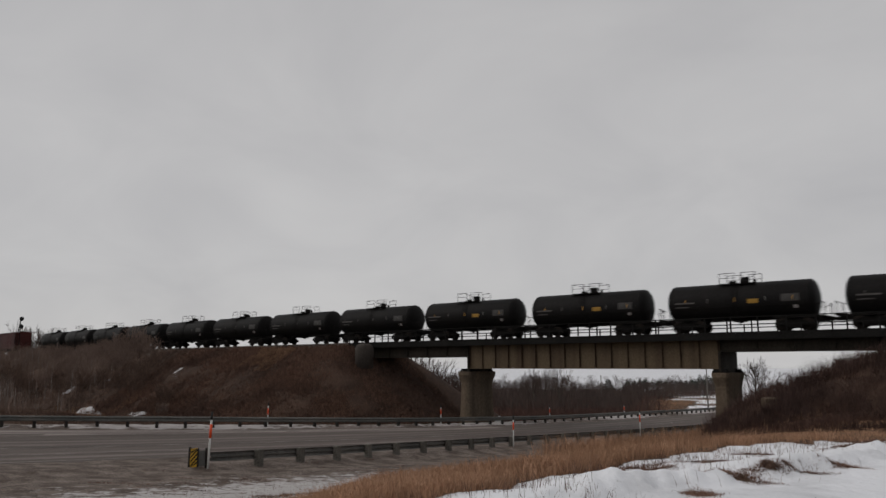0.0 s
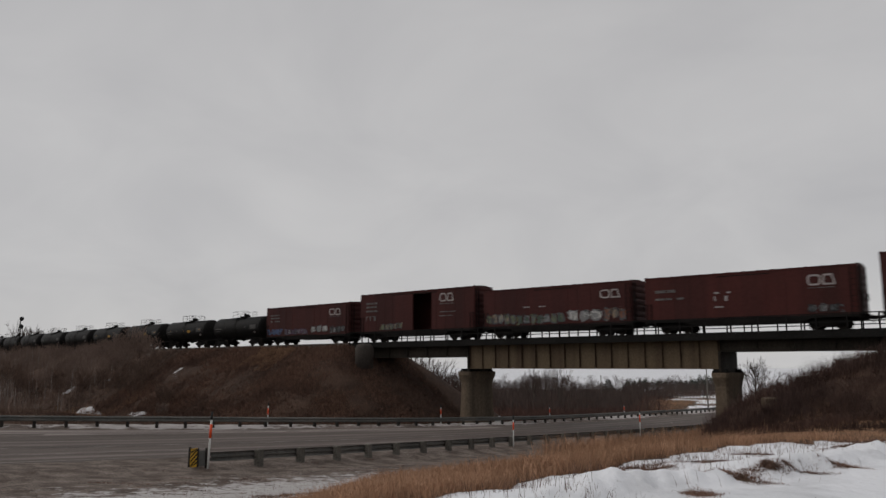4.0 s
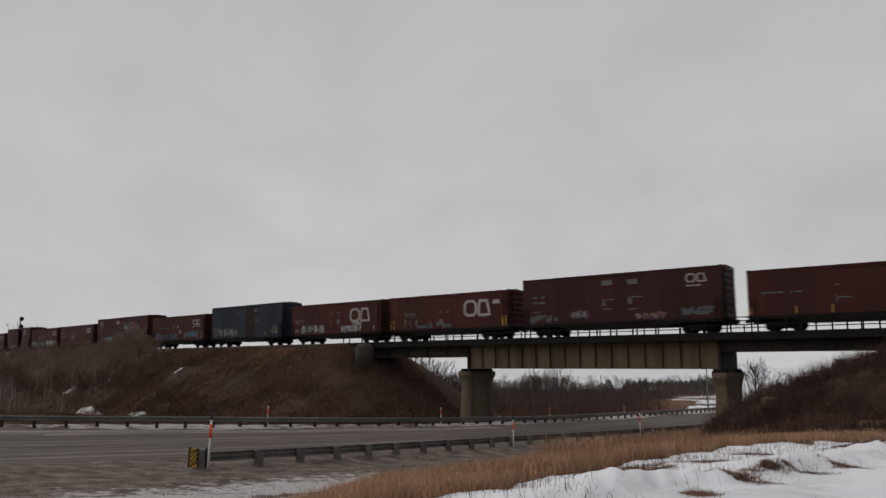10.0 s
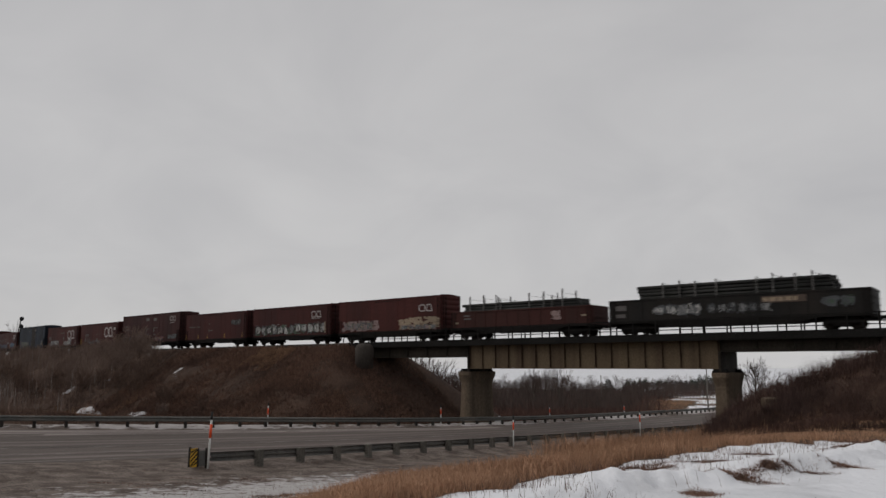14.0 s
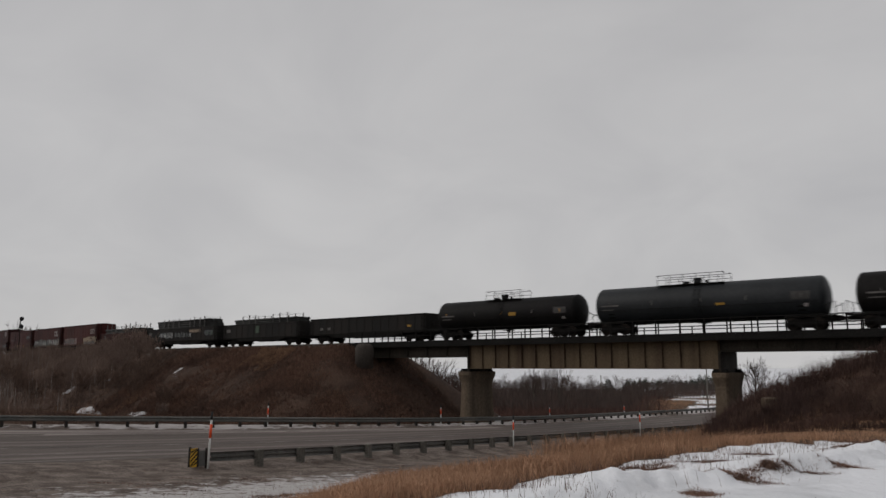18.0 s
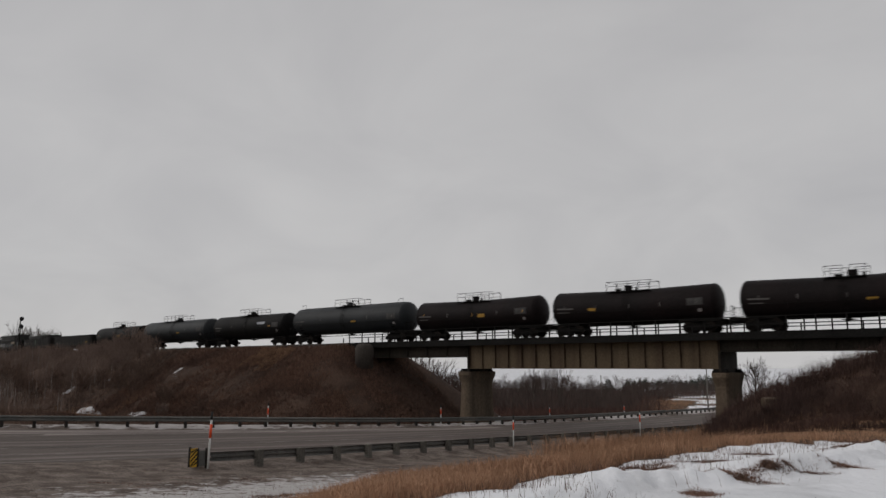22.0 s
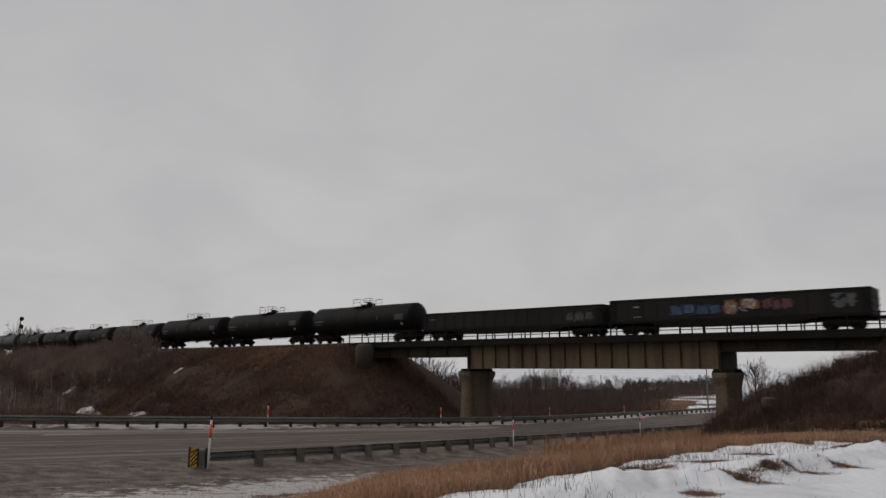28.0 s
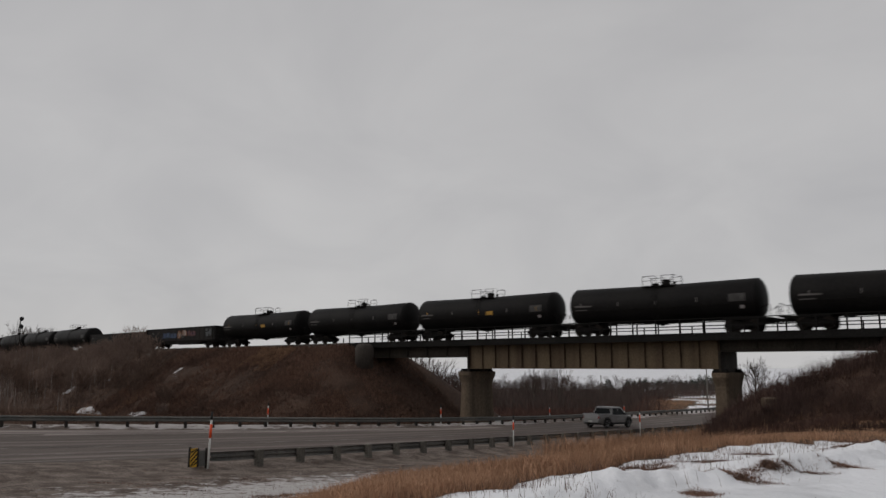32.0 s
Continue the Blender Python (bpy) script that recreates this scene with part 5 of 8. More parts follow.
def gondola(L, top, material, label, seed=0, posts=13):
    """Open gondola with ribbed sides."""
    car = thing("gondola", label, "gondola", "goods train")
    H, W, z0 = L / 2, 1.5, 1.0
    for g in (1, -1):
        k = Kit().box(-H, H, min(g * (W - 0.07), g * (W - 0.045)), max(g * (W - 0.07), g * (W - 0.045)), z0, top - 0.05)
        part("side_wall", k, material, car)
        part("top_chord", Kit().box(-H, H, min(g * (W - 0.12), g * (W + 0.02)), max(g * (W - 0.12), g * (W + 0.02)), top - 0.13, top, 0.012), material, car)
        s = Kit().box(-H, H, min(g * (W - 0.08), g * W), max(g * (W - 0.08), g * W), z0 - 0.12, z0 + 0.06, 0.01)
        s.prism([(-H * 0.66, z0 - 0.12), (-H * 0.5, z0 - 0.42), (H * 0.5, z0 - 0.42), (H * 0.66, z0 - 0.12)], "y", g * (W - 0.05), g * (W - 0.02))
        part("side_sill", s, M_UNDER, car)
        pm = Kit().box(-0.07, 0.07, min(g * (W - 0.045), g * (W - 0.005)), max(g * (W - 0.045), g * (W - 0.005)), z0 + 0.06, top - 0.13, 0.008).mesh("side_post", material)
        for i in range(posts):
            part("side_post", pm, None, car, at=pose(-H + 0.35 + (L - 0.7) * i / (posts - 1), 0, 0))
        for x in (H - 0.3, -H + 0.3):
            ladder(car, x, g * (W + 0.05), z0 - 0.4, top - 0.1, "x")
    for g in (1, -1):
        k = Kit().box(min(g * (H - 0.08), g * H), max(g * (H - 0.08), g * H), -W + 0.05, W - 0.05, z0, top)
        for i in range(4):
            z = z0 + 0.25 + i * (top - z0 - 0.4) / 3
            k.box(min(g * H, g * (H + 0.06)), max(g * H, g * (H + 0.06)), -W + 0.1, W - 0.1, z - 0.06, z + 0.06)
        part("end_wall", k, material, car)
        part("end_sill", Kit().box(min(g * (H - 0.1), g * (H + 0.12)), max(g * (H - 0.1), g * (H + 0.12)), -W, W, 0.74, z0, 0.02), M_UNDER, car)
    part("floor", Kit().box(-H + 0.08, H - 0.08, -W + 0.07, W - 0.07, z0 - 0.02, z0 + 0.08), M_UNDER, car)
    part("centre_sill", Kit().box(-H - 0.1, H + 0.1, -0.18, 0.18, 0.60, 0.975, 0.02), M_UNDER, car)
    part("brake_gear", Kit().tube((1.0, 0.7, 0.72), (1.8, 0.7, 0.72), 0.16, n=10).box(-2.4, -1.9, 0.5, 0.95, 0.5, 0.88, 0.02), M_UNDER, car)
    for x in (H - 2.1, -H + 2.1):
        add_truck(car, x)
    ends_of(car, H, 0.68)
    return car


def steel_load(L, z0, z1, label, seed, stakes):
    """Stacked coated pipes held by stakes, lying in a gondola."""
    ld = thing("pipe_stack", label, "pipe stack", "train loads")
    r = random.Random(seed)
    rad = 0.15
    rows = int((z1 - z0) / (rad * 1.9))
    for j in range(rows):
        for i in range(7):
            y = (i - 3) * rad * 2.02 + (rad if j % 2 else 0) * 0.5
            x = r.uniform(-0.25, 0.25)
            part("pipe", Kit().tube((-L / 2 + x, y, z0 + rad + j * rad * 1.86), (L / 2 + x, y, z0 + rad + j * rad * 1.86), rad, n=10), M_PIPE, ld)
    for x, h in stakes:
        for y in (1.22, -1.22):
            part("stake", Kit().box(x - 0.055, x + 0.055, y - 0.05, y + 0.05, z0, z1 + h, 0.01), M_STAKE, ld)
        part("strap", Kit().box(x - 0.012, x + 0.012, -1.22, 1.22, z1 - 0.01 + h * 0.5, z1 + 0.01 + h * 0.5), M_STAKE, ld)
    for x in (-L / 3, 0, L / 3):
        part("bearer", Kit().box(x - 0.08, x + 0.08, -1.2, 1.2, z0 - 0.002 - 0.1, z0 + 0.0), M_STAKE, ld)
    return ld


TRAIN = []   # (thing, place of its middle in the train)


def put_car(car, front, back):
    TRAIN.append((car, (front + back) / 2))


def build_train():
    # short tank cars at the head of the clip
    kinds = [tank_car(11.5, 3.86, M_TANK, "short black tank car with a railed dome and yellow panel", R=1.47, seed=1, marks="amber"),
             tank_car(11.5, 3.86, M_TANK, "short sooty black tank car with a railed dome", R=1.47, seed=2, marks="none")]
    for i in range(12):
        f = 133.65 - 13.25 * i
        c = kinds[0 if i in (8, 9, 10) else 1]
        if c in [t for t, _ in TRAIN]:
            c = copy_thing(c, pose(0, 0, 0))
        put_car(c, f, f - 11.5)
    Y = BOX_W + 0.030
    H1, H2 = 4.57, 5.20
    c = boxcar(15.5, H1, M_BOX[1], "red steel boxcar with closed doors", seed=20)
    put_car(c, 165.2, 149.7)
    # 1
    c = boxcar(15.7, H1, M_BOX[0], "dark red boxcar with pale graffiti along the sill", seed=21)
    L = 15.7
    bars(c, L / 2 - 0.9, Y, [(3.55, 0.16, 0.7, 0.6, 0.2), (3.2, 0.16, 0.7, 0.6, 0.25), (2.8, 0.18, 0.35, -0.3, 0.6, 0.3)], M_MARK_DIM)
    emblem(c, L / 2 - 0.775 * L, 3.25, 2.0, 0.75, Y)
    bars(c, L / 2 - 0.775 * L, Y, [(3.05, 0.06, 0.5, 0.6, 0.5)], M_MARK_DIM)
    wash(c, L, 0.03, 0.2, 1.2, 2.0, Y, "blue", 5, 26)
    spray(c, L, 0.24, 0.52, 1.15, 1.9, Y, ["slate", "grey", "violet"], 7, 6, "violet")
    spray(c, L, 0.56, 0.76, 1.25, 2.15, Y, ["pale", "grey"], 3, 7, "grey")
    spray(c, L, 0.78, 0.95, 1.2, 2.0, Y, ["slate", "grey"], 4, 8, "black")
    put_car(c, -25.0, -40.7)
    # 2, its door slid open on both sides
    L = 16.2
    c = boxcar(L, H2, M_BOX[0], "tall dark red boxcar with its doors slid open", open_door=(-2.45, 0.15), tall=True, seed=22)
    bars(c, L / 2 - 0.9, Y, [(4.1, 0.2, 0.6, 0.5, 0.45), (3.7, 0.2, 0.6, 0.5, 0.35), (3.25, 0.2, 0.5, 0.5, 0.55), (2.7, 0.1, 0.4, 0.4, 0.4), (2.3, 0.5, 0.12, -0.3, 0.12, -0.3, 0.3)], M_MARK_DIM)
    emblem(c, L / 2 - 0.72 * L, 3.9, 1.9, 0.85, Y)
    bars(c, L / 2 - 0.72 * L, Y, [(3.65, 0.06, 0.6, 0.6, 0.5), (2.8, 0.1, 1.2, 0.8), (2.4, 0.1, 0.9, 0.7)], M_MARK_DIM)
    spray(c, L, 0.2, 0.4, 1.2, 2.0, Y, ["lime", "tan"], 5, 9, "slate")
    put_car(c, -42.5, -58.7)
    # 3
    L = 15.6
    c = boxcar(L, H1, M_BOX[0], "dark red boxcar with green and pale graffiti along its side", seed=23)
    spray(c, L, 0.02, 0.2, 1.2, 2.4, Y, ["lime", "tan", "grey"], 4, 10, "slate")
    spray(c, L, 0.2, 0.58, 1.15, 2.2, Y, ["lime", "green", "grey"], 8, 11, "slate")
    spray(c, L, 0.6, 0.82, 1.25, 2.35, Y, ["pale", "grey"], 3, 12, "grey")
    spray(c, L, 0.83, 0.97, 1.2, 2.5, Y, ["rust", "tan"], 3, 13, "slate")
    emblem(c, L / 2 - 0.81 * L, 3.2, 1.9, 0.75, Y)
    bars(c, L / 2 - 0.3 * L, Y, [(2.75, 0.1, 0.3, 0.25, -0.8, 0.3, 0.3)], M_MARK)
    put_car(c, -59.8, -75.4)
    # 4
    L = 16.0
    c = boxcar(L, H1, M_BOX[1], "plain red boxcar with small white markings", seed=24)
    bars(c, L / 2 - 0.9, Y, [(3.3, 0.22, 0.9, 0.7), (2.7, 0.16, 0.8, 0.5, -0.2, 0.6)], M_MARK_DIM)
    bars(c, L / 2 - 0.36 * L, Y, [(3.0, 0.12, 0.4, -0.4, 0.3), (2.4, 0.4, 0.1, -0.5, 0.25), (1.9, 0.1, 0.7)], M_MARK)
    emblem(c, L / 2 - 0.79 * L, 3.2, 1.9, 0.8, Y)
    bars(c, L / 2 - 0.79 * L, Y, [(3.0, 0.06, 0.5, 0.6, 0.5)], M_MARK_DIM)
    spray(c, L, 0.78, 0.92, 1.2, 1.9, Y, ["slate", "grey"], 3, 14, "black")
    put_car(c, -76.6, -92.6)
    # 5
    L = 18.7
    c = boxcar(L, H2, M_BOX[0], "long tall red boxcar with a large multicoloured painted graffiti", door=(-0.4, 2.9), tall=True, seed=25)
    emblem(c, L / 2 - 0.05 * L, 4.2, 1.5, 0.5, Y)
    bars(c, L / 2 - 0.05 * L, Y, [(3.85, 0.08, 0.7, 0.6), (3.4, 0.14, 0.4, 0.4), (2.9, 0.14, 0.4, 0.3, 0.4)], M_MARK_DIM)
    bars(c, L / 2 - 0.4 * L, Y, [(4.2, 0.5, 1.1)], SPRAY["pink"], "tack_board")
    spray(c, L, 0.09, 0.16, 1.5, 2.2, Y, ["rust", "tan"], 3, 15, "violet")
    spray(c, L, 0.18, 0.33, 1.35, 2.3, Y, ["sky", "pale"], 4, 16, "blue")
    spray(c, L, 0.43, 0.56, 1.3, 3.0, Y, ["slate", "violet", "green"], 3, 17, "violet")
    wash(c, L, 0.52, 0.68, 2.7, 4.5, Y, "green", 18, 34)
    wash(c, L, 0.57, 0.62, 3.3, 4.0, Y + 0.008, "lime", 19, 8)
    wash(c, L, 0.68, 0.79, 2.9, 4.5, Y, "violet", 20, 30)
    wash(c, L, 0.70, 0.77, 3.3, 4.3, Y + 0.006, "rust", 25, 9)
    wash(c, L, 0.60, 0.70, 2.6, 3.2, Y + 0.006, "violet", 21, 20)
    wash(c, L, 0.79, 0.85, 2.2, 3.9, Y, "slate", 22, 18)
    spray(c, L, 0.46, 0.72, 1.1, 2.0, Y, ["green", "lime", "violet"], 8, 23, "green")
    spray(c, L, 0.72, 0.93, 1.25, 2.15, Y, ["rust", "tan", "lime"], 6, 24, "violet")
    put_car(c, -94.0, -112.7)
    # 6
    L = 15.5
    c = boxcar(L, H1, M_BOX[0], "dark red boxcar with blue and orange graffiti along the sill", seed=26)
    bars(c, L / 2 - 0.14 * L, Y, [(2.9, 0.12, 0.45, 0.45, 0.45, -0.6, 0.4, 0.4)], M_MARK_DIM)
    bars(c, L / 2 - 0.42 * L, Y, [(3.05, 0.14, 0.3, -0.7, 0.3), (2.7, 0.1, 0.2, -1.3, 0.15)], M_MARK)
    emblem(c, L / 2 - 0.785 * L, 3.15, 1.95, 0.78, Y)
    bars(c, L / 2 - 0.77 * L, Y, [(2.92, 0.06, 0.7, 0.6, 0.7)], M_MARK)
    spray(c, L, 0.09, 0.30, 1.2, 2.3, Y, ["blue", "slate", "rust"], 5, 27, "blue")
    spray(c, L, 0.30, 0.52, 1.2, 2.2, Y, ["slate", "violet", "teal"], 6, 28, "blue")
    spray(c, L, 0.535, 0.575, 2.05, 2.5, Y, ["pale"], 1, 29, "grey")
    spray(c, L, 0.62, 0.66, 1.25, 2.3, Y, ["rust"], 1, 30, "rust")
    spray(c, L, 0.66, 0.87, 1.3, 2.45, Y, ["sky", "teal", "sky"], 6, 31, "blue")
    wash(c, L, 0.87, 0.98, 1.2, 2.5, Y, "red", 32, 18)
    put_car(c, -114.3, -129.8)
    # 7
    L = 16.1
    c = boxcar(L, H2 + 0.04, M_BLUEBOX, "tall dark blue-grey boxcar with a brown door and pale scrawl", door=(-2.3, -0.1), tall=True, door_mat=M_DOORBR, seed=27)
    spray(c, L, 0.02, 0.14, 1.2, 2.7, Y, ["slate", "violet"], 3, 33, "slate")
    spray(c, L, 0.13, 0.40, 1.25, 2.4, Y, ["lime", "grey"], 5, 34, "slate")
    bars(c, L / 2 - 0.40 * L, Y, [(4.3, 0.12, 0.5)], M_MARK_DIM)
    bars(c, L / 2 - 0.63 * L, Y, [(4.35, 0.35, 0.6), (3.5, 0.07, 0.6, 0.5), (3.1, 0.07, 0.6, 0.4)], M_MARK_DIM)
    bars(c, L / 2 - 0.78 * L, Y, [(1.3, 0.4, 0.1)], M_AMBER_BAR, "reflective_strip")
    bars(c, L / 2 - 0.93 * L, Y, [(1.4, 0.8, 0.1)], M_AMBER_BAR, "reflective_strip")
    wash(c, L, 0.87, 0.92, 1.3, 2.5, Y, "slate", 35, 10)
    put_car(c, -131.4, -147.5)
    # 8
    L = 15.7
    c = boxcar(L, H1, M_BOX[1], "red boxcar with a large white ribbon emblem and grey graffiti", seed=28)
    emblem(c, L / 2 - 0.675 * L, 2.3, 3.3, 1.55, Y)
    spray(c, L, 0.12, 0.40, 1.15, 2.25, Y, ["pale", "grey", "pale"], 4, 36, "slate")
    bars(c, L / 2 - 0.05 * L, Y, [(2.85, 0.06, 1.6), (2.6, 0.14, 0.6, 0.5, 0.4), (2.4, 0.06, 1.6), (1.4, 0.3, 0.8)], M_MARK_DIM)
    bars(c, L / 2 - 0.46 * L, Y, [(3.4, 0.12, 0.4, -0.5, 0.5), (2.2, 0.5, 0.1, -0.9, 0.4)], M_MARK_DIM)
    spray(c, L, 0.58, 0.76, 1.2, 2.0, Y + 0.008, ["grey", "slate"], 5, 37, "pale")
    spray(c, L, 0.70, 0.80, 1.3, 2.45, Y + 0.010, ["slate", "grey"], 3, 38, "pale")
    bars(c, L / 2 - 0.92 * L, Y, [(1.4, 0.5, 0.14), ], M_MARK)
    put_car(c, -149.4, -165.1)
    # 9
    L = 15.6
    c = boxcar(L, H1, M_BOX[1], "red boxcar with a large white ribbon emblem and yellow end strips", seed=29)
    emblem(c, L / 2 - 0.655 * L, 2.2, 3.3, 1.65, Y)
    bars(c, L / 2 - 0.885 * L, Y, [(3.35, 0.4, 0.8)], M_MARK)
    bars(c, L / 2 - 0.14 * L, Y, [(2.85, 0.06, 1.6), (2.6, 0.16, 0.5, 0.5, 0.3), (2.4, 0.06, 1.6), (1.5, 0.7, 0.2, -0.3, 0.15, -0.5, 0.3)], M_MARK_DIM)
    bars(c, L / 2 - 0.45 * L, Y, [(2.75, 0.12, 0.3, -0.5, 0.25), (1.6, 0.5, 0.5), ], M_MARK_DIM)
    for u in (0.01, 0.035, 0.955, 0.98):
        bars(c, L / 2 - u * L, Y, [(1.2, 0.95, 0.12)], M_AMBER_BAR, "reflective_strip")
    wash(c, L, 0.25, 0.6, 1.2, 1.9, Y, "slate", 39, 14)
    put_car(c, -166.4, -182.0)
    # 10
    L = 18.6
    c = boxcar(L, H2 + 0.05, M_BOX[2], "long tall brown-red boxcar with scattered white markings", door=(-1.0, 2.4), tall=True, seed=30)
    bars(c, L / 2 - 0.06 * L, Y, [(3.5, 0.2, 0.5, -0.2, 0.3), (3.0, 0.18, 0.5, 0.7), (2.2, 0.1, 0.7)], M_MARK_DIM)
    bars(c, L / 2 - 0.44 * L, Y, [(4.3, 0.42, 1.0), (3.0, 0.1, 1.1), (2.5, 0.45, 0.3), (2.2, 0.1, 0.9)], M_MARK_DIM)
    bars(c, L / 2 - 0.57 * L, Y, [(4.25, 0.42, 0.9), (3.1, 0.1, 1.3), (2.6, 0.45, 0.35), (2.1, 0.1, 0.9)], M_MARK_DIM)
    emblem(c, L / 2 - 0.845 * L, 4.05, 1.7, 0.72, Y)
    bars(c, L / 2 - 0.845 * L, Y, [(3.75, 0.09, 0.6, 0.6)], M_MARK)
    wash(c, L, 0.04, 0.2, 1.2, 2.0, Y, "slate", 40, 24)
    spray(c, L, 0.27, 0.36, 1.5, 2.3, Y, ["pink", "grey"], 3, 41, "slate")
    spray(c, L, 0.6, 0.75, 1.2, 1.9, Y, ["tan", "rust"], 4, 42, "violet")
    wash(c, L, 0.82, 0.97, 1.4, 2.1, Y, "slate", 43, 24)
    put_car(c, -183.7, -202.3)
    # 11
    L = 15.4
    c = boxcar(L, H1, M_BOX[0], "dark red boxcar with small orange strips along the sill", seed=31)
    bars(c, L / 2 - 0.07 * L, Y, [(2.75, 0.14, 0.45, 0.45, 0.45, -0.3, 0.2, 0.45)], M_MARK_DIM)
    bars(c, L / 2 - 0.40 * L, Y, [(3.1, 0.12, 0.3), (2.2, 0.1, 1.0), (1.9, 0.6, 0.1)], M_MARK_DIM)
    spray(c, L, 0.76, 0.9, 2.75, 3.6, Y, ["slate", "grey"], 4, 44, "black")
    for u in (0.01, 0.22, 0.38, 0.66, 0.93):
        bars(c, L / 2 - u * L, Y, [(1.2, 0.55, 0.09)], M_AMBER_BAR, "reflective_strip")
    put_car(c, -204.2, -219.6)
    # 12
    L = 15.4
    c = boxcar(L, H1, M_BOX[0], "dark red boxcar with a long row of outlined graffiti letters", seed=32)
    wash(c, L, 0.03, 0.95, 1.2, 2.5, Y, "green", 45, 80)
    spray(c, L, 0.04, 0.95, 1.2, 2.55, Y + 0.016, ["pale", "grey", "pale", "grey", "pale"], 12, 46, "black")
    emblem(c, L / 2 - 0.77 * L, 3.1, 1.8, 0.78, Y)
    bars(c, L / 2 - 0.77 * L, Y, [(2.95, 0.06, 1.6)], M_MARK)
    bars(c, L / 2 - 0.93 * L, Y + 0.03, [(1.25, 1.3, 0.2)], SPRAY["tan"])
    put_car(c, -221.0, -236.4)
    # 13
    L = 15.6
    c = boxcar(L, H1, M_BOX[1], "red boxcar with beige painted-over graffiti patches", seed=33)
    wash(c, L, 0.05, 0.42, 1.2, 2.4, Y, "pink", 47, 60)
    spray(c, L, 0.06, 0.36, 1.25, 2.35, Y + 0.014, ["pink", "grey", "tan"], 9, 48, "slate")
    wash(c, L, 0.62, 0.97, 1.15, 2.5, Y, "tan", 49, 90)
    spray(c, L, 0.64, 0.96, 1.15, 1.7, Y + 0.018, ["grey", "pink"], 5, 50, "slate")
    emblem(c, L / 2 - 0.80 * L, 3.0, 1.9, 0.75, Y)
    put_car(c, -237.8, -253.4)
    # gondolas with loads
    Yg = 1.502
    L = 15.9
    c = gondola(L, 2.70, M_GOND_RED, "oxide red gondola loaded with stacked pipes")
    bars(c, L / 2 - 0.1 * L, Yg, [(2.2, 0.14, 0.7), (1.9, 0.14, 0.9)], M_MARK_DIM)
    bars(c, L / 2 - 0.03 * L, Yg, [(1.5, 0.16, 0.4)], SPRAY["tan"])
    wash(c, L, 0.74, 0.80, 1.5, 2.4, Yg, "pink", 51, 10)
    bars(c, L / 2 - 0.93 * L, Yg, [(1.75, 0.16, 0.5)], SPRAY["tan"])
    put_car(c, -254.7, -270.6)
    stakes = [(5.6, 0.6), (3.9, 0.65), (2.4, 0.6), (1.9, 0.2), (-1.4, 0.6), (-3.0, 0.65), (-3.9, 0.2), (-5.0, 0.75)]
    put_car(steel_load(13.0, 1.2, 3.58, "dark green coated pipes stacked between tall stakes", 60, stakes), -255.9, -269.0)
    L = 20.1
    c = gondola(L, 2.88, M_GOND_BLK, "long dark gondola with silver graffiti and stacked pipes", posts=16)
    spray(c, L, 0.20, 0.40, 1.3, 2.4, Yg, ["grey", "pale"], 4, 52, "slate")
    spray(c, L, 0.42, 0.66, 1.4, 2.3, Yg, ["slate", "grey"], 6, 53, "black")
    bars(c, L / 2 - 0.63 * L, Yg, [(2.1, 0.5, 3.2)], SPRAY["brown"], "painted_panel")
    bars(c, L / 2 - 0.635 * L, Yg + 0.005, [(2.2, 0.3, 0.4, 0.5, 0.4, 0.5, 0.3)], SPRAY["tan"])
    spray(c, L, 0.84, 0.95, 1.5, 2.5, Yg, ["slate", "green"], 2, 54, "slate")
    bars(c, L / 2 - 0.03 * L, Yg, [(2.0, 0.4, 1.0), (1.4, 0.3, 0.9)], M_MARK_DIM)
    put_car(c, -272.2, -292.3)
    stakes = [(5.3, 0.1), (3.9, 0.2), (2.6, 0.1), (0.9, 0.15), (-2.2, 0.1), (-3.4, 0.3), (-5.0, 0.15), (-6.2, 0.3)]
    put_car(steel_load(15.0, 1.2, 4.08, "dark coated pipes stacked high above the gondola sides", 61, stakes), -274.6, -290.0)
    L = 16.6
    c = gondola(L, 2.80, M_GOND_BLK, "dark gondola loaded with stacked pipes", posts=13)
    bars(c, L / 2 - 0.45 * L, Yg, [(1.6, 0.9, 0.7)], SPRAY["green"], "painted_panel")
    bars(c, L / 2 - 0.05 * L, Yg, [(1.8, 0.4, 0.9)], M_MARK_DIM)
    put_car(c, -293.9, -310.5)
    stakes = [(4.6, 0.1), (3.2, 0.25), (1.8, 0.15), (-2.0, 0.15), (-3.4, 0.25), (-5.0, 0.3)]
    put_car(steel_load(13.4, 1.2, 3.75, "dark coated pipes stacked between weathered stakes", 62, stakes), -295.9, -309.4)
    L = 18.5
    c = gondola(L, 2.86, M_GOND_BLK, "empty black gondola with a small yellow panel", posts=15)
    bars(c, L / 2 - 0.86 * L, Yg, [(1.5, 0.22, 0.5)], M_AMBER, "warning_panel")
    bars(c, L / 2 - 0.1 * L, Yg, [(1.5, 0.3, 0.5, -0.6, 0.5)], M_MARK_DIM)
    put_car(c, -312.5, -331.0)
    # long tank cars
    def tank(front, back, top, ma, label, **kw):
        put_car(tank_car(front - back, top, ma, label, **kw), front, back)
    tank(-332.3, -348.8, 3.83, M_TANK, "black tank car with a tall railed top platform", R=1.48, fit="wide", seed=70, marks="amber")
    tank(-350.4, -369.2, 4.07, M_TANK_GREY, "long dark grey tank car with a long railed platform", R=1.57, fit="long", seed=71, marks="dim")
    tank(-370.9, -387.1, 4.05, M_TANK, "black tank car with a pale owner panel", R=1.56, fit="wide", seed=72, marks="owner")
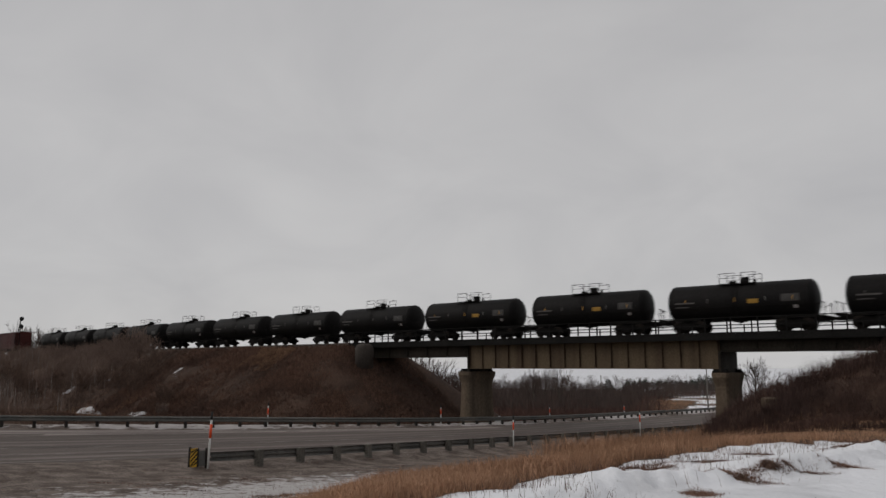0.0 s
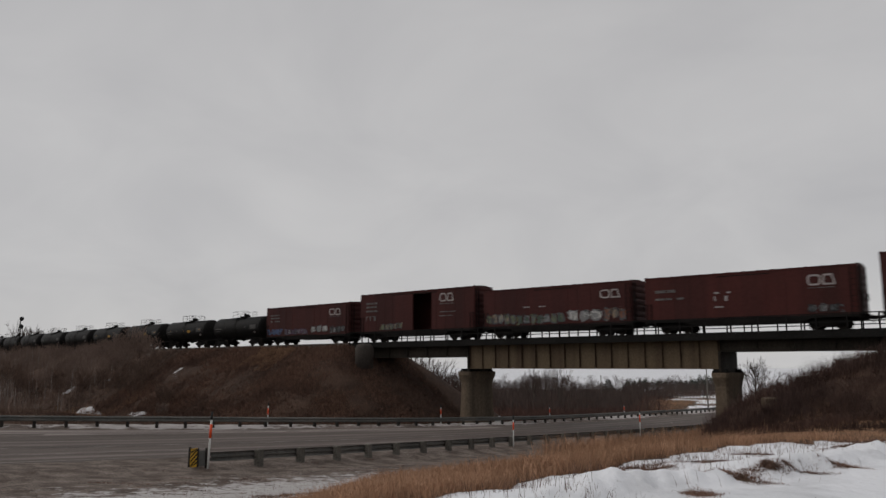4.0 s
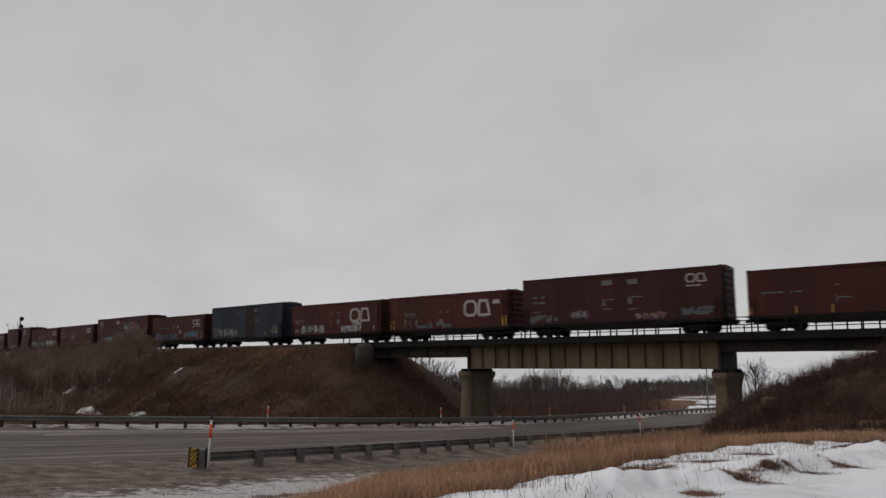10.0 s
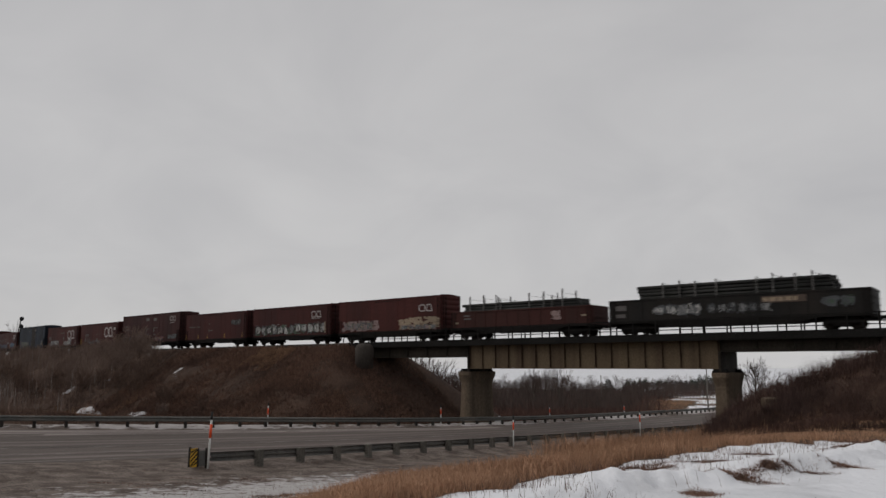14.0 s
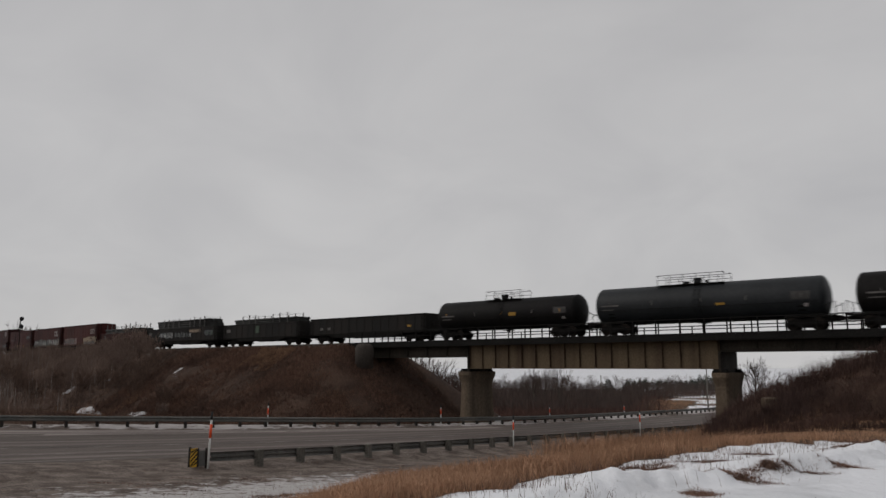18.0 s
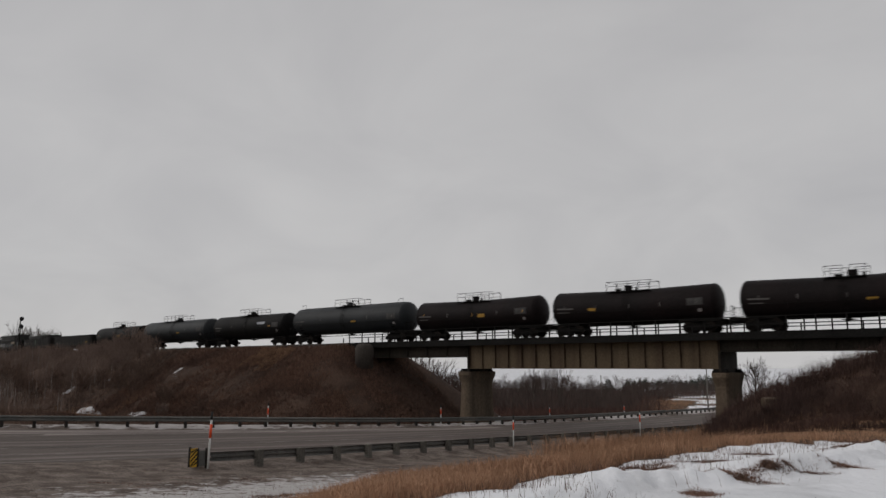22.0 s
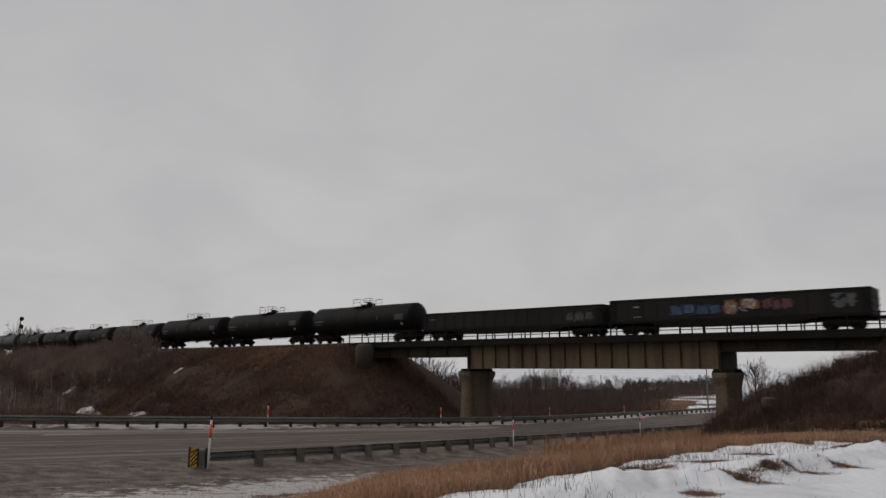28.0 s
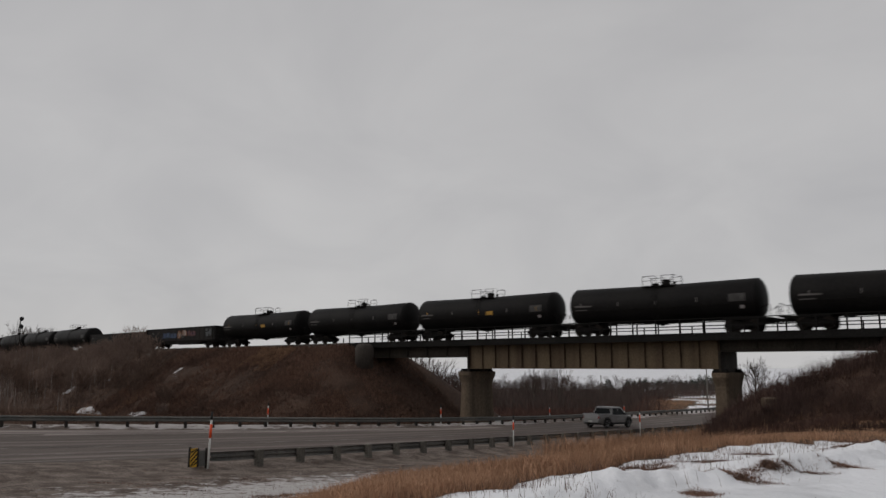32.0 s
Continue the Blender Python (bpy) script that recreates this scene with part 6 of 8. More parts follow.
    tank(-388.8, -407.7, 4.28, M_TANK_GREY, "long dark grey insulated tank car with a top walkway", R=1.60, fit="wide", seed=73, marks="dim", jacket=True)
    for i, (f, b) in enumerate(((-409.2, -424.5), (-425.9, -441.2), (-442.7, -457.9), (-459.6, -474.8))):
        tank(f, b, 4.0, M_TANK_BROWN, ("brown-black tank car with a bent-down middle and pale stencils", "brown-black tank car with a yellow panel near its front")[i % 2], R=1.53, sag=0.14, fit="wide" if i < 2 else "dome", seed=74 + i, marks=("amber", "front", "dim", "front")[i])
    for i, (f, b) in enumerate(((-476.5, -492.8), (-494.6, -510.9), (-512.6, -529.0))):
        tank(f, b, 4.15, M_TANK, ("black tank car with a grey data panel", "smooth black tank car with a railed dome", "black tank car with a railed dome")[i], R=1.60, fit="dome", seed=80 + i, marks="none")
    L = 20.7
    c = gondola(L, 2.72, M_GOND_BLK, "long empty black gondola with faint graffiti", posts=17)
    bars(c, L / 2 - 0.05 * L, Yg, [(2.0, 0.12, 0.6)], M_MARK_DIM)
    spray(c, L, 0.82, 0.96, 1.3, 2.2, Yg, ["slate"], 3, 55, "black")
    put_car(c, -530.7, -551.4)
    L = 20.0
    c = gondola(L, 2.92, M_GOND_BLK, "long black gondola with a row of blue and tan graffiti letters", posts=16)
    bars(c, L / 2 - 0.11 * L, Yg, [(2.2, 0.1, 0.5), (1.4, 0.05, 0.6)], M_MARK)
    spray(c, L, 0.27, 0.48, 1.35, 2.3, Yg, ["blue", "sky", "blue"], 4, 56, "blue")
    spray(c, L, 0.48, 0.62, 1.35, 2.6, Yg, ["tan", "pale"], 2, 57, "rust")
    spray(c, L, 0.63, 0.74, 1.5, 2.5, Yg, ["red", "violet"], 3, 58, "red")
    wash(c, L, 0.88, 0.95, 1.5, 2.6, Yg, "slate", 59, 20)
    put_car(c, -552.1, -572.1)
    for i, (f, b) in enumerate(((-573.7, -590.3), (-592.0, -608.3), (-609.9, -626.6), (-628.1, -644.9), (-646.7, -663.0))):
        tank(f, b, 4.2, M_TANK, ("black tank car with a yellow panel and railed dome", "black tank car with long pale stencils", "sooty black tank car with a railed dome")[i % 3], R=1.60, sag=0.08, fit="dome", seed=90 + i, marks=("amber", "none", "amber", "none", "none")[i])


build_train()


def train_run(t):
    """How far the train has gone, in metres, after t seconds."""
    return 19.94942 * t + 0.0039034 * ((t - 16) ** 2 - 256)


for car, q in TRAIN:
    car.matrix_basis = track_pose(q)



# ---- plants ----
def surface_z(x, y):
    """Ground or railway bank, whichever is higher (arrays)."""
    x, y = np.asarray(x, float), np.asarray(y, float)
    z = ground_z(x, y)
    # nearest place on the railway's arc
    cx, cy = TX + sin(TH0) / KAPPA, TY + cos(TH0) / KAPPA
    dx, dy = cx - x, cy - y
    th = np.arctan2(dx, dy)
    s = (th - TH0) / KAPPA
    lat = np.hypot(dx, dy) - 1 / KAPPA
    zb = bank_z(s, lat)
    return np.maximum(z, np.where(np.abs(lat) < 21, zb, -99))


def blades(x, y, z, h, w, lean, rng, droop=0.35):
    """Two-step tapering blades standing at the places given: vertices and triangles."""
    n = len(x)
    az, la = rng.uniform(0, 2 * pi, n), rng.uniform(0, 2 * pi, n)
    ux, uy = np.cos(az) * w / 2, np.sin(az) * w / 2
    lx, ly = np.cos(la) * lean * h, np.sin(la) * lean * h
    v = np.empty((n, 5, 3))
    for i, (sg, k, f) in enumerate(((-1, 0, 0), (1, 0, 0), (-0.7, 0.55, 0.35), (0.7, 0.55, 0.35), (0, 1, 1))):
        v[:, i, 0] = x + ux * sg + lx * f
        v[:, i, 1] = y + uy * sg + ly * f
        v[:, i, 2] = z + h * k * (1 - droop * lean * f)
    b = np.arange(n)[:, None] * 5
    t = np.stack([b + [0, 1, 2], b + [1, 3, 2], b + [2, 3, 4]], 1).reshape(-1, 3)
    return v.reshape(-1, 3), t


def join(parts):
    v, f, n = [], [], 0
    for a, b in parts:
        v.append(a)
        f.append(b + n)
        n += len(a)
    return np.vstack(v), np.vstack(f)


def grass_belt():
    rng = np.random.default_rng(11)
    n = 230000
    a = 1.5 + 58 * rng.beta(1.0, 1.25, n)
    far = lambda q: np.interp(q, [0, 8, 12, 16.8, 20, 25, 28, 37, 43, 62], [-9.0, -9.6, -13.0, -17.0, -18.2, -18.4, -18.9, -21.0, -21.7, -22.2])
    c0 = snow_edge(a) + 0.1
    c = far(a) + (c0 - far(a)) * rng.beta(1.25, 1.0, n)
    x, y = road_xy(a, c)
    keep = rng.random(n) < (0.35 + 0.65 * (bumps(x, y, 1.3, 3) > -0.2)) * np.clip(0.12 + (c - far(a)) / 2.6 + 0.5 * bumps(x, y, 0.8, 6), 0.05, 1)
    keep &= (y > 6) & (surface_z(x, y) - ground_z(x, y) < 0.25)
    x, y, a, c = x[keep], y[keep], a[keep], c[keep]
    mid = np.clip((c - far(a)) / 2.2, 0.3, 1) * np.interp(a, [0, 9, 16, 25, 40, 60], [0.50, 0.72, 0.85, 0.75, 1.05, 1.35]) * (1 - 0.75 * smooth01(a, 18, 30) * smooth01(c, -12, -7))
    h = rng.uniform(0.22, 0.62, len(x)) * mid * (1 + 0.3 * bumps(x, y, 1.9, 5))
    v, f = blades(x, y, surface_z(x, y) - 0.03, h, rng.uniform(0.006, 0.013, len(x)) * np.interp(a, [0, 10, 40], [0.8, 1.0, 1.9]), rng.uniform(0.1, 1.1, len(x)), rng)
    ob = new("tall_grass", stuff_mesh("tall_grass", v, f, M_STRAW))
    tagged(ob, "tall tawny dry grass bent along the ditch", "grass", kind="stuff")
    # a second stand climbs the foot of the railway bank
    n = 26000
    a, c = rng.uniform(36, 64, n), rng.uniform(-21.4, -9.5, n)
    x, y = road_xy(a, c)
    rise = surface_z(x, y) - ground_z(x, y)
    keep = (rise < 0.65 * rng.random(n) ** 0.5 + 0.1) & (rise > 0.0) | (c < -17.5) & (rise < 0.4)
    x, y = x[keep], y[keep]
    v, f = blades(x, y, surface_z(x, y) - 0.03, rng.uniform(0.35, 0.85, len(x)) * np.where(c[keep] < -17.5, 1.6, 1.0) * (1 + 0.3 * bumps(x, y, 1.9, 5)), rng.uniform(0.012, 0.026, len(x)), rng.uniform(0.1, 0.9, len(x)), rng)
    tagged(new("tall_grass", stuff_mesh("tall_grass", v, f, M_STRAW)), "tall tawny dry grass at the foot of the railway bank", "grass", kind="stuff")
    # thin stalks in the snow and on the verge
    n = 9000
    a = rng.uniform(2, 32, n)
    on_verge = rng.random(n) < 0.5
    c = np.where(on_verge, rng.uniform(-20, -10, n), snow_edge(a) + 0.2 + rng.exponential(1.1, n))
    x, y = road_xy(a, c)
    keep = (y > 5) & (bumps(x, y, 1.3, 9) > 0.0)
    x, y = x[keep], y[keep]
    h = rng.uniform(0.06, 0.34, len(x))
    v, f = blades(x, y, surface_z(x, y) - 0.01, h, rng.uniform(0.004, 0.009, len(x)), rng.uniform(0.1, 0.7, len(x)), rng)
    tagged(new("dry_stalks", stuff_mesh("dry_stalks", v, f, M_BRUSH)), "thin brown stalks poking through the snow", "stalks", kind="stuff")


grass_belt()


def verge_tufts():
    """Trodden tufts of dead turf showing through the thin snow beside the road."""
    rng = np.random.default_rng(17)
    ps = []
    for _ in range(170):
        a0, c0 = rng.uniform(2, 24), rng.uniform(-21.0, -10.5)
        x0, y0 = road_xy(a0, c0)
        if y0 < 15 or bumps(x0, y0, 2.6, 4) < -0.1:
            continue
        n = int(rng.uniform(30, 110))
        x, y = x0 + rng.normal(0, rng.uniform(0.12, 0.45), n), y0 + rng.normal(0, 0.07, n)
        a, c = road_ac(x, y)
        z = np.maximum(surface_z(x, y) + 0.04, np.where(c < -21, road_z(a) - 0.03, -99))
        ps.append(blades(x, y, z, rng.uniform(0.02, 0.10, n), rng.uniform(0.012, 0.03, n), rng.uniform(0.5, 2.0, n), rng, 0.38))
    v, f = join(ps)
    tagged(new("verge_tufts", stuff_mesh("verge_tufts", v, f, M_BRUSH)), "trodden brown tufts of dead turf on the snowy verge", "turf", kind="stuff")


verge_tufts()


def litter():
    """Flattened leaves and weeds that the snow left bare."""
    rng = np.random.default_rng(5)
    parts_ = []
    for x0, y0, lx, ly in LITTER:
        n = 260
        x, y = x0 + rng.normal(0, lx * 1.1, n), y0 + rng.normal(0, ly * 1.1 + 0.03, n)
        v, f = blades(x, y, surface_z(x, y) - 0.02, rng.uniform(0.02, 0.10, n), rng.uniform(0.005, 0.016, n), rng.uniform(0.6, 2.4, n), rng, 0.38)
        parts_.append((v, f))
        n = 9
        x, y = x0 + rng.normal(0, lx * 0.8, n), y0 + rng.normal(0, ly * 0.9 + 0.05, n)
        parts_.append(blades(x, y, surface_z(x, y) - 0.02, rng.uniform(0.06, 0.24, n), rng.uniform(0.004, 0.009, n), rng.uniform(0.2, 1.2, n), rng))
    v, f = join(parts_)
    tagged(new("leaf_litter", stuff_mesh("leaf_litter", v, f, M_LITTER)), "flattened brown weeds showing through the snow", "weeds", kind="stuff")


litter()


def brush_on_bank(name, label, s0, s1, l0, l1, n, hmin, hmax, material, seed, twigs=6, gate=-0.4, width=0.022, lean=(0.1, 0.7)):
    rng = np.random.default_rng(seed)
    s, l = rng.uniform(s0, s1, n), rng.uniform(l0, l1, n)
    th = TH0 + KAPPA * s
    x = TX - (np.sin(th) - sin(TH0)) / KAPPA - l * np.sin(th)
    y = TY - (np.cos(th) - cos(TH0)) / KAPPA - l * np.cos(th)
    keep = bumps(x, y, 2.3, seed) > gate
    a, c = road_ac(x, y)
    fc = far_c(a)
    keep &= ~((c < -21.0) & (c > fc - 4.6))
    if s1 < 20:
        rise = surface_z(x, y) - ground_z(x, y)
        keep &= ~((a < 64) & (c < -11.5) & (rise < 0.5)) | (rng.random(n) < 0.12)
    else:
        for d0, dl, ls, ll in DRIFTS:
            reach = 3.0 if hmax > 1.5 else 0.6
            keep &= (((s - d0) / (ls + reach * 0.25)) ** 2 + ((l - dl - reach) / (ll + reach)) ** 2 > 0.9) | (rng.random(n) < 0.22)
    x, y = x[keep], y[keep]
    hh = rng.uniform(hmin, hmax, len(x)) * (1 + 0.3 * bumps(x, y, 4.0, seed + 1))
    x, y, hh = np.repeat(x, twigs), np.repeat(y, twigs), np.repeat(hh, twigs)
    m = len(x)
    x, y = x + rng.normal(0, 0.14, m), y + rng.normal(0, 0.14, m)
    hh = hh * rng.uniform(0.6, 1.1, m)
    v, f = blades(x, y, surface_z(x, y) - 0.08, hh, rng.uniform(0.6, 1.3, m) * width, rng.uniform(*lean, m), rng)
    return tagged(new(name, stuff_mesh(name, v, f, material)), label, "brush", kind="stuff")


M_BRUSH_ORANGE = mat("rusty_dead_bracken", (0.290, 0.170, 0.105), 0.95, 0, 0.3, 0.5, 0, 10, (0.190, 0.115, 0.075), 0.5, rand=0.35, spec=0.1)
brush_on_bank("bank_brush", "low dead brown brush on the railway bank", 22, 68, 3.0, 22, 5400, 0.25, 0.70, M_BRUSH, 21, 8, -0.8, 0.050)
brush_on_bank("bank_brush", "low grey-brown scrub on the railway bank", 64, 172, 3.0, 22, 12500, 0.25, 0.75, M_SCRUB, 34, 8, -0.8, 0.050)
brush_on_bank("bank_brush", "dense dark dead brush on the railway bank", -46, 6, 2.6, 25, 12500, 0.35, 0.90, M_BRUSH_DARK, 22, 9, -0.9, 0.034, (0.3, 1.3))
brush_on_bank("bank_brush", "dark dead brush at the foot of the bank", -62, -6, 22, 34, 5200, 0.25, 0.60, M_BRUSH_DARK, 31, 8, -0.6, 0.028)
brush_on_bank("bracken", "patch of rusty dead bracken on the railway bank", 44.5, 51, 4.2, 8.6, 900, 0.3, 0.75, M_BRUSH_ORANGE, 23, 8, -0.5, 0.05)
brush_on_bank("bracken", "patch of rusty dead bracken at the bank's foot", 62, 80, 13, 22, 900, 0.3, 0.7, M_BRUSH_ORANGE, 24, 7, 0.1, 0.05)
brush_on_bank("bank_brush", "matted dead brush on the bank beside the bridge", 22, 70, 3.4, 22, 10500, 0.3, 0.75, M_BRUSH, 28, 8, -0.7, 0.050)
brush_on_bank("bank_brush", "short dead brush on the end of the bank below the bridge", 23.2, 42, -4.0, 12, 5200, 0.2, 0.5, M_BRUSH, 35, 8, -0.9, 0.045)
brush_on_bank("thicket", "tall grey-brown thicket of bare saplings", 74, 172, 4.5, 40, 4200, 1.0, 2.6, M_SAPLING, 25, 7, -0.35, 0.036, (0.05, 0.35))
brush_on_bank("thicket", "bushy clump of bare brown saplings", 81, 104, 3.4, 13, 2300, 1.7, 3.3, M_SAPLING, 26, 12, -0.9, 0.034, (0.05, 0.4))
brush_on_bank("thicket", "bare saplings at the embankment's shoulder", 106, 168, 3.2, 9, 1700, 1.4, 2.7, M_SAPLING, 27, 9, -0.3, 0.034, (0.05, 0.35))
M_PALEGRASS = mat("pale_dead_grass", (0.260, 0.205, 0.160), 0.95, 0, 0.3, 0.6, 0, 10, (0.165, 0.125, 0.098), 0.5, rand=0.35, spec=0.1)
brush_on_bank("foot_grass", "pale matted dead grass at the foot of the bank", 70, 165, 16.5, 40, 6500, 0.25, 0.65, M_PALEGRASS, 36, 7, -0.4, 0.045, (0.3, 1.1))
brush_on_bank("saplings", "slender pale trunks of young trees", 72, 160, 7, 38, 620, 2.4, 4.6, M_PALETRUNK, 29, 2, -0.6, 0.055, (0.0, 0.10))
brush_on_bank("twiggy_scrub", "fuzzy purplish scrub along the top of the bank", -46, -4, 2.6, 12, 4200, 0.8, 1.75, M_PURPLE, 33, 9, -0.5, 0.020)
brush_on_bank("verge_brush", "low dead brush between the road and the bank", 30, 120, 20, 42, 6500, 0.3, 1.0, M_SCRUB, 30, 7, -0.3, 0.045)


def tree_arrays(height, seed, spread=0.5, limbs=11, r0=None, thin=0.006, twigs=7, fine=3):
    """A bare tree: tapered trunk, limbs fanning upwards and many fine twigs, as three-sided prisms."""
    r = random.Random(seed)
    segs = []
    h, r0 = height, r0 or height * 0.018

    def run(p, d, length, rad, n, bend):
        pts = [p]
        for i in range(n):
            q = p + d * (length / n)
            segs.append((p, q, rad * (1 - 0.8 * i / n), rad * (1 - 0.8 * (i + 1) / n)))
            d = (d + Vector((r.uniform(-1, 1), r.uniform(-1, 1), r.uniform(0.1, 0.9))) * bend).normalized()
            p = q
            pts.append(p)
        return pts, d

    trunk, _ = run(Vector((0, 0, -0.02 * h)), Vector((r.uniform(-0.06, 0.06), r.uniform(-0.06, 0.06), 1)).normalized(), h * 0.95, r0, 5, 0.05)
    for i in range(limbs):
        f = 0.08 + 0.70 * (i + r.random()) / limbs
        k = min(int(f * 5), 4)
        p = trunk[k].lerp(trunk[k + 1], f * 5 - k)
        a = i * 2.4 + r.uniform(-0.4, 0.4)
        out = spread * r.uniform(0.55, 1.25)
        d = Vector((cos(a) * out, sin(a) * out, r.uniform(0.75, 1.0))).normalized()
        length = h * (0.98 - f) * r.uniform(0.62, 0.86)
        pts, e = run(p, d, length, r0 * (0.52 - 0.35 * f), 3, 0.13)
        for j in range(twigs):
            g = 0.25 + 0.75 * (j + r.random()) / twigs
            m = min(int(g * 3), 2)
            q = pts[m].lerp(pts[m + 1], g * 3 - m)
            d2 = (d * 0.8 + Vector((r.uniform(-1, 1), r.uniform(-1, 1), r.uniform(-0.1, 0.9))) * 0.7).normalized()
            tp, e2 = run(q, d2, length * r.uniform(0.22, 0.42), thin * 1.5, 2, 0.15)
            for _ in range(fine):
                s = tp[r.choice((1, 1, 2))]
                d3 = (d2 + Vector((r.uniform(-1, 1), r.uniform(-1, 1), r.uniform(-0.2, 0.8))) * 0.6).normalized()
                segs.append((s, s + d3 * length * r.uniform(0.10, 0.22), thin, thin * 0.6))
    k = len(segs)
    P = np.array([[*a] for a, b, _, _ in segs])
    Q = np.array([[*b] for a, b, _, _ in segs])
    R0 = np.maximum(np.array([x[2] for x in segs]), thin)
    R1 = np.maximum(np.array([x[3] for x in segs]), thin * 0.7)
    D = Q - P
    D /= np.linalg.norm(D, axis=1)[:, None] + 1e-9
    U = np.cross(D, np.array([0.31, 0.87, 0.38]))
    U /= np.linalg.norm(U, axis=1)[:, None] + 1e-9
    W = np.cross(D, U)
    v = np.empty((k, 6, 3))
    for i in range(3):
        c, s = cos(2 * pi * i / 3), sin(2 * pi * i / 3)
        o = U * c + W * s
        v[:, i] = P + o * R0[:, None]
        v[:, 3 + i] = Q + o * R1[:, None]
    b = np.arange(k)[:, None] * 6
    f = np.stack([b + [0, 1, 4, 3], b + [1, 2, 5, 4], b + [2, 0, 3, 5]], 1).reshape(-1, 4)
    top = v[:, :, 2].max()
    v *= height / top
    return v.reshape(-1, 3), f


def lone_tree(label, x, y, height, seed, limbs=11, spread=0.5):
    z = float(surface_z(x, y))
    t = thing("bare_tree", label, "tree", "bare trees", at=pose(x, y, z))
    v, f = tree_arrays(height, seed, spread, limbs, height * 0.020, height * 0.0020)
    # the stout pieces are trunk, the fine ones crown
    k = len(f) // 3
    thick = np.linalg.norm(v.reshape(k, 6, 3)[:, 0] - v.reshape(k, 6, 3)[:, 1], axis=1) > height * 0.012
    for nm, sel, ma in (("trunk", thick, M_BARK), ("crown", ~thick, M_TWIG)):
        vv = v.reshape(k, 6, 3)[sel].reshape(-1, 3)
        b = np.arange(int(sel.sum()))[:, None] * 6
        ff = np.stack([b + [0, 1, 4, 3], b + [1, 2, 5, 4], b + [2, 0, 3, 5]], 1).reshape(-1, 4)
        if len(ff):
            part(nm, stuff_mesh(nm, vv, ff, ma), None, t)
    return t


def shrub(s, lat, h, seed, spread=0.75, tone=0):
    """A bare many-stemmed bush on the railway bank."""
    x, y, _ = track(s, lat)
    t = thing("bare_shrub", "dark tangled bare shrub on the railway bank" if tone else "bare brown shrub on the railway bank", "shrub", "bank shrubs", at=pose(x, y, float(surface_z(x, y)) - 0.1))
    ps = []
    for i in range(3):
        v, f = tree_arrays(h * (1.0, 0.85, 0.7)[i], seed * 7 + i, spread, 12, h * 0.010, 0.013, 7, 4)
        ps.append((v + np.array([(0, 0.5, -0.45)[i] * h * 0.35, (0, -0.3, 0.35)[i] * h * 0.3, 0]), f))
    v, f = join(ps)
    part("crown", stuff_mesh("crown", v, f, {0: M_SAPLING, 1: M_SCRUB, 2: M_PURPLE}[tone]), None, t)


for i, (q, l, h, dark) in enumerate(((84.5, 4.6, 4.6, 0), (80.6, 4.8, 4.2, 0), (88.0, 5.0, 4.0, 0), (77.5, 5.4, 3.6, 0), (91.5, 5.4, 3.6, 0), (82.5, 7.2, 4.2, 0), (87.0, 7.8, 4.0, 0), (94.0, 7.4, 3.4, 0), (74.6, 6.4, 3.0, 0), (78.5, 9.0, 3.8, 0),
                                     (71.0, 7.8, 2.4, 1), (69.5, 9.2, 2.8, 1), (68.0, 10.6, 3.0, 1), (66.4, 12.0, 3.0, 1), (64.8, 13.4, 2.6, 1), (72.5, 10.4, 3.4, 1), (70.5, 12.4, 3.2, 1), (75.0, 12.6, 3.4, 1), (80.0, 13.4, 3.6, 1), (85.0, 14.5, 3.4, 1), (90.0, 13.0, 3.6, 1), (96.0, 15.0, 3.8, 1), (102.0, 14.0, 4.0, 1), (108.0, 12.5, 4.0, 1), (116.0, 12.0, 4.2, 1), (112.0, 6.0, 3.2, 0),
                                     (54.0, 15.0, 3.0, 1), (52.0, 16.5, 1.8, 0), (57.0, 14.0, 2.2, 1))):
    shrub(q, l, h, 200 + i, tone=dark)
# bushes whose tops make the right bank's fuzzy outline
for i, (q, l, h) in enumerate(((-8.0, 4.0, 0.9), (-10.0, 6.0, 0.9), (-12.0, 3.6, 0.9), (-12.0, 9.5, 0.8), (-9.0, 10.0, 0.8))):
    shrub(q, l, h, 300 + i, 0.7, 2)


